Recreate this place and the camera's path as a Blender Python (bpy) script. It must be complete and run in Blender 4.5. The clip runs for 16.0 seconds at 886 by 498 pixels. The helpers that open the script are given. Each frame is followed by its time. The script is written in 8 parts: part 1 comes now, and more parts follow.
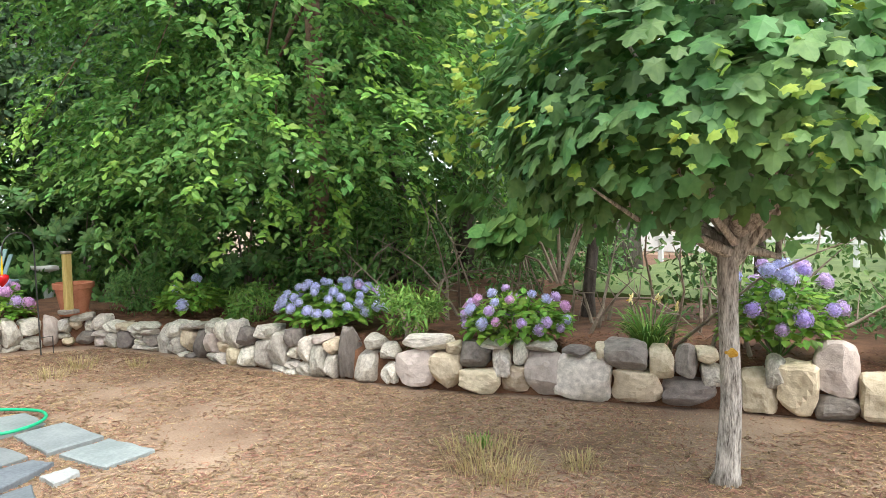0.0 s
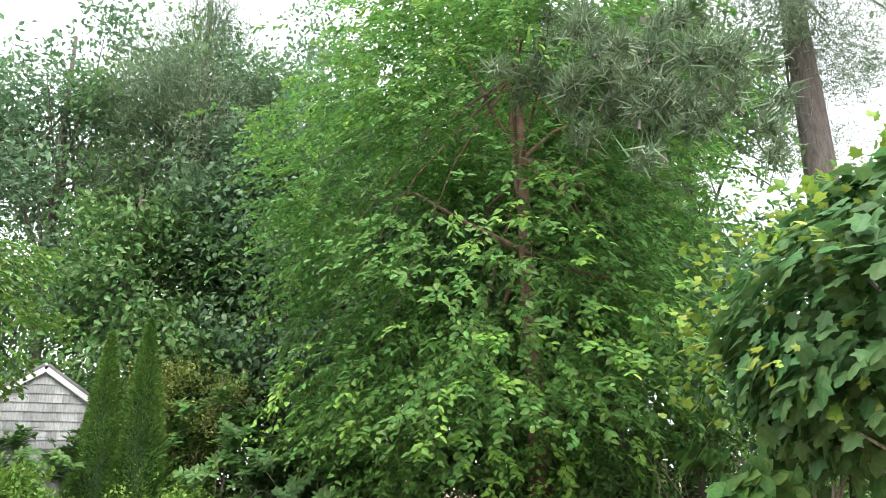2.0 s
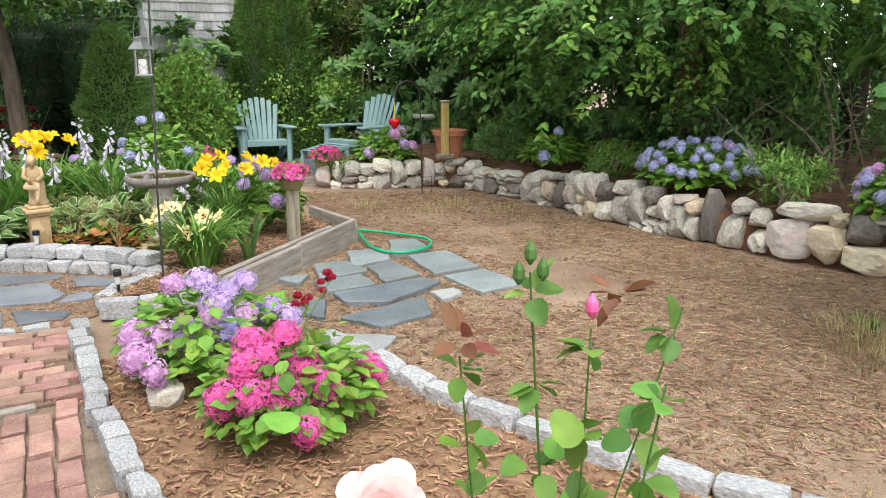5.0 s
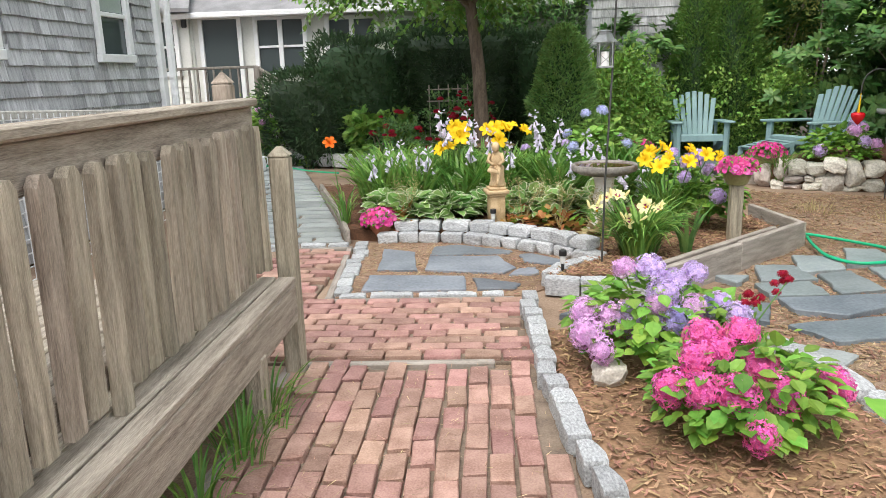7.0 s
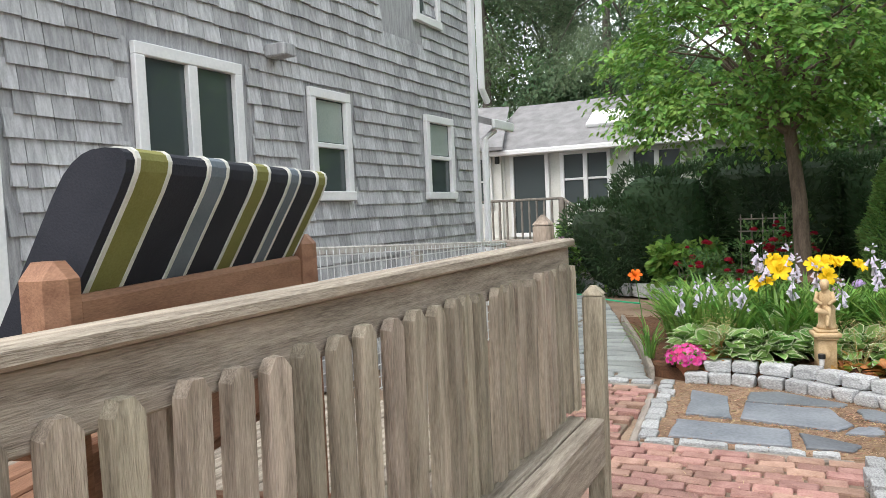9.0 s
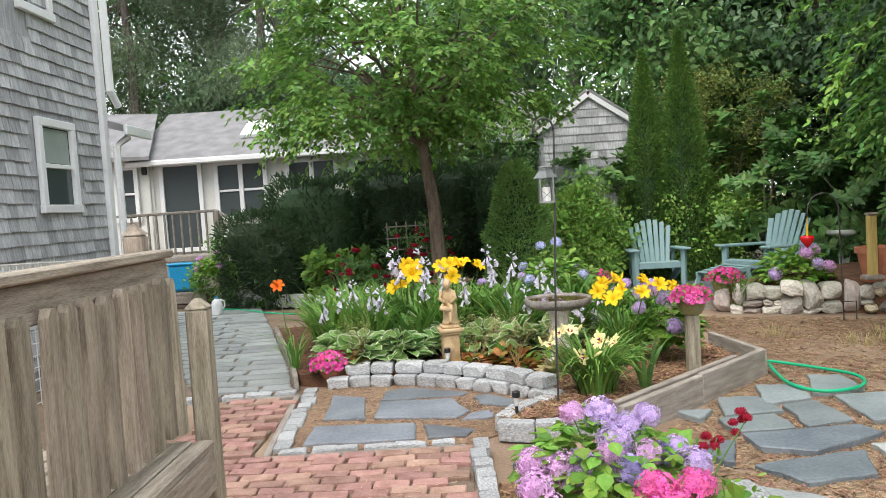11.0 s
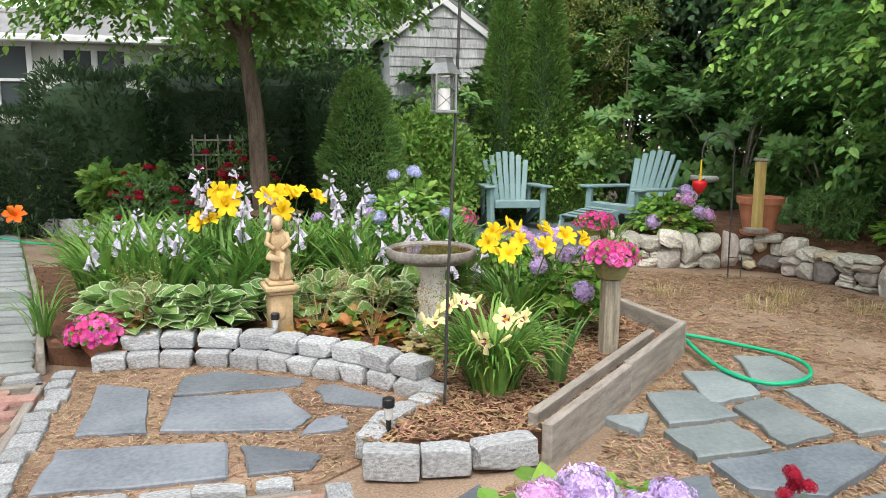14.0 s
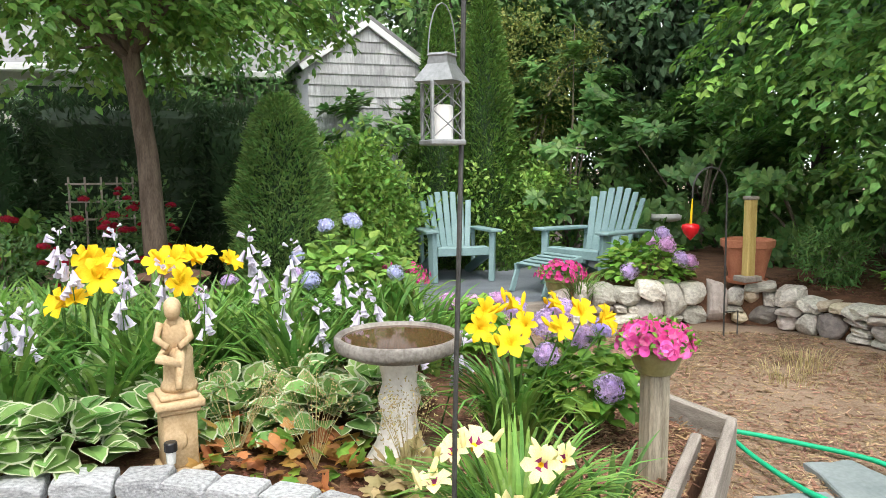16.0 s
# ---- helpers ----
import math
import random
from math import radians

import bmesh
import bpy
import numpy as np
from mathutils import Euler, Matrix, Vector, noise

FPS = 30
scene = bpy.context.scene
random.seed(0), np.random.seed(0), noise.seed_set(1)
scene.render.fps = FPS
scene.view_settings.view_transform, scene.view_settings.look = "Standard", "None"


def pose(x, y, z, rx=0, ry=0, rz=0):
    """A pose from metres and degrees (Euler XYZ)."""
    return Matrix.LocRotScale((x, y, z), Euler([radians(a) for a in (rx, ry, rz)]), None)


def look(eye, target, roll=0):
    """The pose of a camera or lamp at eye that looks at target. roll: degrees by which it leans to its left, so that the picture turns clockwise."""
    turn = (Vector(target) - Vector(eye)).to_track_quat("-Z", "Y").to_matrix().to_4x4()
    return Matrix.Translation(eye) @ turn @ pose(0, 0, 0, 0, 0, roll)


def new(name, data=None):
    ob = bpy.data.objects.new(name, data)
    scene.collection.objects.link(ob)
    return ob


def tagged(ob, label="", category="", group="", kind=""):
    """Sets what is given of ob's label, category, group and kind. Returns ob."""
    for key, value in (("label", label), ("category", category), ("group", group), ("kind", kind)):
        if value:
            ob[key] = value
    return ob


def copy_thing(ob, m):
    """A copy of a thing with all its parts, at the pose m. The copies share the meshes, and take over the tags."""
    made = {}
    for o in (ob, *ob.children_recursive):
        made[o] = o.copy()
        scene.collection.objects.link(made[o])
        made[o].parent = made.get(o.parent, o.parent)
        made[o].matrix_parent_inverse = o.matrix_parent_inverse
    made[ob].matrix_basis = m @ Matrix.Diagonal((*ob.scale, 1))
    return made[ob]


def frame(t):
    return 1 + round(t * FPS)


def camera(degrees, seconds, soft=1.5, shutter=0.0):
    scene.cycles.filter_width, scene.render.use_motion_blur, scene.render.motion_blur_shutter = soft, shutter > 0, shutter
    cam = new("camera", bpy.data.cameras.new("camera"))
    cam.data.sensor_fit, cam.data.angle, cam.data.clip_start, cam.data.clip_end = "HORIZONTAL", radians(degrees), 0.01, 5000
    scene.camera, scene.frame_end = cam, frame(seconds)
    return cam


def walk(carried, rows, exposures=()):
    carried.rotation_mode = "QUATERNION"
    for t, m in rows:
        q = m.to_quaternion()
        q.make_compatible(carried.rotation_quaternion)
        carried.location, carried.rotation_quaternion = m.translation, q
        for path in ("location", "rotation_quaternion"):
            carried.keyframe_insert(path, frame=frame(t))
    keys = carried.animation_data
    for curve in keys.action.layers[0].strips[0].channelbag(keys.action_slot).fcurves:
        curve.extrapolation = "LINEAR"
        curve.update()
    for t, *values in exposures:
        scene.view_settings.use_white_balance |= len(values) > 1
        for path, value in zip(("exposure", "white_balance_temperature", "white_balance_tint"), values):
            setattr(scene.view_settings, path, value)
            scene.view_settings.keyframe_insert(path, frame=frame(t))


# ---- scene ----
cam = camera(61.6, 16.0, 0.65)

PATH = [
    (0, (1.387, -0.19, 1.679), (2.988, 1.002, 1.551), -0.9),
    (0.5, (1.353, -0.167, 1.693), (2.868, 1.139, 1.665), -0.7),
    (1, (1.21, -0.149, 1.711), (2.615, 1.264, 1.884), -0.6),
    (1.5, (1.173, -0.154, 1.696), (2.469, 1.318, 2.087), -1.1),
    (2, (1.202, -0.158, 1.609), (2.384, 1.352, 2.178), -1.2),
    (2.5, (1.224, -0.158, 1.635), (2.379, 1.405, 2.109), -1.0),
    (3, (1.312, -0.04, 1.662), (2.447, 1.59, 1.891), -0.7),
    (3.5, (1.311, -0.007, 1.602), (2.429, 1.651, 1.604), -1.1),
    (3.7, (1.317, 0.002, 1.591), (2.413, 1.673, 1.511), -1.3),
    (5.8, (1.145, -0.023, 1.52), (1.798, 1.755, 0.876), 1.2),
    (6, (1.124, -0.004, 1.503), (1.686, 1.794, 0.831), 1.2),
    (6.5, (1.097, 0.024, 1.478), (1.331, 1.905, 0.839), -0.6),
    (7, (1.023, 0.043, 1.513), (0.886, 1.984, 1.051), -1.8),
    (7.5, (0.965, 0.053, 1.536), (0.486, 1.969, 1.221), -2.6),
    (8, (0.933, -0.001, 1.578), (0.149, 1.826, 1.358), -2.8),
    (8.2, (0.907, 0.012, 1.588), (0.006, 1.788, 1.411), -3.0),
    (10.3, (1.088, 0.106, 1.566), (0.528, 2.025, 1.534), -3.9),
    (10.5, (1.127, 0.136, 1.551), (0.71, 2.091, 1.475), -4.0),
    (11, (1.217, 0.264, 1.538), (1.163, 2.26, 1.422), -3.7),
    (11.5, (1.26, 0.453, 1.514), (1.515, 2.422, 1.276), -2.8),
    (12, (1.156, 0.722, 1.463), (1.544, 2.657, 1.14), -1.8),
    (12.5, (1.079, 1.03, 1.46), (1.539, 2.949, 1.136), -1.2),
    (13, (1.138, 1.379, 1.456), (1.6, 3.297, 1.125), -0.4),
    (13.5, (1.116, 1.736, 1.439), (1.571, 3.659, 1.132), 0.0),
    (14, (1.056, 2.107, 1.446), (1.487, 4.033, 1.121), 0.4),
    (14.5, (1.041, 2.488, 1.443), (1.428, 4.423, 1.116), -0.0),
    (15, (0.984, 2.878, 1.468), (1.421, 4.802, 1.138), -0.1),
    (15.5, (0.988, 3.193, 1.519), (1.55, 5.084, 1.191), -0.8),
    (16, (1.104, 3.513, 1.457), (1.765, 5.386, 1.226), -0.3),
]
walk(cam, [(t, look(eye, target, roll)) for t, eye, target, roll in PATH], [(0, 1.18), (1.0, 1.42), (1.5, 1.5), (2.0, 1.1), (2.5, 0.55), (3.0, 0.75), (3.5, 1.15), (5.8, 0.6), (7, 0.72), (8, 0.95), (10.3, 0.15), (10.6, 0.2), (11, 0.6), (11.5, 0.72), (12.5, 0.75), (15, 0.75), (16, 1.0)])

# world: overcast summer sky
world = bpy.data.worlds.new("overcast_sky")
scene.world = world
world.use_nodes = True
wn, wl = world.node_tree.nodes, world.node_tree.links
sky = wn.new("ShaderNodeTexSky")
sky.sky_type, sky.sun_disc = "NISHITA", False
sky.sun_elevation, sky.sun_rotation = radians(58), radians(200)
sky.dust_density, sky.air_density = 6.0, 1.0
grey = wn.new("ShaderNodeMix")
grey.data_type = "RGBA"
grey.inputs[0].default_value = 0.75
wl.new(sky.outputs[0], grey.inputs[6])
grey.inputs[7].default_value = (10.4, 10.9, 11.4, 1)
wl.new(grey.outputs[2], wn["Background"].inputs[0])
wn["Background"].inputs[1].default_value = 0.15

sun = new("sun", bpy.data.lights.new("sun", "SUN"))
sun.data.energy, sun.data.angle, sun.data.color = 1.3, radians(28), (1.0, 0.96, 0.9)
sun.matrix_world = look((-3.0, -8.0, 13.6), (0, 0, 0))


# ---------------------------------------------------------------- geometry helpers
class Geo:
    """Collects vertices and faces of one mesh."""

    def __init__(self):
        self.v, self.f, self.n = [], [], 0

    def add(self, verts, faces):
        verts = np.asarray(verts, float).reshape(-1, 3)
        self.v.append(verts)
        self.f.extend(tuple(i + self.n for i in f) for f in faces)
        self.n += len(verts)
        return self

    def mesh(self, name, smooth=False):
        me = bpy.data.meshes.new(name)
        me.from_pydata(np.concatenate(self.v).tolist() if self.v else [], [], self.f)
        if smooth:
            me.polygons.foreach_set("use_smooth", [True] * len(me.polygons))
        me.update()
        return me


def moved(verts, m):
    a = np.array(m)
    return np.asarray(verts, float) @ a[:3, :3].T + a[:3, 3]


def cbox(sx, sy, sz, b=0.004, at=(0, 0, 0), turn=0.0):
    """A chamfered box, its centre at 'at', turned about z by degrees."""
    h = (sx / 2, sy / 2, sz / 2)
    b = min(b, min(h) * 0.8)
    verts, idx = [], {}
    for i, c in enumerate([(x, y, z) for x in (-1, 1) for y in (-1, 1) for z in (-1, 1)]):
        for ax in range(3):
            idx[(c, ax)] = len(verts)
            verts.append([c[k] * (h[k] if k == ax else h[k] - b) for k in range(3)])
    faces = []
    for ax in range(3):
        u, w = (ax + 1) % 3, (ax + 2) % 3
        for s in (-1, 1):
            q = []
            for a, c in ((-1, -1), (1, -1), (1, 1), (-1, 1)):
                p = [0, 0, 0]
                p[ax], p[u], p[w] = s, a, c
                q.append(idx[(tuple(p), ax)])
            faces.append(tuple(q if s > 0 else q[::-1]))
    for ax in range(3):
        u, w = (ax + 1) % 3, (ax + 2) % 3
        for a in (-1, 1):
            for c in (-1, 1):
                p0, p1 = [0, 0, 0], [0, 0, 0]
                p0[ax], p0[u], p0[w] = -1, a, c
                p1[ax], p1[u], p1[w] = 1, a, c
                q = [idx[(tuple(p0), u)], idx[(tuple(p1), u)], idx[(tuple(p1), w)], idx[(tuple(p0), w)]]
                faces.append(tuple(q if a * c < 0 else q[::-1]))
    for c in [(x, y, z) for x in (-1, 1) for y in (-1, 1) for z in (-1, 1)]:
        q = (idx[(c, 0)], idx[(c, 1)], idx[(c, 2)])
        faces.append(q if c[0] * c[1] * c[2] > 0 else q[::-1])
    v = np.array(verts)
    t = radians(turn)
    r = np.array([[math.cos(t), -math.sin(t), 0], [math.sin(t), math.cos(t), 0], [0, 0, 1]])
    return v @ r.T + np.array(at), faces


def tube(points, radii, sides=8, cap=True):
    """A tapered round tube through the points."""
    pts = [Vector(p) for p in points]
    if not hasattr(radii, "__len__"):
        radii = [radii] * len(pts)
    verts, faces = [], []
    ref = Vector((0.31, 0.93, 0.17))
    for i, p in enumerate(pts):
        d = (pts[min(i + 1, len(pts) - 1)] - pts[max(i - 1, 0)]).normalized()
        a = d.cross(ref)
        a = a.normalized() if a.length > 1e-4 else d.orthogonal().normalized()
        b = d.cross(a)
        for k in range(sides):
            t = 2 * math.pi * k / sides
            verts.append(p + (a * math.cos(t) + b * math.sin(t)) * radii[i])
    n = len(pts)
    for i in range(n - 1):
        for k in range(sides):
            k2 = (k + 1) % sides
            faces.append((i * sides + k, i * sides + k2, (i + 1) * sides + k2, (i + 1) * sides + k))
    if cap:
        faces.append(tuple(range(sides))[::-1])
        faces.append(tuple((n - 1) * sides + k for k in range(sides)))
    return np.array([tuple(v) for v in verts]), faces


def lathe(profile, sides=20, at=(0, 0, 0)):
    """A turned body from (radius, height) pairs, bottom to top along its skin."""
    verts, faces = [], []
    for r, z in profile:
        for k in range(sides):
            t = 2 * math.pi * k / sides
            verts.append((at[0] + r * math.cos(t), at[1] + r * math.sin(t), at[2] + z))
    for i in range(len(profile) - 1):
        for k in range(sides):
            k2 = (k + 1) % sides
            faces.append((i * sides + k, i * sides + k2, (i + 1) * sides + k2, (i + 1) * sides + k))
    faces.append(tuple(range(sides))[::-1])
    faces.append(tuple((len(profile) - 1) * sides + k for k in range(sides)))
    return np.array(verts), faces


def stone(seed, cuts=3, rough=0.16, square=4.0, chops=3, deep=0.72):
    """A rough stone within a box of unit size, its centre at 0."""
    rng = np.random.default_rng(seed)
    verts, faces, key = [], [], {}

    def vid(p):
        k = tuple(np.round(p, 5))
        if k not in key:
            key[k] = len(verts)
            verts.append(p)
        return key[k]
    g = np.linspace(-1, 1, cuts + 1)
    for ax in range(3):
        for s in (-1, 1):
            for i in range(cuts):
                for j in range(cuts):
                    q = []
                    for a, b in ((i, j), (i + 1, j), (i + 1, j + 1), (i, j + 1)):
                        p = [0, 0, 0]
                        p[ax], p[(ax + 1) % 3], p[(ax + 2) % 3] = s, g[a], g[b]
                        q.append(vid(p))
                    faces.append(tuple(q if s > 0 else q[::-1]))
    v = np.array(verts, float)
    n = (np.abs(v) ** square).sum(1) ** (1 / square)
    v = v / n[:, None]
    off = Vector(rng.random(3) * 40)
    for i in range(len(v)):
        k = 1 + rough * noise.noise(Vector(v[i]) * 1.1 + off) + rough * 0.5 * noise.noise(Vector(v[i]) * 2.7 + off)
        v[i] *= k
    for _ in range(chops):
        d = rng.normal(size=3)
        d /= np.linalg.norm(d)
        over = v @ d - rng.uniform(deep, deep + 0.22)
        v -= np.where(over > 0, over, 0)[:, None] * d * 0.85
    lo, hi = v.min(0), v.max(0)
    return (v - (lo + hi) / 2) / (hi - lo), faces


def inside(poly, p):
    p = np.asarray(p)
    ok = np.zeros(len(p), bool)
    j = len(poly) - 1
    for i in range(len(poly)):
        xi, yi = poly[i][:2]
        xj, yj = poly[j][:2]
        hit = ((yi > p[:, 1]) != (yj > p[:, 1])) & (p[:, 0] < (xj - xi) * (p[:, 1] - yi) / (yj - yi + 1e-12) + xi)
        ok ^= hit
        j = i
    return ok


def sprinkle(poly, count, rng):
    a = np.array([q[:2] for q in poly])
    lo, hi = a.min(0), a.max(0)
    out = []
    got = 0
    while got < count:
        p = rng.uniform(lo, hi, (count * 2, 2))
        p = p[inside(poly, p)]
        out.append(p)
        got += len(p)
    return np.concatenate(out)[:count]


def unit(a):
    return a / np.maximum(np.linalg.norm(a, axis=-1, keepdims=True), 1e-9)


LEAF_DIAMOND = (np.array([(0, 0, 0), (0.28, 0.45, 0.06), (0, 1, -0.05), (-0.28, 0.45, 0.06)]), [(0, 1, 2, 3)])
LEAF_OVAL = (np.array([(0, 0, 0), (0.2, 0.22, 0.05), (0.25, 0.55, 0.06), (0.1, 0.85, 0.0), (0, 1, -0.06), (-0.1, 0.85, 0.0),
                       (-0.25, 0.55, 0.06), (-0.2, 0.22, 0.05), (0, 0.5, -0.02)]),
             [(0, 1, 8), (1, 2, 8), (2, 3, 8), (3, 4, 8), (4, 5, 8), (5, 6, 8), (6, 7, 8), (7, 0, 8)])
LEAF_BROAD = (LEAF_OVAL[0] * np.array([1.6, 1, 1.3]), LEAF_OVAL[1])
LEAF_LONG = (np.array([(0, 0, 0), (0.1, 0.35, 0.03), (0.08, 0.75, 0.0), (0, 1, -0.08), (-0.08, 0.75, 0.0), (-0.1, 0.35, 0.03)]), [(0, 1, 4, 5), (1, 2, 3, 4)])
LEAF_LONG = (LEAF_LONG[0], [(0, 1, 5), (1, 2, 4, 5), (2, 3, 4)])
LEAF_FOLD = (np.array([(0, 0, 0), (0.27, 0.32, 0.07), (0.2, 0.68, 0.05), (0, 1, -0.06), (-0.2, 0.68, 0.05), (-0.27, 0.32, 0.07), (0, 0.5, 0)]), [(0, 1, 2, 6), (6, 2, 3), (0, 6, 4, 5), (6, 3, 4)])
LEAF_NEEDLE = (np.array([(-0.02, 0, 0), (0.02, 0, 0), (0.0, 1, 0)]), [(0, 1, 2)])


def lobed():
    """A five-lobed maple leaf."""
    pts = [(0, 0.0)]
    for a, r in ((-150, 0.34), (-120, 0.6), (-94, 0.44), (-62, 0.84), (-40, 0.56), (-20, 0.8), (0, 1.0), (20, 0.8), (40, 0.56), (62, 0.84), (94, 0.44), (120, 0.6), (150, 0.34)):
        t = radians(a)
        pts.append((r * math.sin(t) * 0.75, 0.28 + r * math.cos(t) * 0.72))
    v = [(x, y, -0.12 * abs(x) - 0.1 * y * y) for x, y in pts]
    v.append((0, 0.3, 0.03))
    n = len(v) - 1
    return np.array(v), [(i, (i + 1) % n, n) for i in range(n)]


LEAF_LOBED = lobed()


def leaves(geo, pos, way, up, size, leaf, rng=None):
    """Adds one leaf at each pos, that points along way, its face towards up."""
    way = unit(way)
    side = unit(np.cross(way, up))
    nrm = np.cross(side, way)
    tv, tf = leaf
    size = np.broadcast_to(np.asarray(size, float), (len(pos),))
    v = (tv[None, :, 0, None] * side[:, None, :] + tv[None, :, 1, None] * way[:, None, :] + tv[None, :, 2, None] * nrm[:, None, :]) * size[:, None, None] + pos[:, None, :]
    k, n0 = len(tv), geo.n
    geo.v.append(v.reshape(-1, 3))
    for f in tf:
        ids = (np.arange(len(pos))[:, None] * k + np.array(f)[None, :] + n0).tolist()
        geo.f.extend(map(tuple, ids))
    geo.n += k * len(pos)


def part(name, geo, material, parent=None, label="", smooth=False):
    """Links a mesh as one object, under a thing or a part where given."""
    me = geo.mesh(name, smooth) if isinstance(geo, Geo) else geo
    if material and not me.materials:
        me.materials.append(material)
    ob = new(name, me)
    if parent is not None:
        ob.parent = parent
    if label:
        ob["label"] = label
    return ob


def thing(name, at, label, category, group="", turn=0.0, kind=""):
    ob = new(name)
    ob.empty_display_size = 0.1
    ob.matrix_world = pose(at[0], at[1], at[2], 0, 0, turn)
    return tagged(ob, label, category, group, kind)


# ---------------------------------------------------------------- materials
def mat(name, a, b, scale=8.0, fine=90.0, rough=0.75, bump=0.3, rand="", spread=0.25, metal=0.0, thin=0.0, stretch=(1, 1, 1), c=None, spec=0.4):
    """Two colours mixed by coarse and fine noise; rand: 'object' or 'island' varies the value piece by piece."""
    m = bpy.data.materials.new(name)
    m.use_nodes = True
    nt = m.node_tree
    N, L = nt.nodes, nt.links
    bsdf = N["Principled BSDF"]
    co = N.new("ShaderNodeTexCoord")
    mp = N.new("ShaderNodeMapping")
    mp.inputs["Scale"].default_value = stretch
    L.new(co.outputs["Object"], mp.inputs[0])
    src = mp.outputs[0]
    rnd = None
    if rand == "object":
        rnd = N.new("ShaderNodeObjectInfo").outputs["Random"]
        sh = N.new("ShaderNodeVectorMath")
        sc = N.new("ShaderNodeMath")
        sc.operation = "MULTIPLY"
        sc.inputs[1].default_value = 57.0
        L.new(rnd, sc.inputs[0])
        L.new(src, sh.inputs[0])
        L.new(sc.outputs[0], sh.inputs[1])
        src = sh.outputs[0]
    elif rand == "island":
        rnd = N.new("ShaderNodeNewGeometry").outputs["Random Per Island"]
    n1 = N.new("ShaderNodeTexNoise")
    n1.inputs["Scale"].default_value, n1.inputs["Detail"].default_value = scale, 5
    n2 = N.new("ShaderNodeTexNoise")
    n2.inputs["Scale"].default_value, n2.inputs["Detail"].default_value = fine, 3
    L.new(src, n1.inputs["Vector"])
    L.new(src, n2.inputs["Vector"])
    mixf = N.new("ShaderNodeMix")
    mixf.inputs[0].default_value = 0.4
    L.new(n1.outputs["Fac"], mixf.inputs[2])
    L.new(n2.outputs["Fac"], mixf.inputs[3])
    ramp = N.new("ShaderNodeValToRGB")
    ramp.color_ramp.elements[0].position, ramp.color_ramp.elements[0].color = 0.36, (*a, 1)
    ramp.color_ramp.elements[1].position, ramp.color_ramp.elements[1].color = 0.64, (*b, 1)
    if c:
        e = ramp.color_ramp.elements.new(0.74)
        e.color = (*c, 1)
    L.new(mixf.outputs[0], ramp.inputs[0])
    col = ramp.outputs[0]
    if rnd is not None:
        hsv = N.new("ShaderNodeHueSaturation")
        mr = N.new("ShaderNodeMapRange")
        mr.inputs[3].default_value, mr.inputs[4].default_value = 1 - spread, 1 + spread
        L.new(rnd, mr.inputs[0])
        L.new(mr.outputs[0], hsv.inputs["Value"])
        mh = N.new("ShaderNodeMapRange")
        mh.inputs[3].default_value, mh.inputs[4].default_value = 0.5 + spread * 0.07, 0.5 - spread * 0.07
        fr = N.new("ShaderNodeMath")
        fr.operation = "MULTIPLY"
        fr.inputs[1].default_value = 7.31
        fx = N.new("ShaderNodeMath")
        fx.operation = "FRACT"
        L.new(rnd, fr.inputs[0])
        L.new(fr.outputs[0], fx.inputs[0])
        L.new(fx.outputs[0], mh.inputs[0])
        L.new(mh.outputs[0], hsv.inputs["Hue"])
        L.new(col, hsv.inputs["Color"])
        col = hsv.outputs[0]
    L.new(col, bsdf.inputs["Base Color"])
    bsdf.inputs["Roughness"].default_value = rough
    bsdf.inputs["Metallic"].default_value = metal
    bsdf.inputs["Specular IOR Level"].default_value = spec
    if bump:
        bp = N.new("ShaderNodeBump")
        bp.inputs["Strength"].default_value, bp.inputs["Distance"].default_value = bump, 0.01
        L.new(mixf.outputs[0], bp.inputs["Height"])
        L.new(bp.outputs[0], bsdf.inputs["Normal"])
    if thin:
        tr = N.new("ShaderNodeBsdfTranslucent")
        L.new(col, tr.inputs[0])
        ms = N.new("ShaderNodeMixShader")
        ms.inputs[0].default_value = thin
        L.new(bsdf.outputs[0], ms.inputs[1])
        L.new(tr.outputs[0], ms.inputs[2])
        L.new(ms.outputs[0], N["Material Output"].inputs[0])
    return m


def leaf_mat(name, a, b, spread=0.35, rough=0.5, thin=0.35):
    return mat(name, a, b, 1.3, 30, rough, 0, "island", spread, thin=thin, spec=0.35)


def glass_mat(name, tint, rough=0.03):
    m = bpy.data.materials.new(name)
    m.use_nodes = True
    b = m.node_tree.nodes["Principled BSDF"]
    b.inputs["Base Color"].default_value = (*tint, 1)
    b.inputs["Roughness"].default_value = rough
    b.inputs["Specular IOR Level"].default_value = 0.8
    return m


M = {}
M["straw"] = mat("pine_straw_ground", (0.15, 0.09, 0.06), (0.39, 0.27, 0.18), 1.1, 70, 0.95, 1.0, c=(0.62, 0.52, 0.42))
M["sandy"] = mat("sandy_soil", (0.16, 0.1, 0.065), (0.38, 0.28, 0.2), 1.3, 90, 0.95, 1.0, c=(0.58, 0.49, 0.39))
M["mulch"] = mat("bark_mulch", (0.07, 0.033, 0.018), (0.20, 0.10, 0.055), 6, 70, 0.95, 1.0)
M["mulch_light"] = mat("shredded_mulch", (0.16, 0.09, 0.05), (0.33, 0.2, 0.115), 5, 60, 0.95, 1.0)
M["chip"] = mat("wood_chip", (0.19, 0.10, 0.055), (0.40, 0.25, 0.15), 9, 60, 0.9, 0, "island", 0.45)
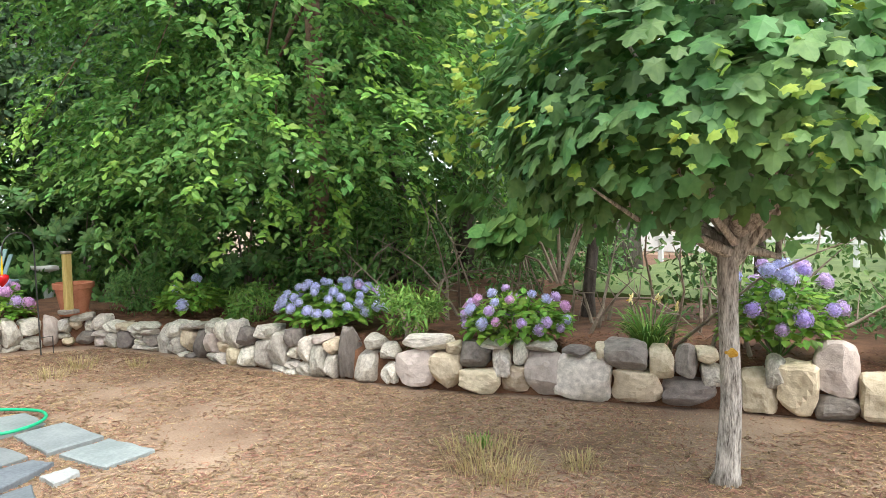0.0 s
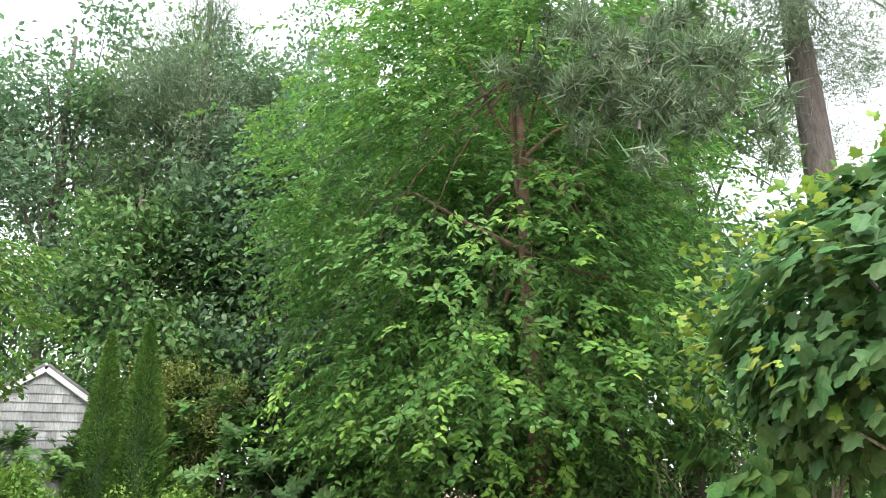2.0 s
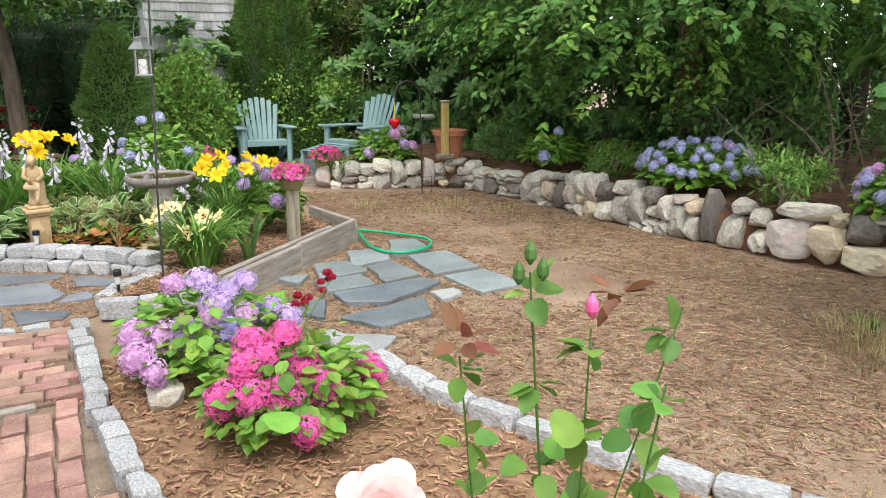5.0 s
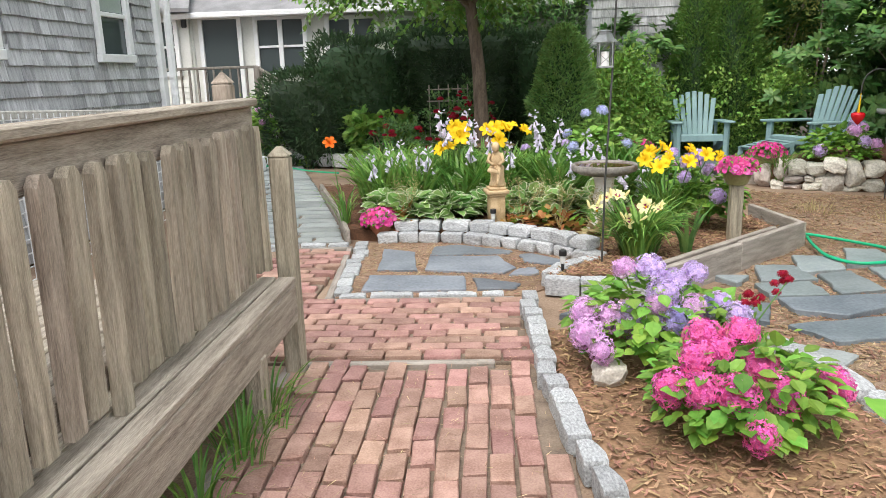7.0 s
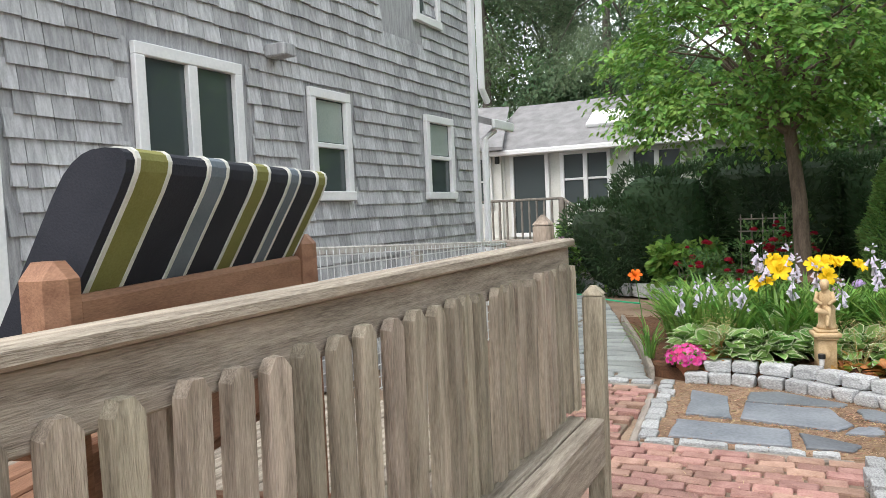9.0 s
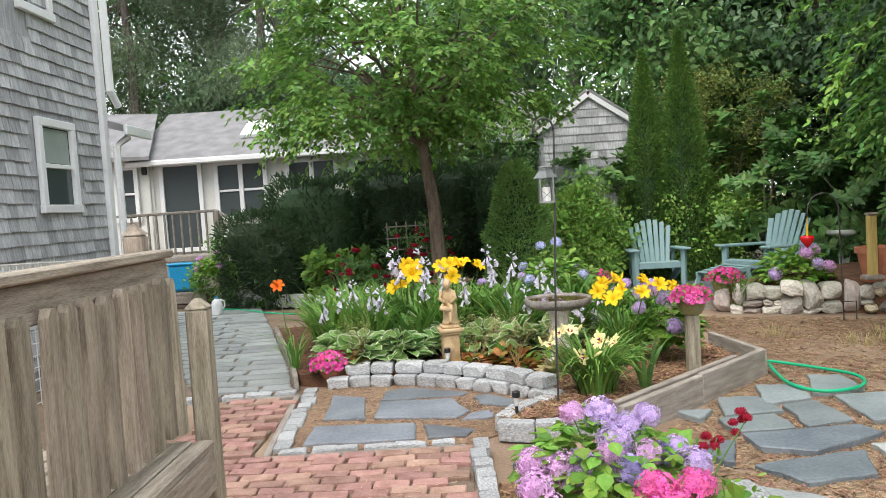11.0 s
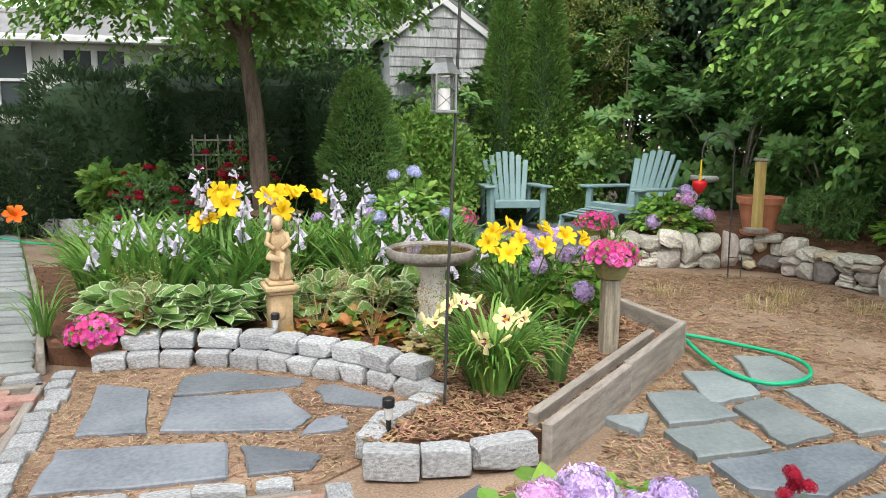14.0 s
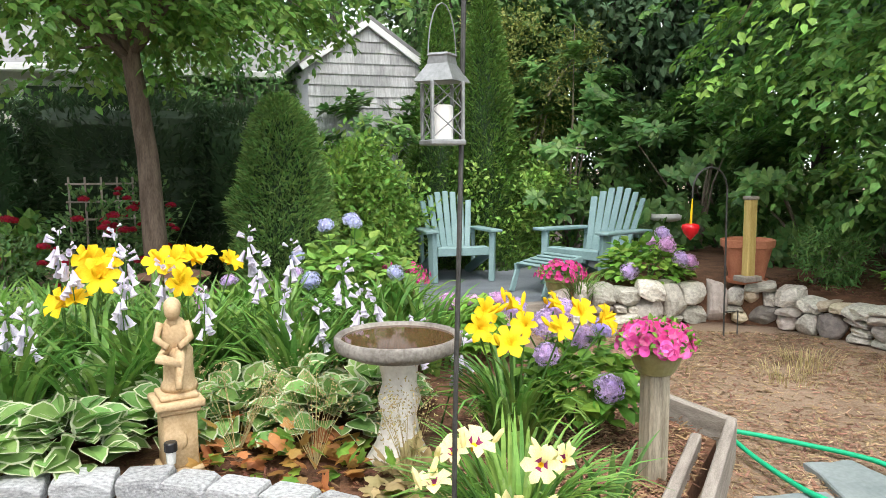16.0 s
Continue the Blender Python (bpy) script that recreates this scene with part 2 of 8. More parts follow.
M["chip_mid"] = mat("brown_bark_shred", (0.145, 0.08, 0.046), (0.34, 0.22, 0.135), 9, 60, 0.9, 0, "island", 0.5)
M["chip_dark"] = mat("bark_chip", (0.09, 0.04, 0.022), (0.2, 0.1, 0.055), 9, 60, 0.9, 0, "island", 0.4)
M["needle"] = mat("dry_pine_needle", (0.26, 0.16, 0.09), (0.5, 0.36, 0.23), 9, 60, 0.9, 0, "island", 0.6)
M["brick"] = mat("old_red_brick", (0.25, 0.135, 0.108), (0.44, 0.27, 0.222), 9, 110, 0.85, 0.8, "object", 0.24)
M["sand"] = mat("joint_sand", (0.13, 0.095, 0.07), (0.26, 0.2, 0.15), 8, 120, 0.95, 0.7)
M["granite"] = mat("grey_granite", (0.27, 0.275, 0.285), (0.68, 0.69, 0.7), 11, 150, 0.85, 1.0, "object", 0.16)
M["slate"] = mat("blue_slate", (0.085, 0.10, 0.12), (0.165, 0.185, 0.205), 3.0, 45, 0.6, 0.4, "object", 0.3)
M["slate_pale"] = mat("worn_blue_slate", (0.115, 0.13, 0.15), (0.21, 0.23, 0.255), 3.0, 45, 0.6, 0.4, "object", 0.25)
M["slate_green"] = mat("green_slate", (0.17, 0.2, 0.205), (0.27, 0.305, 0.31), 3.0, 45, 0.6, 0.4, "object", 0.2)
M["slate_walk"] = mat("grey_slate", (0.23, 0.25, 0.25), (0.36, 0.38, 0.37), 3.0, 60, 0.7, 0.4, "object", 0.2)
M["fieldstone"] = mat("fieldstone", (0.36, 0.335, 0.29), (0.72, 0.68, 0.6), 9, 75, 0.9, 1.0, "object", 0.25, c=(0.76, 0.74, 0.69))
M["fieldstone_tan"] = mat("tan_fieldstone", (0.46, 0.38, 0.26), (0.72, 0.63, 0.48), 6, 60, 0.9, 0.9, "object", 0.18)
M["fieldstone_pink"] = mat("pink_fieldstone", (0.42, 0.36, 0.32), (0.66, 0.585, 0.53), 6, 60, 0.9, 0.9, "object", 0.15)
M["fieldstone_dark"] = mat("dark_fieldstone", (0.17, 0.15, 0.14), (0.33, 0.29, 0.26), 6, 60, 0.9, 0.9, "object", 0.25)
M["timber"] = mat("weathered_timber", (0.2, 0.175, 0.15), (0.4, 0.355, 0.31), 5, 60, 0.85, 0.7, "object", 0.12, stretch=(6, 1, 6))
M["timber_x"] = mat("weathered_timber_cross", (0.2, 0.175, 0.15), (0.4, 0.355, 0.31), 5, 60, 0.85, 0.7, "object", 0.12, stretch=(1, 6, 6))
M["pale_wood"] = mat("pale_weathered_wood", (0.36, 0.34, 0.31), (0.62, 0.59, 0.55), 5, 50, 0.85, 0.5, "object", 0.12, stretch=(6, 6, 2))
M["deckwood"] = mat("weathered_deck_wood", (0.2, 0.165, 0.125), (0.5, 0.425, 0.335), 4, 40, 0.8, 0.8, "object", 0.22, stretch=(9, 9, 0.8))
M["deckwood_y"] = mat("weathered_deck_rail", (0.2, 0.165, 0.13), (0.52, 0.45, 0.365), 4, 40, 0.8, 0.8, "object", 0.15, stretch=(9, 0.7, 9))
M["shingle"] = mat("grey_cedar_shingle", (0.29, 0.292, 0.303), (0.54, 0.545, 0.56), 5, 60, 0.9, 0.6, "island", 0.26, stretch=(8, 8, 1))
M["shingle_piece"] = mat("grey_cedar_shingle_piece", (0.29, 0.292, 0.303), (0.54, 0.545, 0.56), 5, 60, 0.9, 0.6, "object", 0.26, stretch=(8, 8, 1))
M["white"] = mat("white_paint", (0.7, 0.71, 0.72), (0.82, 0.82, 0.82), 3, 40, 0.5, 0.05)
M["clap"] = mat("white_clapboard", (0.62, 0.62, 0.58), (0.76, 0.76, 0.72), 2, 30, 0.6, 0.1)
M["roof"] = mat("grey_asphalt_shingle", (0.17, 0.168, 0.172), (0.27, 0.265, 0.27), 4, 130, 0.95, 0.6)
M["pane"] = glass_mat("window_pane", (0.06, 0.075, 0.077))
M["shade"] = mat("pale_roller_shade", (0.26, 0.31, 0.28), (0.34, 0.39, 0.36), 3, 60, 0.35, 0.05)
M["screen"] = mat("door_screen", (0.03, 0.033, 0.035), (0.05, 0.052, 0.055), 3, 200, 0.7, 0.1)
M["bark_pale"] = mat("pale_flaky_bark", (0.1, 0.085, 0.07), (0.66, 0.62, 0.56), 16, 60, 0.95, 1.0, stretch=(3, 3, 0.55))
M["bark"] = mat("brown_bark", (0.085, 0.06, 0.045), (0.2, 0.15, 0.115), 8, 50, 0.95, 1.0, stretch=(3, 3, 0.6))
M["bark_red"] = mat("peeling_reddish_bark", (0.1, 0.058, 0.042), (0.27, 0.17, 0.12), 6, 40, 0.9, 1.0, stretch=(2, 2, 1.2))
M["bark_grey"] = mat("grey_bark", (0.075, 0.062, 0.055), (0.18, 0.15, 0.135), 8, 50, 0.95, 1.0, stretch=(3, 3, 0.6))
M["lichen"] = mat("orange_lichen", (0.5, 0.26, 0.03), (0.62, 0.4, 0.08), 30, 120, 0.95, 0.8)
M["twig"] = mat("dead_twig", (0.2, 0.16, 0.12), (0.36, 0.3, 0.24), 8, 50, 0.95, 0.3)
M["birch_leaf"] = leaf_mat("birch_leaf", (0.1, 0.23, 0.055), (0.195, 0.37, 0.092), 0.34, thin=0.42)
M["birch_new"] = leaf_mat("young_birch_leaf", (0.18, 0.38, 0.06), (0.3, 0.5, 0.1), 0.25)
M["maple_leaf"] = leaf_mat("maple_leaf", (0.075, 0.18, 0.06), (0.16, 0.31, 0.1))
M["maple_new"] = leaf_mat("young_maple_leaf", (0.2, 0.33, 0.05), (0.34, 0.45, 0.08))
M["garden_leaf"] = leaf_mat("cherry_leaf", (0.12, 0.25, 0.05), (0.23, 0.4, 0.085))
# yew leaf colour; also paints the shade cores inside the conical evergreens
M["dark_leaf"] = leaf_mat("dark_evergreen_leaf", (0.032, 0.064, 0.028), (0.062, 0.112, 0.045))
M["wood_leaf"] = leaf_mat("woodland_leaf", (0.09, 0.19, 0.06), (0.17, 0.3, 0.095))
# woodland green with extra blue: distance haze mixed into the leaf colour
M["hazy_leaf"] = leaf_mat("hazy_tree_leaf", (0.1, 0.19, 0.1), (0.19, 0.3, 0.16))
M["pine_leaf"] = leaf_mat("pine_needle", (0.12, 0.18, 0.10), (0.23, 0.31, 0.18), thin=0.15)
M["arbor_leaf"] = leaf_mat("arborvitae_spray", (0.085, 0.18, 0.035), (0.16, 0.285, 0.06), thin=0.3)
M["spruce_leaf"] = leaf_mat("dwarf_spruce_needle", (0.16, 0.3, 0.08), (0.27, 0.43, 0.13), thin=0.35)
M["rhodo_leaf"] = leaf_mat("rhododendron_leaf", (0.09, 0.205, 0.055), (0.18, 0.33, 0.095), rough=0.4)
M["light_leaf"] = leaf_mat("light_shrub_leaf", (0.14, 0.28, 0.06), (0.25, 0.42, 0.1))
M["yellow_leaf"] = leaf_mat("golden_leaf", (0.22, 0.28, 0.075), (0.34, 0.38, 0.105))
M["spirea_leaf"] = leaf_mat("spirea_leaf", (0.19, 0.36, 0.07), (0.32, 0.5, 0.11))
M["green"] = leaf_mat("fresh_leaf", (0.13, 0.28, 0.038), (0.25, 0.44, 0.075))
M["strap"] = leaf_mat("strap_leaf", (0.11, 0.24, 0.045), (0.22, 0.39, 0.085), rough=0.4)

# ---------------------------------------------------------------- ground and beds
def ground_sheet():
    g = Geo()
    xs = np.concatenate([np.linspace(-120, -12, 10), np.linspace(-10, 14, 97), np.linspace(16, 120, 10)])
    ys = np.concatenate([np.linspace(-120, -8, 10), np.linspace(-6, 18, 97), np.linspace(20, 120, 10)])
    v = [(x, y, 0.02 * noise.noise((x * 0.6, y * 0.6, 0)) + 0.012 * noise.noise((x * 2.1, y * 2.1, 3)) - 0.024) for y in ys for x in xs]
    n = len(xs)
    f = [(j * n + i, j * n + i + 1, (j + 1) * n + i + 1, (j + 1) * n + i) for j in range(len(ys) - 1) for i in range(n - 1)]
    g.add(v, f)
    return tagged(part("ground", g, M["sandy"], smooth=True), "bare brown ground covered with dry pine straw and sand", "ground", kind="structure")


ground_sheet()


def poly_slab(name, poly, top, bottom, material, label, category, crown=0.0, kind="structure"):
    """A flat bed with upright sides, slightly crowned and uneven on top."""
    a = np.array(poly, float)
    lo, hi = a.min(0), a.max(0)
    cx, cy = a.mean(0)
    g = Geo()
    n = len(poly)
    v = [(x, y, bottom) for x, y in poly] + [(x, y, top) for x, y in poly]
    rings = 6
    for r in range(1, rings):
        k = 1 - r / rings
        for x, y in poly:
            px, py = cx + (x - cx) * k, cy + (y - cy) * k
            v.append((px, py, top + crown * (1 - k) + 0.012 * noise.noise((px * 2.5, py * 2.5, 1))))
    v.append((cx, cy, top + crown))
    f = []
    for r in range(rings):
        for i in range(n):
            j = (i + 1) % n
            f.append((r * n + i, r * n + j, (r + 1) * n + j, (r + 1) * n + i))
    last = len(v) - 1
    f += [(rings * n + i, rings * n + (i + 1) % n, last) for i in range(n)]
    g.add(v, f)
    return tagged(part(name, g, material), label, category, kind=kind)


def spline(points, step=0.1):
    """Even points along a polyline."""
    p = np.array(points, float)
    seg = np.linalg.norm(np.diff(p, axis=0), axis=1)
    s = np.concatenate([[0], np.cumsum(seg)])
    q = np.arange(0, s[-1], step)
    return np.stack([np.interp(q, s, p[:, k]) for k in range(p.shape[1])], 1)


CURVE_WALL = [(-0.06, 6.76), (0.35, 6.76), (0.72, 6.69), (1.03, 6.55), (1.36, 6.33), (1.65, 6.08), (1.84, 5.84)]
FLOWER_BED = [(-0.1, 6.85), (0.35, 6.86), (0.7, 6.82), (1.05, 6.69), (1.4, 6.46), (1.7, 6.2), (1.93, 5.95), (2.2, 5.14),
              (2.85, 5.8), (3.55, 6.4), (3.45, 7.4), (3.2, 8.6), (2.6, 9.6), (0.6, 9.9), (-1.3, 9.8), (-0.9, 8.6), (-0.5, 7.4), (-0.35, 6.95)]
poly_slab("flower_bed", [(1.93, 5.95), (1.87, 5.68), (1.57, 5.42), (1.42, 5.2), (1.45, 5.08), (2.2, 5.13)], 0.082, -0.1, M["mulch"], "mulched nook of the flower bed beside the slates", "flower bed", 0.008)
poly_slab("flower_bed", FLOWER_BED, 0.085, -0.1, M["mulch"], "raised planting bed of dark bark mulch", "flower bed", 0.008)
SIDE_BED = [(1.8, -1.4), (1.52, 1.4), (1.43, 2.4), (1.35, 3.3), (1.32, 4.2), (1.8, 4.3), (2.35, 4.0), (2.6, 3.6), (2.75, 2.9), (2.95, 2.4), (3.4, 1.5), (4.4, 0.0), (4.6, -1.4)]
poly_slab("side_bed", SIDE_BED, 0.02, -0.1, M["mulch_light"], "planting bed of light shredded bark mulch", "flower bed", 0.006)
WALL_LINE = [(4.35, 9.62), (4.7, 9.35), (5.06, 9.12), (5.62, 9.08), (6.05, 8.75), (6.22, 8.1), (6.3, 7.3), (6.3, 6.3), (6.42, 5.3), (6.5, 4.5), (6.62, 3.8), (6.88, 3.1), (7.05, 2.4),
             (7.25, 1.9), (7.4, 1.45), (7.5, 0.95), (7.65, 0.3), (7.9, -0.8), (8.3, -2.2)]


def raised_bed():
    g = Geo()
    line = spline(WALL_LINE, 0.35)
    v, f = [], []
    steps = ((0.05, -0.1), (0.08, 0.26), (0.5, 0.33), (1.2, 0.36), (2.5, 0.34), (5.0, 0.3), (14.0, 0.2))
    for i, (x, y) in enumerate(line):
        d = line[min(i + 1, len(line) - 1)] - line[max(i - 1, 0)]
        nx, ny = -d[1], d[0]
        k = math.hypot(nx, ny)
        nx, ny = nx / k, ny / k
        nx, ny = nx * 0.25 + 0.75, ny * 0.35 + (0.25 if y > 7 else 0.0)
        for a, z in steps:
            v.append((x + nx * a, y + ny * a, z + 0.03 * noise.noise((x + a, y * 1.3, 2))))
    n = len(steps)
    for i in range(len(line) - 1):
        for j in range(n - 1):
            f.append((i * n + j, i * n + j + 1, (i + 1) * n + j + 1, (i + 1) * n + j))
    g.add(v, f)
    return tagged(part("raised_bed", g, M["mulch"], smooth=True), "raised bed of reddish bark mulch behind the stone wall", "flower bed", kind="structure")


raised_bed()

# ---------------------------------------------------------------- brick path
rng = np.random.default_rng(4)
BRICKS = []
for s in range(6):
    v, f = cbox(0.198, 0.094, 0.06, 0.006)
    r2 = np.random.default_rng(s)
    v = v + r2.normal(0, 0.0022, v.shape)
    me = Geo().add(v, f).mesh("brick")
    me.materials.append(M["brick"])
    BRICKS.append(me)


def pave(name, rect, along, label, skip=None):
    x0, y0, x1, y1 = rect
    g = Geo()
    g.add(*cbox(x1 - x0 + 0.06, y1 - y0 + 0.02, 0.06, 0.004, ((x0 + x1) / 2, (y0 + y1) / 2, -0.035)))
    base = tagged(part(name, g, M["sand"]), label, "brick path", kind="structure")
    L, W = 0.208, 0.104
    row, k = 0, 0
    a = y0 if along == "x" else x0
    a1, b0, b1 = (y1, x0, x1) if along == "x" else (x1, y0, y1)
    while a + W * 0.6 < a1:
        b = b0 + (L / 2 if row % 2 else 0) + rng.uniform(-0.04, 0.04) - L * 0.4
        while b < b1 - 0.02:
            cb, ca = b + L / 2, a + W / 2
            b += L + rng.uniform(0, 0.012)
            if cb < b0 or cb > b1:
                continue
            x, y = (cb, ca) if along == "x" else (ca, cb)
            if skip and skip(x, y):
                continue
            ob = new("brick", BRICKS[k % 6])
            k += 1
            ob.parent = base
            ob.matrix_world = pose(x + rng.normal(0, 0.003), y + rng.normal(0, 0.003), rng.normal(-0.006, 0.0035), rng.normal(0, 1.0), rng.normal(0, 1.0),
                                   (0 if along == "x" else 90) + rng.normal(0, 1.4))
        a += W + rng.uniform(0, 0.005)
        row += 1
    return base


pave("brick_path", (-0.07, 0.9, 1.3, 3.68), "y", "worn red brick path laid lengthwise with sandy joints", lambda x, y: x > 1.42 - 0.065 * y + 0.02)
pave("brick_path", (-0.75, 3.8, 1.17, 4.86), "x", "worn red brick path laid crosswise with sandy joints")
pave("brick_path", (-0.8, 4.9, -0.28, 6.38), "x", "worn red brick path beside the stone bay")
g = Geo()
for i in range(13):
    for j in range(16):
        g.add(*cbox(0.094, 0.198, 0.05, 0.006, (-0.02 + i * 0.104, 0.75 - j * 0.206 - (0.1 if i % 2 else 0), -0.012)))
tagged(part("brick_path", g, M["brick"]), "worn red brick path near the house deck", "brick path", kind="structure")


def timber(name, p0, p1, width, height, top, label, parent=None):
    d = Vector(p1) - Vector(p0)
    a = math.degrees(math.atan2(d.y, d.x))
    g = Geo()
    v, f = cbox(d.length, width, height, 0.008)
    n = Geo().add(v, f)
    ob = part(name, n, M["timber_x"])
    ob.matrix_world = pose((p0[0] + p1[0]) / 2, (p0[1] + p1[1]) / 2, top - height / 2, 0, 0, a)
    if parent is None:
        tagged(ob, label, "timber edging", kind="structure")
    return ob


timber("trim", (-0.02, 3.74), (1.02, 3.77), 0.055, 0.08, 0.012, "pale weathered timber strip between the brick panels")
timber("trim", (-0.14, 4.88), (1.16, 4.9), 0.05, 0.08, 0.016, "pale weathered timber strip below the stone bay")
timber("trim", (-0.13, 4.9), (-0.27, 6.5), 0.05, 0.08, 0.016, "pale weathered timber strip beside the stone bay")
timber("trim", (-0.86, 6.42), (-0.24, 6.46), 0.05, 0.08, 0.016, "pale weathered timber strip at the end of the bricks")
timber("trim", (-0.1, 1.6), (-0.06, 3.68), 0.07, 0.1, 0.02, "pale weathered timber strip beside the brick path")

# ---------------------------------------------------------------- granite edging and walls
BLOCKS = []
for s in range(8):
    v, f = stone(100 + s, 6, 0.06, 16.0, 3, 1.12)
    me = Geo().add(v, f).mesh("granite_block")
    me.materials.append(M["granite"])
    BLOCKS.append(me)


def block_row(base, points, size, z, gap=0.012, jitter=0.008, first=0.0, length_var=0.2):
    """Split-face granite blocks end to end along a line."""
    line = spline(points, 0.01)
    s, k = first, 0
    while True:
        ln = size[0] * rng.uniform(1 - length_var, 1 + length_var)
        i, j = int(s / 0.01), int((s + ln) / 0.01)
        if j >= len(line):
            break
        p, q = line[i], line[j]
        a = math.degrees(math.atan2(q[1] - p[1], q[0] - p[0]))
        ob = new("granite_block", BLOCKS[int(rng.integers(8))])
        ob.parent = base
        m = pose((p[0] + q[0]) / 2 + rng.normal(0, jitter), (p[1] + q[1]) / 2 + rng.normal(0, jitter), z + size[2] / 2, rng.normal(0, 1.5), rng.normal(0, 1.5), a + rng.normal(0, 2))
        ob.matrix_world = m @ Matrix.Diagonal((ln - gap, size[1] * rng.uniform(0.92, 1.08), size[2] * rng.uniform(0.95, 1.05), 1))
        s += ln
        k += 1


edge = thing("granite_edging", (0, 0, 0), "row of rough grey granite cobbles beside the bricks", "stone edging", kind="structure")
edge2 = thing("granite_edging", (0, 0, 0), "row of rough pale granite kerb blocks round the mulch bed", "stone edging", kind="structure")
edge3 = thing("granite_edging", (0, 0, 0), "flush row of granite cobbles round the slate bay", "stone edging", kind="structure")
nook = thing("granite_edging", (0, 0, 0), "low border of split grey granite blocks", "stone edging", kind="structure")
bay = thing("granite_wall", (0, 0, 0), "low curved wall of two courses of split grey granite", "garden wall", kind="structure")
back = thing("granite_wall", (0, 0, 0), "low straight wall of pale granite blocks", "garden wall", kind="structure")
bpy.context.view_layer.update()
block_row(edge, [(1.6, 0.2), (1.5, 1.4), (1.43, 2.31), (1.36, 2.87), (1.28, 3.48), (1.25, 4.66), (1.24, 5.0)], (0.17, 0.105, 0.11), -0.02)
block_row(edge2, [(2.5, 3.92), (2.58, 3.62), (2.71, 3.0), (2.92, 2.42), (3.12, 1.95), (3.4, 1.5), (4.3, 0.1), (4.5, -1)], (0.25, 0.11, 0.12), -0.02)
block_row(edge3, [(-0.06, 4.98), (1.18, 5.0)], (0.2, 0.085, 0.07), -0.045)
block_row(edge3, [(-0.06, 5.02), (-0.18, 6.72)], (0.17, 0.12, 0.07), -0.045)
block_row(edge3, [(-1.35, 6.52), (-0.9, 6.55), (-0.2, 6.6)], (0.2, 0.12, 0.07), -0.045)
block_row(nook, [(1.36, 5.06), (1.75, 4.98), (2.2, 5.06)], (0.26, 0.12, 0.13), -0.01)
block_row(nook, [(1.4, 5.14), (1.55, 5.4), (1.82, 5.66), (1.9, 5.8)], (0.16, 0.13, 0.12), 0.0)
block_row(bay, CURVE_WALL, (0.2, 0.15, 0.098), -0.012, first=0.0, length_var=0.12)
block_row(bay, [(0.1, 6.84), (0.35, 6.84), (0.7, 6.8), (1.02, 6.68), (1.34, 6.45), (1.63, 6.2), (1.84, 5.9)], (0.24, 0.17, 0.096), 0.085, length_var=0.14)
block_row(back, [(-3.6, 13.75), (-1.2, 12.25), (-0.3, 11.7)], (0.36, 0.16, 0.24), 0.0)

# ---------------------------------------------------------------- slate paving
def slab(parent, pts, material, top=0.012, thick=0.07, seed=0):
    r2 = np.random.default_rng(seed)
    p = []
    for i in range(len(pts)):
        a, b = np.array(pts[i]), np.array(pts[(i + 1) % len(pts)])
        for k in range(4):
            q = a + (b - a) * k / 4
            p.append(q + (r2.normal(0, 0.008, 2) if k else r2.normal(0, 0.004, 2)))
    p = np.array(p)
    c = p.mean(0)
    inner = c + (p - c) * (1 - 0.012 / max(0.1, np.abs(p - c).max()))
    n = len(p)
    v = [(x, y, top - thick) for x, y in p] + [(x, y, top - 0.007) for x, y in p] + [(x, y, top) for x, y in inner]
    f = [(i, (i + 1) % n, n + (i + 1) % n, n + i) for i in range(n)]
    f += [(n + i, n + (i + 1) % n, 2 * n + (i + 1) % n, 2 * n + i) for i in range(n)]
    f.append(tuple(range(2 * n, 3 * n)))
    area = 0.5 * sum(p[i][0] * p[(i + 1) % n][1] - p[(i + 1) % n][0] * p[i][1] for i in range(n))
    if area < 0:
        f = [q[::-1] for q in f]
    return part("slate_slab", Geo().add(np.array(v) - [c[0], c[1], 0], f), material, parent)


def slabs(base, shapes, materials, seed, top=0.012):
    for i, pts in enumerate(shapes):
        ob = slab(base, pts, materials[i % len(materials)], top, seed=seed + i)
        r2 = np.random.default_rng(seed + i)
        ctr = slab_centre(pts, seed + i)
        ob.matrix_world = pose(ctr[0], ctr[1], 0, r2.normal(0, 0.5), r2.normal(0, 0.5), 0)


def slab_centre(pts, seed):
    r2 = np.random.default_rng(seed)
    p = []
    for i in range(len(pts)):
        a, b = np.array(pts[i]), np.array(pts[(i + 1) % len(pts)])
        for k in range(4):
            q = a + (b - a) * k / 4
            p.append(q + (r2.normal(0, 0.008, 2) if k else r2.normal(0, 0.004, 2)))
    return np.array(p).mean(0)


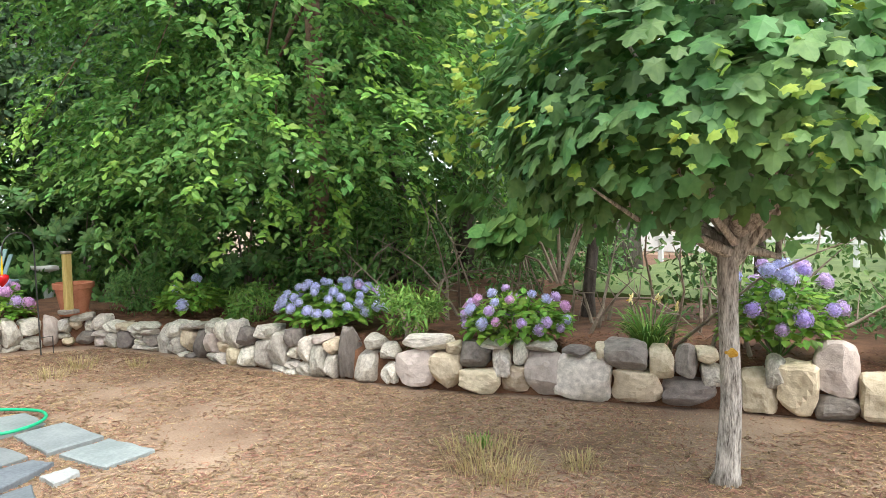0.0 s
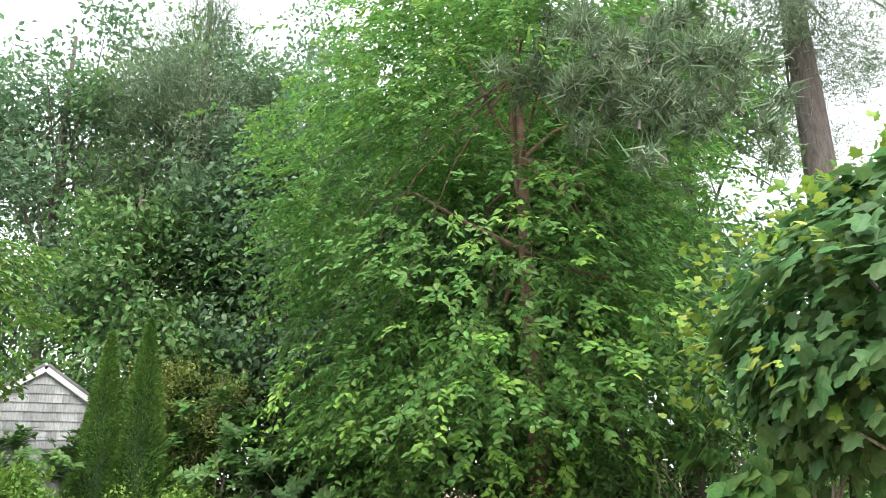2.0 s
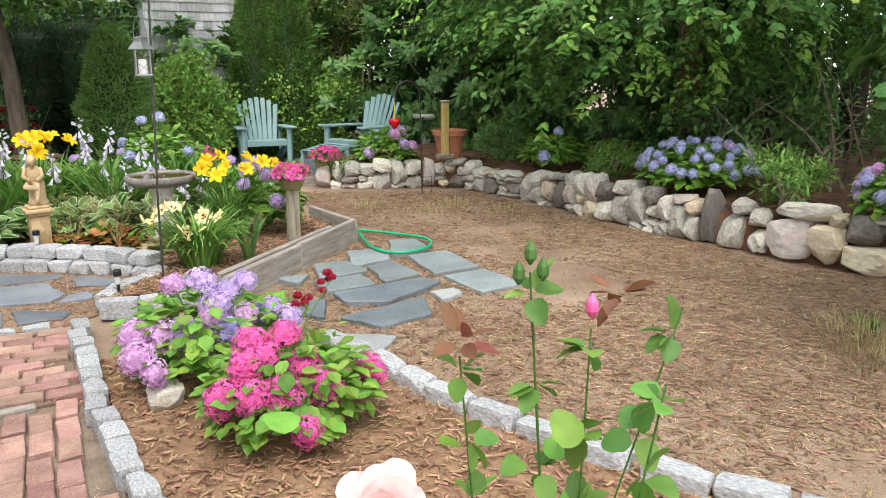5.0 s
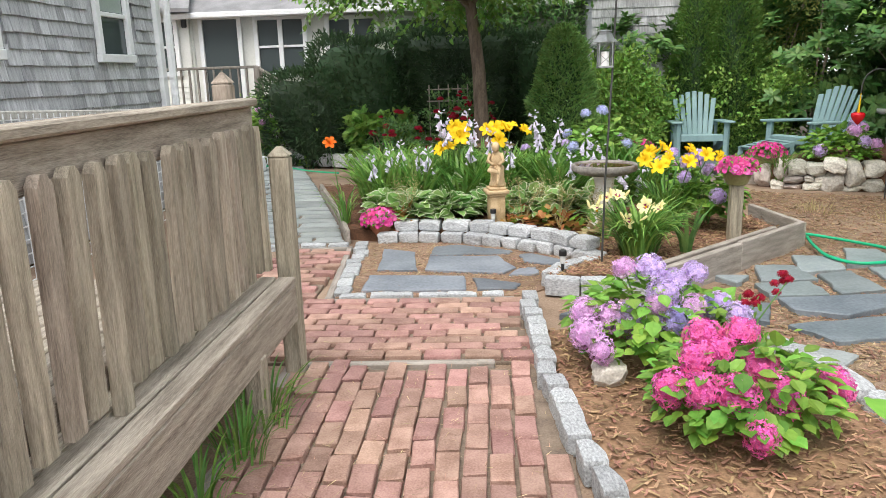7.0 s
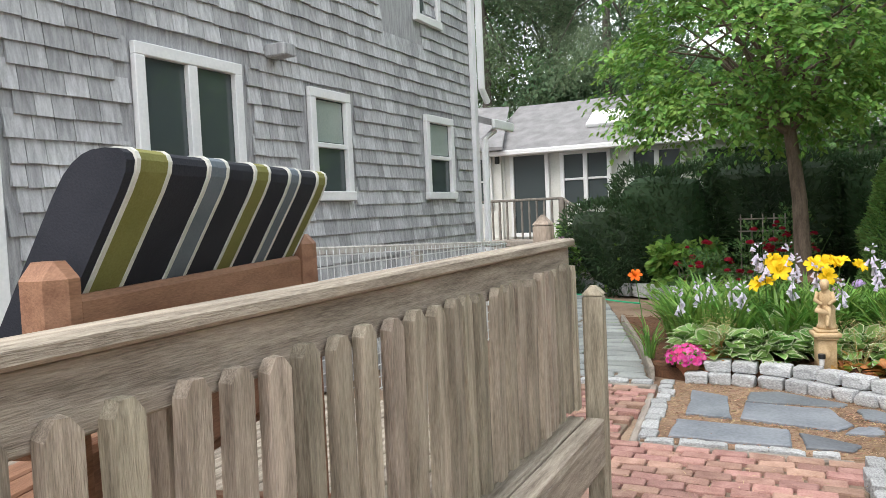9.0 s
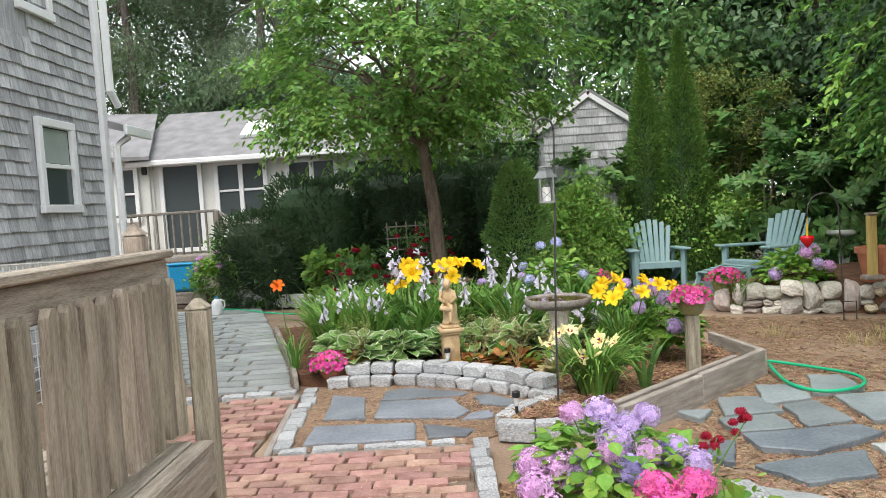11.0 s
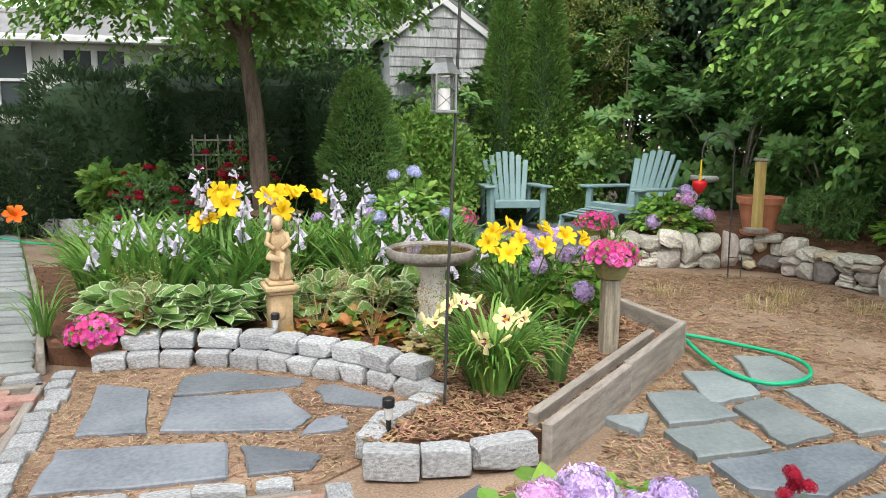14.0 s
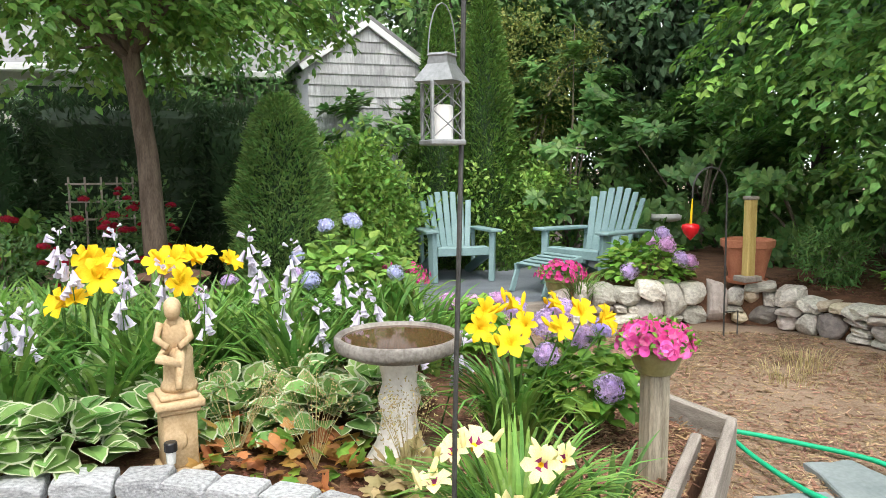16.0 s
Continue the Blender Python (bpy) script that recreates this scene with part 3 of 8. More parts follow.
bay_floor = poly_slab("slate_bay", [(-0.1, 5.0), (1.2, 5.02), (1.42, 5.2), (1.85, 5.75), (1.6, 6.1), (1.0, 6.6), (0.4, 6.75), (-0.15, 6.7)], -0.008, -0.1, M["straw"],
                      "bay of irregular blue slates set in pine straw", "slate paving")
slabs(bay_floor, [[(0.05, 6.43), (0.34, 6.27), (0.42, 5.66), (0.1, 5.69)], [(0.48, 6.15), (0.49, 6.44), (0.7, 6.51), (1.19, 6.28), (1.14, 6.18)],
                  [(0.48, 6.1), (1.06, 6.1), (1.19, 5.72), (1.1, 5.57), (0.48, 5.67)], [(1.23, 6.15), (1.34, 6.15), (1.62, 5.86), (1.55, 5.76), (1.27, 5.9)],
                  [(1.13, 5.5), (1.21, 5.67), (1.35, 5.69), (1.36, 5.54)], [(0.06, 5.55), (0.8, 5.46), (0.82, 5.1), (0.06, 5.12)], [(0.86, 5.42), (1.22, 5.26), (1.16, 5.12), (0.9, 5.12)]],
      [M["slate_pale"]], 10)
flag = poly_slab("slate_paving", [(2.5, 3.6), (4.3, 4.2), (4.3, 6.3), (3.5, 6.2), (2.3, 5.2), (1.4, 4.7), (1.4, 4.4)], -0.07, -0.12, M["straw"],
                 "stepping paving of irregular blue and green slates in pine straw", "slate paving")
slabs(flag, [[(3.0, 5.67), (3.29, 5.65), (3.32, 5.29), (2.92, 5.27)], [(3.4, 5.98), (3.73, 5.91), (3.62, 5.54), (3.27, 5.47)], [(3.88, 6.18), (4.14, 6.13), (4.09, 5.7), (3.69, 5.67)],
             [(3.36, 5.41), (3.62, 5.48), (3.65, 5.01), (3.32, 4.93)], [(3.8, 5.59), (4.18, 5.59), (4.17, 5.0), (3.75, 4.97)], [(2.85, 5.19), (3.24, 5.23), (3.24, 4.91), (2.84, 4.89)],
             [(2.62, 5.42), (2.88, 5.4), (2.72, 5.2)], [(3.78, 4.87), (4.16, 4.9), (4.22, 4.42), (3.84, 4.37)]], [M["slate_green"]], 30)
slabs(flag, [[(2.87, 4.83), (3.62, 4.87), (3.68, 4.72), (3.16, 4.46), (2.88, 4.57)], [(2.74, 4.3), (3.41, 4.43), (3.28, 4.08), (2.9, 4.0)],
             [(1.43, 4.52), (1.83, 4.83), (1.83, 4.62), (1.63, 4.4)], [(2.55, 4.7), (2.78, 4.7), (2.65, 4.35), (2.48, 4.5)]], [M["slate"]], 50, 0.02)
slabs(flag, [[(2.66, 4.02), (2.92, 3.82), (2.75, 3.66), (2.58, 3.85)], [(3.51, 4.56), (3.71, 4.55), (3.69, 4.41), (3.5, 4.36)], [(1.95, 4.75), (2.4, 4.75), (2.3, 4.45), (1.95, 4.5)]], [M["slate_walk"]], 60)

walkbase = poly_slab("slate_walk", [(-1.3, 6.66), (-0.32, 6.7), (-0.6, 7.7), (-1.25, 9.7), (-2.3, 12.8), (-4.6, 14.4), (-4.5, 12.5), (-2.7, 10.0), (-1.85, 7.7)], -0.008, -0.1, M["sand"],
                     "walk of rectangular grey slates leading to the house", "slate walk")
shapes = []
for r in range(26):
    y0, y1 = 6.72 + r * 0.235, 6.72 + r * 0.235 + 0.193
    xr = float(np.interp(y0, [6.7, 7.7, 9.7, 12.8], [-0.36, -0.64, -1.28, -2.3]))
    w = float(np.interp(y0, [6.7, 7.7, 9.7, 12.8], [0.88, 1.12, 1.3, 1.9]))
    cut = xr - w * (0.35 + 0.3 * ((r * 7) % 5) / 5)
    shapes.append([(xr - w, y0), (cut - 0.018, y0 + 0.004), (cut - 0.03, y1), (xr - w - 0.05, y1)])
    shapes.append([(cut + 0.016, y0), (xr, y0 + 0.006), (xr - 0.06, y1), (cut, y1)])
slabs(walkbase, shapes, [M["slate_walk"]], 100)
for i, (a, b) in enumerate((((-0.33, 6.72), (-0.62, 7.75)), ((-0.63, 7.78), (-1.26, 9.75)))):
    timber("trim", a, b, 0.045, 0.14, 0.12, "pale weathered board edging the flower bed along the slate walk")

# timber planks round the flower bed
kerb = thing("timber_kerb", (0, 0, 0), "doubled weathered grey planks edging the flower bed", "timber kerb", kind="structure")
for p0, p1, top in (((2.16, 4.97), (2.88, 5.66), 0.19), ((2.88, 5.66), (3.62, 6.38), 0.2), ((3.64, 6.38), (3.5, 7.3), 0.19), ((2.16, 5.16), (3.38, 6.34), 0.17)):
    ob = timber("plank", p0, p1, 0.05, 0.26, top, "", kerb)
    ob.parent = kerb

# ---------------------------------------------------------------- fieldstone wall
STONES = {}
for kind in ("fieldstone", "fieldstone_tan", "fieldstone_pink", "fieldstone_dark"):
    STONES[kind] = []
    for s in range(7):
        v, f = stone(300 + s * 7 + len(kind), 8, 0.14, 8.0, 10, 0.86)
        me = Geo().add(v, f).mesh("wall_stone")
        me.materials.append(M[kind])
        STONES[kind].append(me)
fwall = thing("fieldstone_wall", (0, 0, 0), "dry low retaining wall of mixed rough fieldstones", "stone wall", kind="structure")
bpy.context.view_layer.update()
WL = spline(WALL_LINE, 0.01)
KINDS = ["fieldstone"] * 9 + ["fieldstone_tan"] * 2 + ["fieldstone_pink"] * 2 + ["fieldstone_dark"]


def wall_stone(s, w, z, h, kind, depth=0.3, tilt=0.0, variant=None):
    """One stone of the wall: s metres along it, w long, h high from z up."""
    i = int(np.clip(s / 0.01, 0, len(WL) - 1))
    j0, j1 = max(0, i - 12), min(len(WL) - 1, i + 12)
    d = WL[j1] - WL[j0]
    a = math.degrees(math.atan2(d[1], d[0]))
    nx, ny = -math.sin(radians(a)), math.cos(radians(a))
    ob = new("wall_stone", STONES[kind][int(rng.integers(7)) if variant is None else variant])
    ob.parent = fwall
    back = depth / 2 - 0.06 + rng.uniform(-0.025, 0.025)
    ob.matrix_world = pose(WL[i][0] + nx * back, WL[i][1] + ny * back, z + h / 2, rng.normal(0, 3), tilt + rng.normal(0, 3), a + rng.normal(0, 5)) @ Matrix.Diagonal((w * 1.05, depth, h * 1.05, 1))


def arc_at(y):
    """Metres along the wall where it passes this y, on its long side."""
    k = np.argmin(np.abs(WL[:, 1] - y) + np.where(WL[:, 0] < 6.0, 5, 0))
    return k * 0.01


# the large stones of the near stretch: the y at which each stands, its length, base and height
NEAR = {"fieldstone_pink": ((4.02, 0.46, 0.0, 0.34), (2.89, 0.32, 0.0, 0.38), (0.74, 0.32, 0.16, 0.42), (0.1, 0.4, -0.02, 0.4)),
        "fieldstone": ((3.95, 0.54, 0.33, 0.14), (3.25, 0.18, 0.15, 0.25), (3.1, 0.13, 0.24, 0.22), (2.92, 0.26, 0.37, 0.09), (2.55, 0.46, -0.02, 0.4), (1.59, 0.18, 0.16, 0.18),
                       (1.15, 0.16, 0.18, 0.25), (3.3, 0.22, 0.39, 0.06), (4.32, 0.16, 0.22, 0.14), (4.28, 0.14, 0.0, 0.2), (4.55, 0.2, -0.02, 0.3), (4.5, 0.2, 0.3, 0.12), (-0.3, 0.44, -0.02, 0.44)),
        "fieldstone_tan": ((3.72, 0.27, 0.0, 0.33), (3.43, 0.38, -0.02, 0.22), (3.13, 0.27, 0.0, 0.24), (2.14, 0.4, 0.0, 0.27), (1.96, 0.2, 0.2, 0.26), (1.62, 0.17, 0.34, 0.12), (1.26, 0.27, -0.02, 0.35),
                           (0.99, 0.3, 0.0, 0.4), (0.42, 0.34, 0.0, 0.36), (3.66, 0.14, 0.32, 0.1), (2.4, 0.12, 0.34, 0.12)),
        "fieldstone_dark": ((4.8, 0.15, -0.02, 0.5), (3.47, 0.27, 0.2, 0.24), (2.22, 0.35, 0.26, 0.25), (1.78, 0.17, 0.22, 0.27), (1.76, 0.42, -0.01, 0.23), (0.72, 0.34, -0.03, 0.2), (2.62, 0.2, 0.38, 0.06))}
for kind, row in NEAR.items():
    for y, w, z, h in row:
        wall_stone(arc_at(y), w, z, h, kind, 0.3)
s, last = 0.0, arc_at(4.92)
while s < last:
    w = min(rng.uniform(0.14, 0.27), last - s + 0.02)
    total = (0.27 + 0.1 * min(1, s / 3.5)) + 0.05 * math.sin(s * 1.7) + rng.uniform(-0.03, 0.05)
    z = -0.03
    while z < total - 0.04:
        h = rng.choice([0.07, 0.12, 0.2, 0.3], p=[0.2, 0.25, 0.3, 0.25]) * rng.uniform(0.85, 1.2)
        if total - z - h < 0.06:
            h = total - z
        n = 2 if (w > 0.22 and h < 0.15 and rng.random() < 0.6) else 1
        for k in range(n):
            wall_stone(s + w * (k + 0.5) / n + rng.normal(0, 0.012), w / n * rng.uniform(1.0, 1.1), z, h, KINDS[int(rng.integers(len(KINDS)))], rng.uniform(0.24, 0.34))
        z += h - 0.006
    s += w
s = arc_at(-0.55)
while s < len(WL) * 0.01 - 0.2:
    w = rng.uniform(0.25, 0.45)
    wall_stone(s + w / 2, w, -0.03, 0.42, KINDS[int(rng.integers(len(KINDS)))])
    s += w

# ---------------------------------------------------------------- house with deck
def shingle_field(parent, face, y0, y1, z0, z1, near, openings=(), course=0.135, swap=False, matj="shingle", matp="shingle_piece", wide=(0.09, 0.2), seed=1):
    """Overlapping shingles on a wall: joined, but for those within 'near', which are pieces."""
    r2 = np.random.default_rng(seed)
    g = Geo()
    count = 0
    z = z0
    while z < z1:
        y = y0 - r2.uniform(0, 0.1)
        while y < y1:
            w = r2.uniform(*wide)
            a, b = max(y, y0), min(y + w - 0.005, y1)
            y += w
            if b - a < 0.02:
                continue
            mid, zm = (a + b) / 2, z + course / 2
            if any(p < b and a < q and u < z + course and z + 0.02 < t for p, q, u, t in openings):
                continue
            lo = z + r2.uniform(-0.006, 0.004)
            top = z + course + 0.03
            v = [(0.004, a, lo), (0.03, a, lo), (0.006, a, top), (0.004, b, lo), (0.03, b, lo), (0.006, b, top), (0.0, a, top), (0.0, b, top)]
            f = [(1, 4, 5, 2), (0, 3, 4, 1), (0, 1, 2), (3, 5, 4), (2, 5, 7, 6)]
            v = np.array(v)
            is_near = near and near[0] < mid < near[1] and near[2] < zm < near[3] and count < 290
            if is_near:
                ctr = np.array([0, mid, zm])
                v2 = v - ctr
            w3 = v2 if is_near else v
            if swap:
                w3 = np.stack([w3[:, 1], -w3[:, 0], w3[:, 2]], 1)
            if is_near:
                ob = part("shingle", Geo().add(w3, f), M[matp], parent)
                ob.location = (mid, face, zm) if swap else (face, mid, zm)
                count += 1
            else:
                w3 = w3 + np.array([0, face, 0] if swap else [face, 0, 0])
                g.add(w3, f)
        z += course
    tagged(part("shingles", g, M[matj], parent), kind="stuff")


def window(parent, face, y0, y1, z0, z1, swap=False, sash=True, mullions=0, name="window", shade=False):
    """A white double-hung window with its frame, sash bars and panes."""
    def put(geo_name, material, y, z, sy, sz, x, sx, up):
        g = Geo()
        at = (y, face - x, z) if swap else (face + x, y, z)
        size = (sy, sx, sz) if swap else (sx, sy, sz)
        g.add(*cbox(*size, 0.006, at))
        return part(geo_name, g, material, up)
    t = 0.085
    win = put(name, M["white"], (y0 + y1) / 2, z1 - t / 2, y1 - y0, t, 0.03, 0.05, parent)
    put("window_sill", M["white"], (y0 + y1) / 2, z0 + t / 2, y1 - y0 + 0.03, t, 0.036, 0.06, win)
    for y in (y0 + t / 2, y1 - t / 2):
        put("window_frame", M["white"], y, (z0 + z1) / 2, t, z1 - z0 - 2 * t, 0.03, 0.05, win)
    zm = (z0 + z1) / 2
    if sash:
        put("sash_bar", M["white"], (y0 + y1) / 2, zm, y1 - y0 - 2 * t, 0.045, 0.02, 0.04, win)
    for k in range(mullions):
        y = y0 + (y1 - y0) * (k + 1) / (mullions + 1)
        put("mullion", M["white"], y, zm, 0.09, z1 - z0 - 2 * t, 0.026, 0.05, win)
    put("pane", M["pane"], (y0 + y1) / 2, zm, y1 - y0 - 2 * t + 0.02, z1 - z0 - 2 * t + 0.02, 0.0, 0.012, win)
    if shade:
        put("window_shade", M["shade"], (y0 + y1) / 2, zm + (z1 - t - zm) / 2 + 0.01, y1 - y0 - 2 * t - 0.02, z1 - t - zm - 0.04, 0.0, 0.018, win)
    return win


house = thing("house", (0, 0, 0), "two-storey house clad in weathered grey cedar shingles", "house")
bpy.context.view_layer.update()
g = Geo()
g.add(*cbox(6.0, 15.0, 6.5, 0.01, (-2.98 - 3.0, 1.5, 3.25)))
part("wall", g, M["shingle"], house)
OPEN = ((3.52, 4.58, 0.5, 2.8), (5.4, 6.08, 1.7, 2.74), (7.6, 8.37, 1.7, 2.71), (6.9, 7.62, 3.5, 4.7), (1.3, 2.62, 0.5, 2.75))
shingle_field(house, -2.98, -5.0, 8.98, 0.2, 5.6, (4.5, 7.7, 1.5, 2.9), OPEN)
window(house, -2.98, 5.42, 6.06, 1.72, 2.72, shade=True)
window(house, -2.98, 7.62, 8.35, 1.72, 2.69, shade=True)
window(house, -2.98, 7.5, 8.12, 3.72, 4.75)
window(house, -2.98, 3.54, 4.56, 0.6, 2.77, sash=False, mullions=1, name="sliding_door")
window(house, -2.98, 1.32, 2.6, 0.6, 2.72, sash=False, mullions=1, name="sliding_door")
g = Geo().add(*cbox(0.06, 0.12, 6.2, 0.008, (-2.93, 9.02, 3.1)))
part("corner_board", g, M["white"], house)
g = Geo().add(*tube([(-2.86, 9.12, 5.6), (-2.86, 9.12, 3.15), (-2.86, 9.3, 3.0)], 0.045, 8))
part("downspout", g, M["white"], house)
g = Geo().add(*tube([(-2.8, 9.35, 2.62), (-2.86, 9.16, 2.5), (-2.86, 9.14, 0.3)], 0.045, 8))
part("downspout", g, M["white"], house)
g = Geo().add(*cbox(0.2, 0.16, 0.1, 0.01, (-2.86, 4.95, 2.93)))
part("floodlight", g, M["shingle_piece"], house, "small grey hooded outdoor light")
# low roof return beyond the corner
g = Geo().add([(-2.72, 9.06, 2.74), (-2.72, 9.75, 2.74), (-4.4, 9.75, 3.3), (-4.4, 9.06, 3.3), (-2.72, 9.06, 2.66), (-2.72, 9.75, 2.66), (-4.4, 9.75, 3.15), (-4.4, 9.06, 3.15)],
              [(0, 1, 2, 3), (7, 6, 5, 4), (0, 4, 5, 1), (1, 5, 6, 2), (2, 6, 7, 3), (3, 7, 4, 0)])
part("roof", g, M["roof"], house)
g = Geo().add(*cbox(0.05, 0.7, 0.12, 0.01, (-2.69, 9.4, 2.68)))
part("gutter", g, M["white"], house)

wing = thing("house_wing", (0, 0, 0), "single-storey white clapboard wing with grey roof and skylight", "house")
bpy.context.view_layer.update()
g = Geo().add(*cbox(8.0, 4.0, 2.75, 0.01, (-1.2, 17.0, 1.375)))
part("wall", g, M["clap"], wing)
g = Geo().add(*cbox(3.0, 3.4, 2.95, 0.01, (-6.4, 16.6, 1.475)))
part("wall", g, M["clap"], wing)
shingle_field(wing, 14.99, -5.2, -4.85, 0.4, 2.75, None, (), 0.11, True, "clap", "clap", (0.5, 0.9), 5)
shingle_field(wing, 14.89, -7.6, -5.0, 0.4, 2.9, None, ((-5.65, -5.05, 1.55, 2.75),), 0.11, True, "clap", "clap", (0.6, 1.2), 6)
g = Geo().add([(-5.2, 14.7, 2.78), (3.0, 14.7, 2.78), (3.0, 17.0, 3.98), (-5.2, 17.0, 3.98), (-5.2, 14.7, 2.7), (3.0, 14.7, 2.7), (3.0, 19.3, 2.78), (-5.2, 19.3, 2.78)],
              [(0, 1, 2, 3), (3, 2, 6, 7), (4, 5, 1, 0), (4, 0, 3, 7), (1, 5, 6, 2), (5, 4, 7, 6)])
part("roof", g, M["roof"], wing)
g = Geo().add([(-8, 14.5, 2.95), (-4.7, 14.5, 2.85), (-5.3, 16.6, 3.95), (-8, 16.6, 4.1), (-8, 14.5, 2.85), (-4.7, 14.5, 2.78)], [(0, 1, 2, 3), (4, 5, 1, 0), (1, 5, 2), (0, 3, 4)])
part("roof", g, M["roof"], wing)
g = Geo().add(*cbox(8.3, 0.1, 0.11, 0.02, (-1.1, 14.66, 2.72)))
part("gutter", g, M["white"], wing)
g = Geo().add(*cbox(0.86, 0.75, 0.1, 0.02, (0, 0, 0)))
skyl = part("skylight", g, M["white"], wing, "white-framed roof skylight")
skyl.matrix_world = pose(-2.75, 15.75, 3.38, 27, 0, 0)
window(wing, 14.98, -4.72, -3.86, 0.95, 2.74, True, False, 0, "screen_door")
window(wing, 14.98, -3.62, -2.56, 1.52, 2.7, True, True, 1)
window(wing, 14.98, -2.2, -1.15, 1.62, 2.66, True, True, 1)
window(wing, 14.98, -0.9, 0.3, 1.62, 2.6, True, True, 1)
window(wing, 14.88, -5.62, -5.1, 1.6, 2.72, True, True, 0)
g = Geo().add(*cbox(0.1, 0.1, 0.2, 0.02, (-4.98, 14.9, 2.62))).add(*tube([(-5.15, 14.94, 2.76), (-5.0, 14.86, 2.8), (-4.98, 14.9, 2.72)], 0.02, 6))
part("wall_lantern", g, M["screen"], wing, "black carriage lantern beside the door")
# porch with steps and railing
M["porch_wood"] = mat("grey_brown_porch_wood", (0.13, 0.115, 0.1), (0.27, 0.24, 0.21), 5, 50, 0.85, 0.4, "object", 0.12, stretch=(4, 4, 2))
porch = thing("porch", (0, 0, 0), "small weathered grey-brown wooden porch with baluster railing", "porch")
g = Geo().add(*cbox(1.9, 1.0, 0.1, 0.01, (-4.3, 14.42, 0.86)))
part("porch_floor", g, M["timber"], porch)
g = Geo().add(*cbox(2.0, 0.06, 0.05, 0.01, (-4.3, 13.92, 1.72)))
part("porch_rail", g, M["porch_wood"], porch)
g = Geo().add(*tube([(-3.3, 13.92, 1.72), (-2.7, 13.75, 1.35)], 0.035, 6))
part("porch_rail", g, M["porch_wood"], porch)
g = Geo().add(*cbox(0.035, 0.035, 0.75, 0.005))
bal = g.mesh("baluster")
bal.materials.append(M["porch_wood"])
for i in range(13):
    part("baluster", bal, None, porch).location = (-5.2 + i * 0.155, 13.92, 1.32)
for i in range(4):
    ob = part("baluster", bal, None, porch)
    ob.location = (-3.2 + i * 0.14, 13.88, 1.25 - i * 0.09)
for x in (-5.28, -3.28, -2.68):
    g = Geo().add(*cbox(0.09, 0.09, 1.75 if x < -3 else 1.4, 0.01, (x, 13.9, 0.85 if x < -3 else 0.68)))
    part("porch_post", g, M["porch_wood"], porch)
for k in range(3):
    g = Geo().add(*cbox(0.3, 0.95, 0.16, 0.01, (-3.15 + k * 0.28, 14.4, 0.72 - k * 0.2)))
    part("step", g, M["timber"], porch)
g = Geo().add(*cbox(1.9, 0.05, 0.75, 0.01, (-4.3, 13.96, 0.4)))
part("skirt", g, M["timber"], porch)

# deck
deck = thing("deck", (0, 0, 0), "raised weathered wooden deck with picket railing", "deck")
for i in range(30):
    g = Geo().add(*cbox(0.086, 6.6, 0.035, 0.006, (0, 0, 0)))
    ob = part("deck_board", g if i == 0 else bmesh_first, M["deckwood_y"], deck)
    bmesh_first = ob.data
    ob.location = (-0.004 - i * 0.097, 0.24, 0.535)
g = Geo().add(*cbox(0.04, 6.6, 0.19, 0.006, (0.018, 0.24, 0.42)))
part("fascia", g, M["deckwood_y"], deck)
g = Geo().add(*cbox(2.9, 0.04, 0.19, 0.006, (-1.45, 3.52, 0.42)))
part("fascia", g, M["timber_x"], deck)
for x, y, top, w in ((-0.02, 3.64, 1.17, 0.098), (0.0, 2.95, 0.4, 0.09), (0.0, 1.2, 0.4, 0.09), (-2.6, 3.5, 0.5, 0.1), (0.0, -0.6, 0.4, 0.09)):
    v, f = cbox(w, w, top - 0.03, 0.012, (x, y, (top - 0.03) / 2))
    g = Geo().add(v, f)
    if top > 1:
        v, f = lathe([(w * 0.7, 0), (w * 0.68, 0.006), (w * 0.2, 0.045)], 4)
        g.add(moved(v, pose(x, y, top - 0.03, 0, 0, 45)), f)
    part("post", g, M["deckwood"], deck)
RX = -0.13
g = Geo().add(*cbox(0.092, 6.02, 0.038, 0.008, (RX, 0.56, 1.405)))
part("cap_rail", g, M["deckwood_y"], deck)
g = Geo().add(*cbox(0.04, 6.0, 0.135, 0.006, (RX - 0.005, 0.56, 1.317)))
part("top_rail", g, M["deckwood_y"], deck)
g = Geo().add(*cbox(0.04, 6.0, 0.09, 0.006, (RX - 0.005, 0.56, 0.67)))
part("bottom_rail", g, M["deckwood_y"], deck)
for y in (3.5, 1.1, -1.2):
    high = 0.94 if y > 3 else 0.82
    g = Geo().add(*cbox(0.085, 0.085, high, 0.01, (RX - 0.09, y, 0.555 + high / 2)))
    if y > 3:
        v, f = lathe([(0.058, 0), (0.056, 0.006), (0.008, 0.05)], 4)
        g.add(moved(v, pose(RX - 0.09, y, 0.555 + high, 0, 0, 45)), f)
    part("rail_post", g, M["deckwood"], deck)
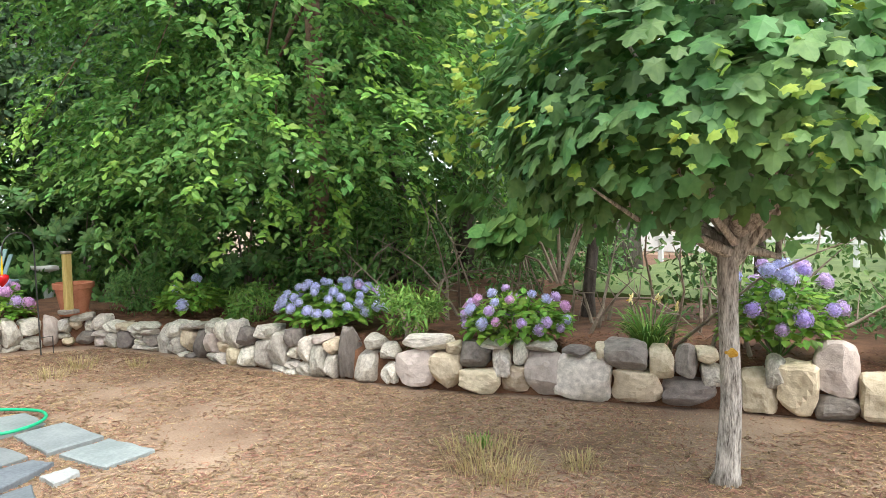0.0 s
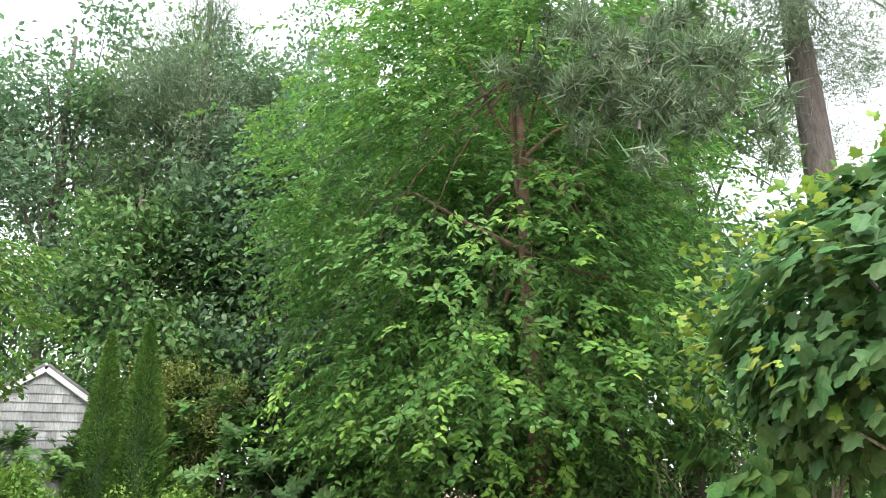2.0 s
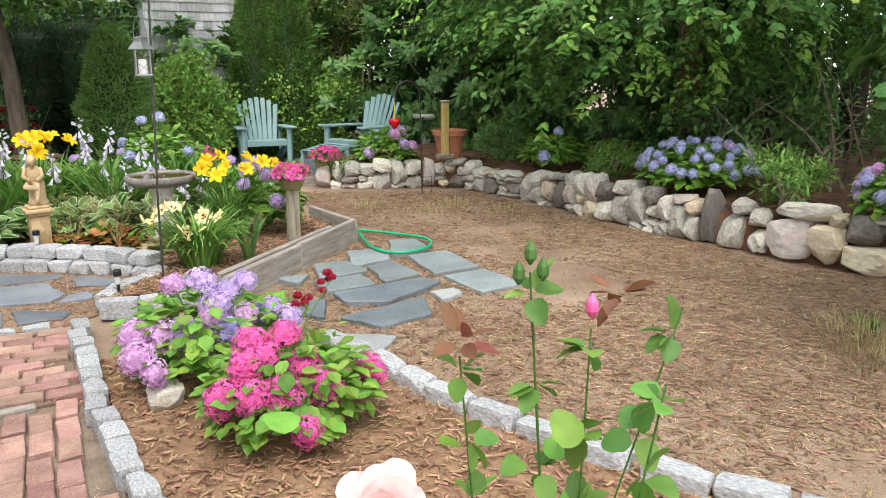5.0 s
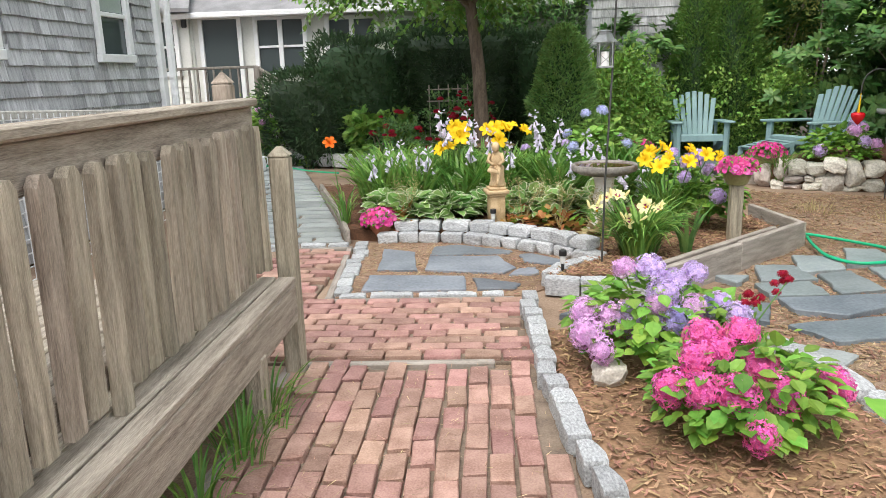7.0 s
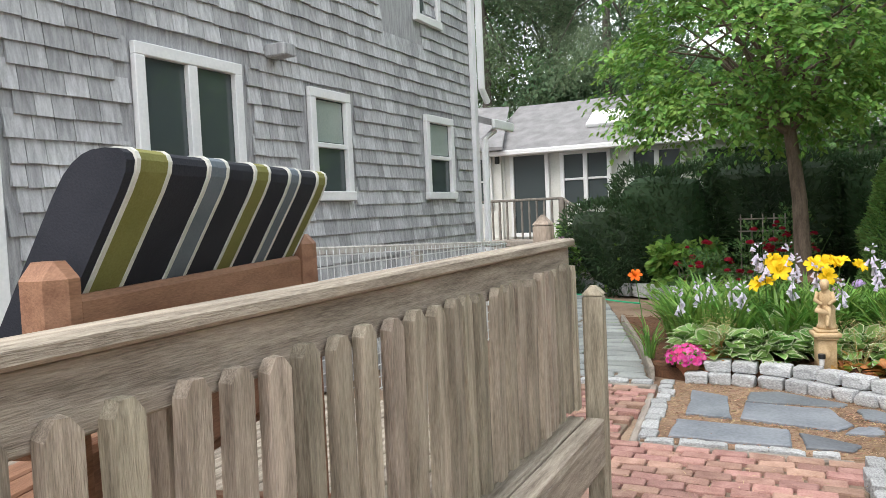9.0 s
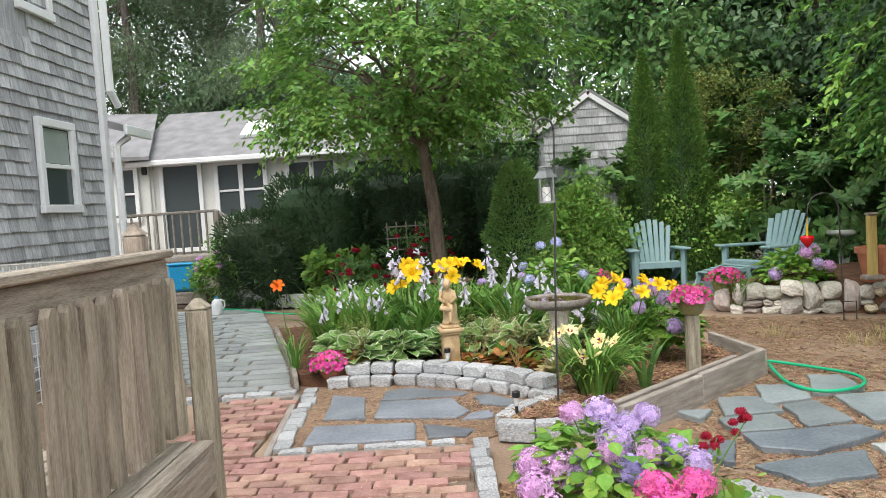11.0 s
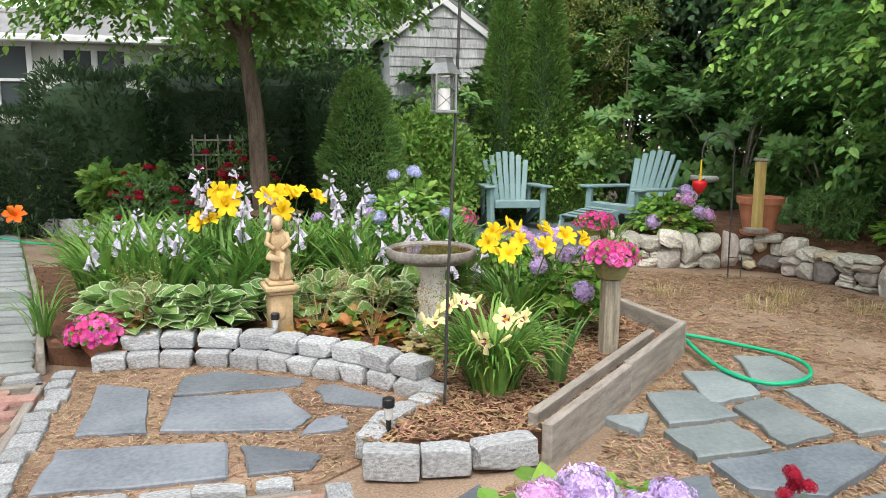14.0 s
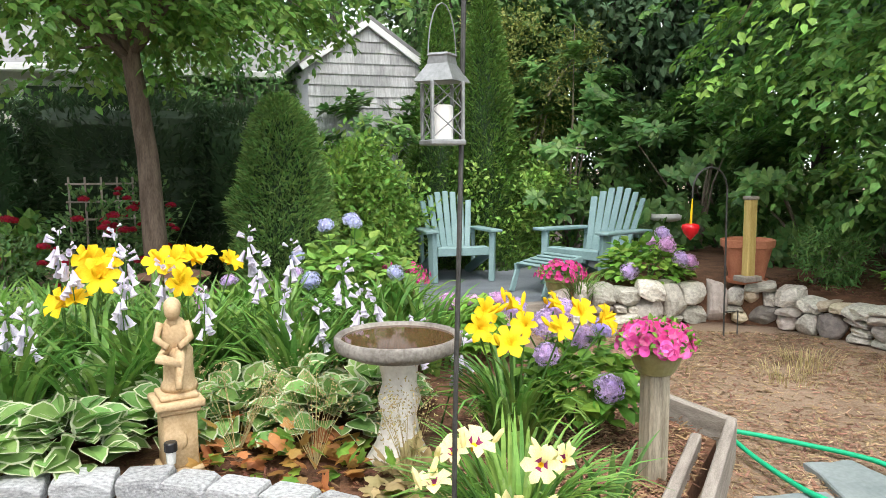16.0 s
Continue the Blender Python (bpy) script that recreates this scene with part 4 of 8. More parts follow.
# pickets with the corners of their tops clipped
def picket_mesh(seed, low):
    r2 = np.random.default_rng(seed)
    a, b = 0.018, 0.032
    ring = [(-a, -b), (a, -b), (a, b), (-a, b)]
    v = [(x, y, z) for z in (low, low * 0.5 + 0.2, 0.672) for x, y in ring]
    v += [(x * 0.92, y * (0.42 if x > 0 else 0.5), 0.7) for x, y in ring]
    v = np.array(v) + r2.normal(0, 0.0012, (16, 3))
    f = [(0, 3, 2, 1), (12, 13, 14, 15)]
    f += [(q * 4 + k, q * 4 + (k + 1) % 4, q * 4 + 4 + (k + 1) % 4, q * 4 + 4 + k) for q in range(3) for k in range(4)]
    me = Geo().add(v, f).mesh("picket")
    me.materials.append(M["deckwood"])
    return me


PICKETS = [picket_mesh(k, 0.0) for k in range(4)]
long_picket = picket_mesh(9, -0.045)
for i in range(47):
    ob = part("picket", long_picket if i == 12 else PICKETS[i % 4], None, deck)
    ob.matrix_world = pose(RX + (0.048 if i == 12 else 0.038) + rng.normal(0, 0.002), 3.52 - i * 0.1245 + rng.normal(0, 0.005), 0.6 + rng.normal(0, 0.005), rng.normal(0, 0.5), rng.normal(0, 0.5), rng.normal(0, 2))

# wire fence on the far side of the deck
wire = thing("wire_fence", (0, 0, 0), "low wooden rail fence with silvery wire mesh", "fence")
FX, FY0, FY1 = -1.9, 3.62, 7.25


def fence_top(y):
    return 1.395 - (y - 3.84) * 0.044


v, f = cbox(0.05, FY1 - FY0, 0.055, 0.008, (FX, (FY0 + FY1) / 2, 0))
v = np.array(v)
v[:, 2] += fence_top(v[:, 1]) - 0.028
part("rail", Geo().add(v, f), M["pale_wood"], wire)
for y in (3.66, 5.4, 7.2):
    h = fence_top(y) + (0.12 if y < 4 else -0.06)
    part("post", Geo().add(*cbox(0.08, 0.08, h, 0.01, (FX - 0.035, y, h / 2))), M["pale_wood"], wire)
M["wire"] = mat("galvanised_wire", (0.6, 0.61, 0.62), (0.75, 0.76, 0.77), 20, 90, 0.5, 0, metal=0.2)
g = Geo()
for i in range(48):
    y = FY0 + 0.04 + i * 0.075
    g.add(*tube([(FX + 0.03, y, 0.3), (FX + 0.03, y, fence_top(y) - 0.02)], 0.0048, 4, False))
for k in range(13):
    z = 0.32 + k * 0.085
    g.add(*tube([(FX + 0.03, FY0, min(z, fence_top(FY0) - 0.03)), (FX + 0.03, FY1, min(z, fence_top(FY1) - 0.03))], 0.0048, 4, False))
part("mesh", g, M["wire"], wire)

# shed
shed = thing("shed", (0, 0, 0), "small grey shingled shed with white rake trim", "shed")
bpy.context.view_layer.update()
SX, SY, SE, SA, SH = 3.55, 13.45, 2.72, 3.27, 0.8
g = Geo().add([(SX - SH, SY, 0), (SX + SH, SY, 0), (SX + SH, SY, SE), (SX, SY, SA), (SX - SH, SY, SE), (SX - SH, SY + 2.4, 0), (SX + SH, SY + 2.4, 0), (SX + SH, SY + 2.4, SE), (SX, SY + 2.4, SA), (SX - SH, SY + 2.4, SE)],
              [(0, 1, 2, 3, 4), (9, 8, 7, 6, 5), (1, 6, 7, 2), (5, 0, 4, 9)])
part("wall", g, M["shingle"], shed)
g = Geo()
r2 = np.random.default_rng(9)
k, z = 0, 0.6
while z < SA - 0.05:
    half = SH if z < SE else SH * (SA - z) / (SA - SE)
    x = -half
    while x < half - 0.02:
        w = min(r2.uniform(0.1, 0.22), half - x)
        v = np.array([(x, -0.022, z), (x + w - 0.006, -0.022, z), (x + w - 0.006, -0.005, z + 0.17), (x, -0.005, z + 0.17), (x, 0, z), (x + w - 0.006, 0, z)])
        v[:, 2] = np.minimum(v[:, 2], SE + (SH - np.abs(v[:, 0])) * (SA - SE) / SH - 0.02 if z > SE - 0.2 else 99)
        part("shingle", Geo().add(v + np.array([0, 0, -z]), [(0, 1, 2, 3), (0, 4, 5, 1)]), M["shingle_piece"], shed).location = (SX, SY, z)
        x += w
    z += 0.145
for s in (-1, 1):
    a = math.degrees(math.atan2(SA - SE, SH))
    g = Geo().add(*cbox(1.08, 0.05, 0.1, 0.006))
    ob = part("rake_board", g, M["white"], shed)
    ob.matrix_world = pose(SX + s * 0.46, SY - 0.05, (SA + SE) / 2 + 0.01, 0, s * a, 0)
    g = Geo().add(*cbox(1.12, 2.6, 0.05, 0.006))
    ob = part("roof", g, M["roof"], shed)
    ob.matrix_world = pose(SX + s * 0.48, SY + 1.22, (SA + SE) / 2 + 0.07, 0, s * a, 0)

# ---------------------------------------------------------------- trees and shrubs
def clumps(center, radii, count, rng, shell=0.55, squash=1.0, low=-1.0, group=9):
    """Points in bunches through the outer part of an ellipsoid, with uneven lobes and gaps."""
    big = max(12, count // group)
    d = unit(rng.normal(size=(big * 4, 3)))
    d = d[d[:, 2] > low][:big]
    r = rng.uniform(shell, 1.0, len(d)) ** 0.7
    lobes = np.array([1 + 0.25 * noise.noise(Vector(q) * 2.3 + Vector(center)) + 0.12 * noise.noise(Vector(q) * 5.1) for q in d])
    c = np.array(center) + d * (r * lobes)[:, None] * np.array(radii)
    n = -(-count // len(d))
    spread = 0.2 * np.array(radii) * np.array([1, 1, 0.55])
    p = np.repeat(c, n, 0) + rng.normal(size=(len(d) * n, 3)) * spread * 0.6
    return p, np.repeat(d, n, 0)


def spray(geo, tips, outward, per, spread, size, leaf, rng, droop=0.6, flat=0.5):
    """A bunch of leaves round each tip."""
    n = len(tips)
    p = np.repeat(tips, per, 0) + rng.normal(size=(n * per, 3)) * np.asarray(spread)
    o = np.repeat(outward, per, 0)
    way = o * 0.5 + rng.normal(size=(n * per, 3)) * 0.6 + np.array([0, 0, -droop])
    up = rng.normal(size=(n * per, 3)) * flat + o * 0.5 + np.array([0, 0, 0.8])
    leaves(geo, p, way, up, size * rng.uniform(0.65, 1.2, n * per), leaf)


def twigs(geo, tips, outward, per, length, size, leaf, rng, droop=0.6):
    """A drooping twig at each tip, with leaves in two ranks along it."""
    n = len(tips)
    d = unit(outward * np.array([1, 1, 0.3]) + rng.normal(size=(n, 3)) * np.array([0.55, 0.55, 0.3]) - np.array([0, 0, 0.35 * droop]))
    ln = length * rng.uniform(0.5, 1.25, n)
    u = np.tile(np.linspace(0.08, 1, per), n)
    D, O, Ln = np.repeat(d, per, 0), np.repeat(outward, per, 0), np.repeat(ln, per)
    p = np.repeat(tips, per, 0) + D * (Ln * u)[:, None] - np.array([0, 0, 1.0]) * (droop * 0.7 * Ln * u * u)[:, None] + rng.normal(size=(n * per, 3)) * 0.018
    side = unit(np.cross(D, np.array([0, 0, 1.0]))) * np.tile(np.where(np.arange(per) % 2, 1.0, -1.0), n)[:, None]
    way = side * 0.75 + D * 0.6 - np.array([0, 0, 0.32]) + rng.normal(size=(n * per, 3)) * 0.22
    up = np.array([0, 0, 0.9]) + O * 0.55 + rng.normal(size=(n * per, 3)) * 0.3
    leaves(geo, p, way, up, size * rng.uniform(0.6, 1.2, n * per), leaf)


def limbs(geo, base, top, radius, tips, rng, sides=7, bend=0.1):
    """A bent tapered trunk, with limbs to the tips."""
    base, top = np.array(base, float), np.array(top, float)
    first = 4 if sides == 6 else 3
    pts = [base + (top - base) * k / 6 + (rng.normal(size=3) * bend * (0.3 if k else 0)) * (1 if 0 < k < 6 else 0) for k in range(7)]
    rad = [radius * (1.25 if k == 0 else 1) * (1 - 0.75 * k / 6) for k in range(7)]
    geo.add(*tube(pts, rad, sides + 3))
    for t in tips:
        k = int(rng.integers(first, 6))
        a = pts[k]
        t = np.array(t)
        mid = (a + t) / 2 + np.array([0, 0, 0.12 * np.linalg.norm(t - a)]) + rng.normal(size=3) * 0.08
        r0 = rad[k] * 0.45
        geo.add(*tube([a, a + (mid - a) * 0.5 + rng.normal(size=3) * 0.04, mid, t], [r0, r0 * 0.8, r0 * 0.55, r0 * 0.15], sides - 2, False))


def tree(name, base, top, radius, center, radii, count, per, spread, size, leaf, lm, bark, label, seed, droop=0.6, shell=0.5, low=-1.0, nlimbs=26, category="tree", extra=None, group=9):
    r2 = np.random.default_rng(seed)
    t = thing(name, (0, 0, 0), label, category)
    tips, d = clumps(center, radii, count, r2, shell, low=low, group=group)
    g = Geo()
    limbs(g, base, top, radius, tips[::max(1, len(tips) // nlimbs)], r2)
    part("trunk", g, bark, t, smooth=True)
    g = Geo()
    twigs(g, tips, d, per, spread, size, leaf, r2, droop)
    if extra:
        extra(g, r2)
    part("crown", g, lm, t)
    return t


def birch_skirts(g, r2):
    d = unit(r2.normal(size=(300, 3)) * np.array([1, 1, 0.1]))
    p = np.array([8.1, 7.2, 0]) + d * np.array([2.8, 3.7, 0]) * r2.uniform(0.7, 1.0, (300, 1))
    p[:, 2] = r2.uniform(2.0, 3.1, 300) + 0.25 * np.sin(d[:, 1] * 5)
    twigs(g, p, d, 16, 0.5, 0.105, LEAF_FOLD, r2, 0.6)


def birch_top(t, r2):
    """Fresh bright shoots at the tips of the outer branches."""
    tips, d = clumps((8.1, 7.4, 5.0), (3.05, 3.7, 4.3), 420, r2, 0.93, group=6)
    low = np.array([8.0, 7.2, 0]) + unit(r2.normal(size=(70, 3)) * np.array([1, 1, 0.05])) * np.array([2.8, 3.6, 0])
    low[:, 2] = r2.uniform(2.1, 3.8, 70)
    tips, d = np.concatenate([tips, low]), np.concatenate([d, unit(low - np.array([8, 7.2, 2.0]))])
    g = Geo()
    twigs(g, tips, d, 13, 0.36, 0.1, LEAF_FOLD, r2, 0.6)
    part("young_leaves", g, M["birch_new"], t, "fresh bright green shoots")


birch = tree("birch_tree", (8.4, 7.1, 0.2), (8.35, 7.1, 8.8), 0.16, (8.1, 7.4, 5.2), (3.0, 3.6, 4.5), 5200, 15, 0.5, 0.1, LEAF_FOLD, M["birch_leaf"], M["bark_red"],
             "large drooping river birch with dense bright green leaves", 21, 0.4, 0.5, nlimbs=26, extra=birch_skirts, group=15)
birch_top(birch, np.random.default_rng(22))


def maple():
    r2 = np.random.default_rng(33)
    t = thing("maple_tree", (0, 0, 0), "small round-headed maple with pale flaky trunk and lobed leaves", "tree")
    c, rad = (5.95, 1.0, 2.25), (1.35, 1.5, 1.02)
    tips, d = clumps(c, rad, 5000, r2, 0.8, low=-0.7, group=7)
    far = np.linalg.norm((tips - np.array(c)) / np.array(rad), axis=1)
    tips = np.array(c) + (tips - np.array(c)) * np.minimum(1, r2.uniform(0.93, 1.06, len(far)) / far)[:, None]
    g = Geo()
    g.add(*tube([(5.87, 1.07, -0.05), (5.85, 1.05, 0.06), (5.84, 1.03, 0.5), (5.83, 1.05, 1.0), (5.85, 1.06, 1.3), (5.88, 1.0, 1.5)], [0.1, 0.072, 0.06, 0.056, 0.062, 0.078], 14))
    for k in range(22):
        a = np.array((5.87, 1.03, 1.38 + r2.uniform(-0.08, 0.1)))
        b = tips[(k * 73) % len(tips)]
        m1 = a + (b - a) * 0.4 + r2.normal(size=3) * 0.07 + np.array([0, 0, -0.06])
        g.add(*tube([a, m1, a + (b - a) * 0.75 + r2.normal(size=3) * 0.05, b], [0.04, 0.025, 0.014, 0.006], 6, False))
    trunk = part("trunk", g, M["bark_pale"], t, smooth=True)
    v, f = stone(34, 4, 0.4, 2.0, 0)
    part("lichen", Geo().add(v * np.array([0.02, 0.085, 0.06]) + np.array([5.785, 1.02, 0.78]), f), M["lichen"], trunk, "orange lichen patch")
    g = Geo()
    way = d * 0.7 + r2.normal(size=d.shape) * 0.35 + np.array([0, 0, -0.75])
    up = d * 0.9 + np.array([0, 0, 0.7]) + r2.normal(size=d.shape) * 0.25
    leaves(g, tips, way, up, r2.uniform(0.085, 0.155, len(tips)), LEAF_LOBED)
    p2, d2 = clumps(c, (1.0, 1.15, 0.75), 900, r2, 0.5, low=-0.6)
    leaves(g, p2, d2 * 0.5 + r2.normal(size=d2.shape) * 0.4 + np.array([0, 0, -0.6]), d2 + np.array([0, 0, 0.6]), 0.15, LEAF_LOBED)
    part("crown", g, M["maple_leaf"], t)
    g = Geo()
    p3, d3 = clumps(c, (1.33, 1.48, 1.0), 340, r2, 0.95, low=-0.4, group=2)
    p3 = np.repeat(p3, 5, 0)
    p3 = p3 + r2.normal(size=p3.shape) * 0.06
    d3 = np.repeat(d3, 5, 0)
    leaves(g, p3, d3 + r2.normal(size=d3.shape) * 0.5, d3 + np.array([0, 0, 0.6]), r2.uniform(0.04, 0.08, len(p3)), LEAF_LOBED)
    part("young_leaves", g, M["maple_new"], t, "fresh yellow-green shoots")


maple()
tree("garden_tree", (1.0, 10.55, 0), (0.5, 10.6, 4.6), 0.125, (0.55, 10.7, 3.74), (2.25, 2.0, 1.6), 1550, 15, 0.4, 0.1, LEAF_FOLD, M["garden_leaf"], M["bark"],
     "slender ornamental tree with leaning trunk and light green crown", 41, 0.5, 0.4, nlimbs=40, group=20)


def cone(name, x, y, h, r, lm, label, seed, count, leaf=LEAF_LONG, size=0.09, bulge=0.7, category="tree"):
    """A dense conical evergreen."""
    r2 = np.random.default_rng(seed)
    t = thing(name, (0, 0, 0), label, category)
    g = Geo().add(*tube([(x, y, 0), (x, y, h * 0.8)], [0.06, 0.02], 8))
    part("trunk", g, M["bark"], t)
    u = r2.uniform(0.0, 1, count) ** 1.3
    a = r2.uniform(0, 2 * math.pi, count)
    k = np.array([1 + 0.26 * noise.noise((math.cos(q) * 2.4 + seed, math.sin(q) * 2.4, w * 9)) + 0.1 * noise.noise((math.cos(q) * 7, math.sin(q) * 7 + seed, w * 22)) for q, w in zip(a, u)])
    rad = r * (1 - u ** (1 / bulge)) ** bulge * k * r2.uniform(0.82, 1.0, count)
    p = np.stack([x + np.cos(a) * rad, y + np.sin(a) * rad, 0.08 + u * (h - 0.08)], 1)
    d = np.stack([np.cos(a), np.sin(a), np.full(count, 0.7)], 1)
    g = Geo()
    leaves(g, p, d + r2.normal(size=d.shape) * 0.5, r2.normal(size=d.shape) + np.array([0, 0, 0.5]), size * r2.uniform(0.6, 1.2, count), leaf)
    part("crown", g, lm, t)
    # dark solid core that stands in for the shade within the crown
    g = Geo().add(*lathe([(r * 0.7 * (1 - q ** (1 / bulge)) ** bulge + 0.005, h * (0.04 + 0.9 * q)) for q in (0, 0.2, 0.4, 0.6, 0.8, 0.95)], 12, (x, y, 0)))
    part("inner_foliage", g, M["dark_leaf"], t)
    return t


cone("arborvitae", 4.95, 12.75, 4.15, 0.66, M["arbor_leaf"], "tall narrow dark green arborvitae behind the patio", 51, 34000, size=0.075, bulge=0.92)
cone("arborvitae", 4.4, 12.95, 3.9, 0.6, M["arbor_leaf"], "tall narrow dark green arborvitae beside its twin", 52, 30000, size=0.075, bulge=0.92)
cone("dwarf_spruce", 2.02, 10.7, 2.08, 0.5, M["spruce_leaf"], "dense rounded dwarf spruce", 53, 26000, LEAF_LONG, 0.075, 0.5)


def shrub(name, at, radii, count, per, size, leaf, lm, label, seed, spread=0.12, droop=0.1, low=-0.4, shell=0.6, stems=8, category="shrub"):
    r2 = np.random.default_rng(seed)
    t = thing(name, (0, 0, 0), label, category)
    c = (at[0], at[1], at[2] + radii[2] * 0.55)
    tips, d = clumps(c, (radii[0], radii[1], radii[2] * 0.6), count, r2, shell, low=-0.95)
    tips[:, 2] = np.maximum(tips[:, 2], at[2] + 0.03)
    g = Geo()
    if name == "rhododendron":
        n = len(tips) * per
        o = unit(np.repeat(d, per, 0) + np.array([0, 0, 0.7]) + np.repeat(r2.normal(size=d.shape) * 0.3, per, 0))
        leaves(g, np.repeat(tips, per, 0) + r2.normal(size=(n, 3)) * 0.012, unit(np.cross(o, r2.normal(size=(n, 3)))) + o * r2.uniform(-0.25, 0.5, (n, 1)), o, size * 1.15 * r2.uniform(0.7, 1.15, n), (leaf[0] * np.array([1.7, 1, 1]), leaf[1]))
    else:
        spray(g, tips, d, per, spread, size, leaf, r2, droop)
    part("foliage", g, lm, t)
    for k in range(stems):
        b = tips[(k * 37) % len(tips)]
        g = Geo().add(*tube([(at[0] + r2.normal() * 0.05, at[1] + r2.normal() * 0.05, at[2] - 0.05), (at[0] + (b[0] - at[0]) * 0.4, at[1] + (b[1] - at[1]) * 0.4, at[2] + (b[2] - at[2]) * 0.6), tuple(b)], [0.02, 0.014, 0.005], 5, False))
        part("stem", g, M["twig"], t)
    return t


# dark yew hedge behind the flower bed
def hedge(name, boxes, lm, label, seed, density=420, size=0.08, leaf=LEAF_LONG):
    r2 = np.random.default_rng(seed)
    t = thing(name, (0, 0, 0), label, "hedge")
    g, inner = Geo(), Geo()
    for x0, y0, x1, y1, z0, h in boxes:
        n = int(density * ((x1 - x0) + (y1 - y0)) * 2 * h)
        c = np.array([(x0 + x1) / 2, (y0 + y1) / 2, (z0 + h) / 2])
        half = np.array([(x1 - x0) / 2, (y1 - y0) / 2, (h - z0) / 2])
        d = unit(r2.normal(size=(n, 3)))
        q = d / ((np.abs(d) ** 5).sum(1) ** 0.2)[:, None]
        lob = np.array([1 + 0.12 * noise.noise(Vector(w * half + c) * 1.4) for w in q])
        p = c + q * half * (lob * r2.uniform(0.88, 1.02, n))[:, None]
        leaves(g, p, d + r2.normal(size=d.shape) * 0.6 + np.array([0, 0, 0.3]), r2.normal(size=d.shape) + np.array([0, 0, 0.5]), size * r2.uniform(0.6, 1.3, n), leaf)
        v, f = stone(seed + int(x0 * 10) % 50, 6, 0.15, 5)
        inner.add(v * half * 1.75 + c, f)
    part("foliage", g, lm, t)
    part("inner_foliage", inner, M["dark_leaf"], t)


hedge("yew_hedge", ((-2.9, 12.4, -1.3, 13.6, 0.0, 1.6), (-2.1, 12.5, -0.3, 13.7, 0.0, 2.15), (-0.6, 12.7, 1.6, 13.8, 0.5, 2.25), (1.3, 12.6, 2.4, 13.6, 0.0, 2.1)), M["dark_leaf"], "dense very dark yew hedge", 61, 700, 0.11)

# shrubs round the patio
shrub("spirea_shrub", (2.85, 12.05, 0), (0.85, 0.65, 1.45), 620, 30, 0.085, LEAF_OVAL, M["spirea_leaf"], "rounded light green leafy shrub", 71)
shrub("rhododendron", (3.5, 13.0, 0), (0.9, 0.8, 2.2), 260, 14, 0.15, LEAF_LONG, M["rhodo_leaf"], "tall glossy rhododendron beside the shed", 72, 0.1)
shrub("azalea_shrub", (5.2, 12.9, 0), (0.95, 0.8, 1.5), 520, 32, 0.08, LEAF_DIAMOND, M["spirea_leaf"], "mid-green azalea behind the chairs", 73)
shrub("rhododendron", (6.3, 12.8, 0), (1.2, 0.9, 2.5), 460, 14, 0.15, LEAF_LONG, M["rhodo_leaf"], "glossy rhododendron behind the patio", 74, 0.1)
shrub("rhododendron", (7.5, 11.6, 0), (1.2, 1.0, 2.3), 380, 14, 0.15, LEAF_LONG, M["rhodo_leaf"], "glossy rhododendron beside the birch", 75, 0.1)
shrub("rhododendron", (7.6, 9.9, 0.2), (1.0, 1.0, 1.5), 300, 14, 0.14, LEAF_LONG, M["rhodo_leaf"], "dark glossy rhododendron behind the stone wall", 76, 0.1)
shrub("rhododendron", (8.2, 8.3, 0.2), (1.0, 1.1, 1.6), 300, 14, 0.14, LEAF_LONG, M["wood_leaf"], "dark shrub under the birch", 77, 0.1)
shrub("understory_shrub", (8.6, 6.6, 0.2), (0.9, 1.3, 1.4), 260, 14, 0.1, LEAF_OVAL, M["rhodo_leaf"], "shaded shrub under the birch", 78, 0.12)
shrub("rhododendron", (8.0, 3.3, 0.9), (0.8, 0.9, 1.3), 150, 9, 0.2, (LEAF_LONG[0] * np.array([1.7, 1, 1]), LEAF_LONG[1]), M["rhodo_leaf"], "large-leaved rhododendron under the birch", 79, 0.06)
shrub("understory_shrub", (9.5, 1.6, 0.2), (1.0, 1.2, 1.0), 130, 12, 0.09, LEAF_OVAL, M["wood_leaf"], "loose light shrub at the edge of the woods", 80, 0.15)
shrub("understory_shrub", (9.4, -0.5, 0.2), (1.0, 1.2, 0.9), 130, 12, 0.09, LEAF_OVAL, M["wood_leaf"], "loose light shrub behind the stone wall", 81, 0.15)
shrub("golden_shrub", (5.9, 13.2, 1.6), (0.95, 0.6, 1.8), 150, 36, 0.06, LEAF_DIAMOND, M["yellow_leaf"], "golden-leaved feathery shrub among the trees", 82, 0.15, stems=3)
shrub("understory_shrub", (9.0, 12.8, 0), (1.4, 1.2, 2.6), 380, 14, 0.13, LEAF_OVAL, M["wood_leaf"], "tall shaded woodland shrub", 83, 0.15)

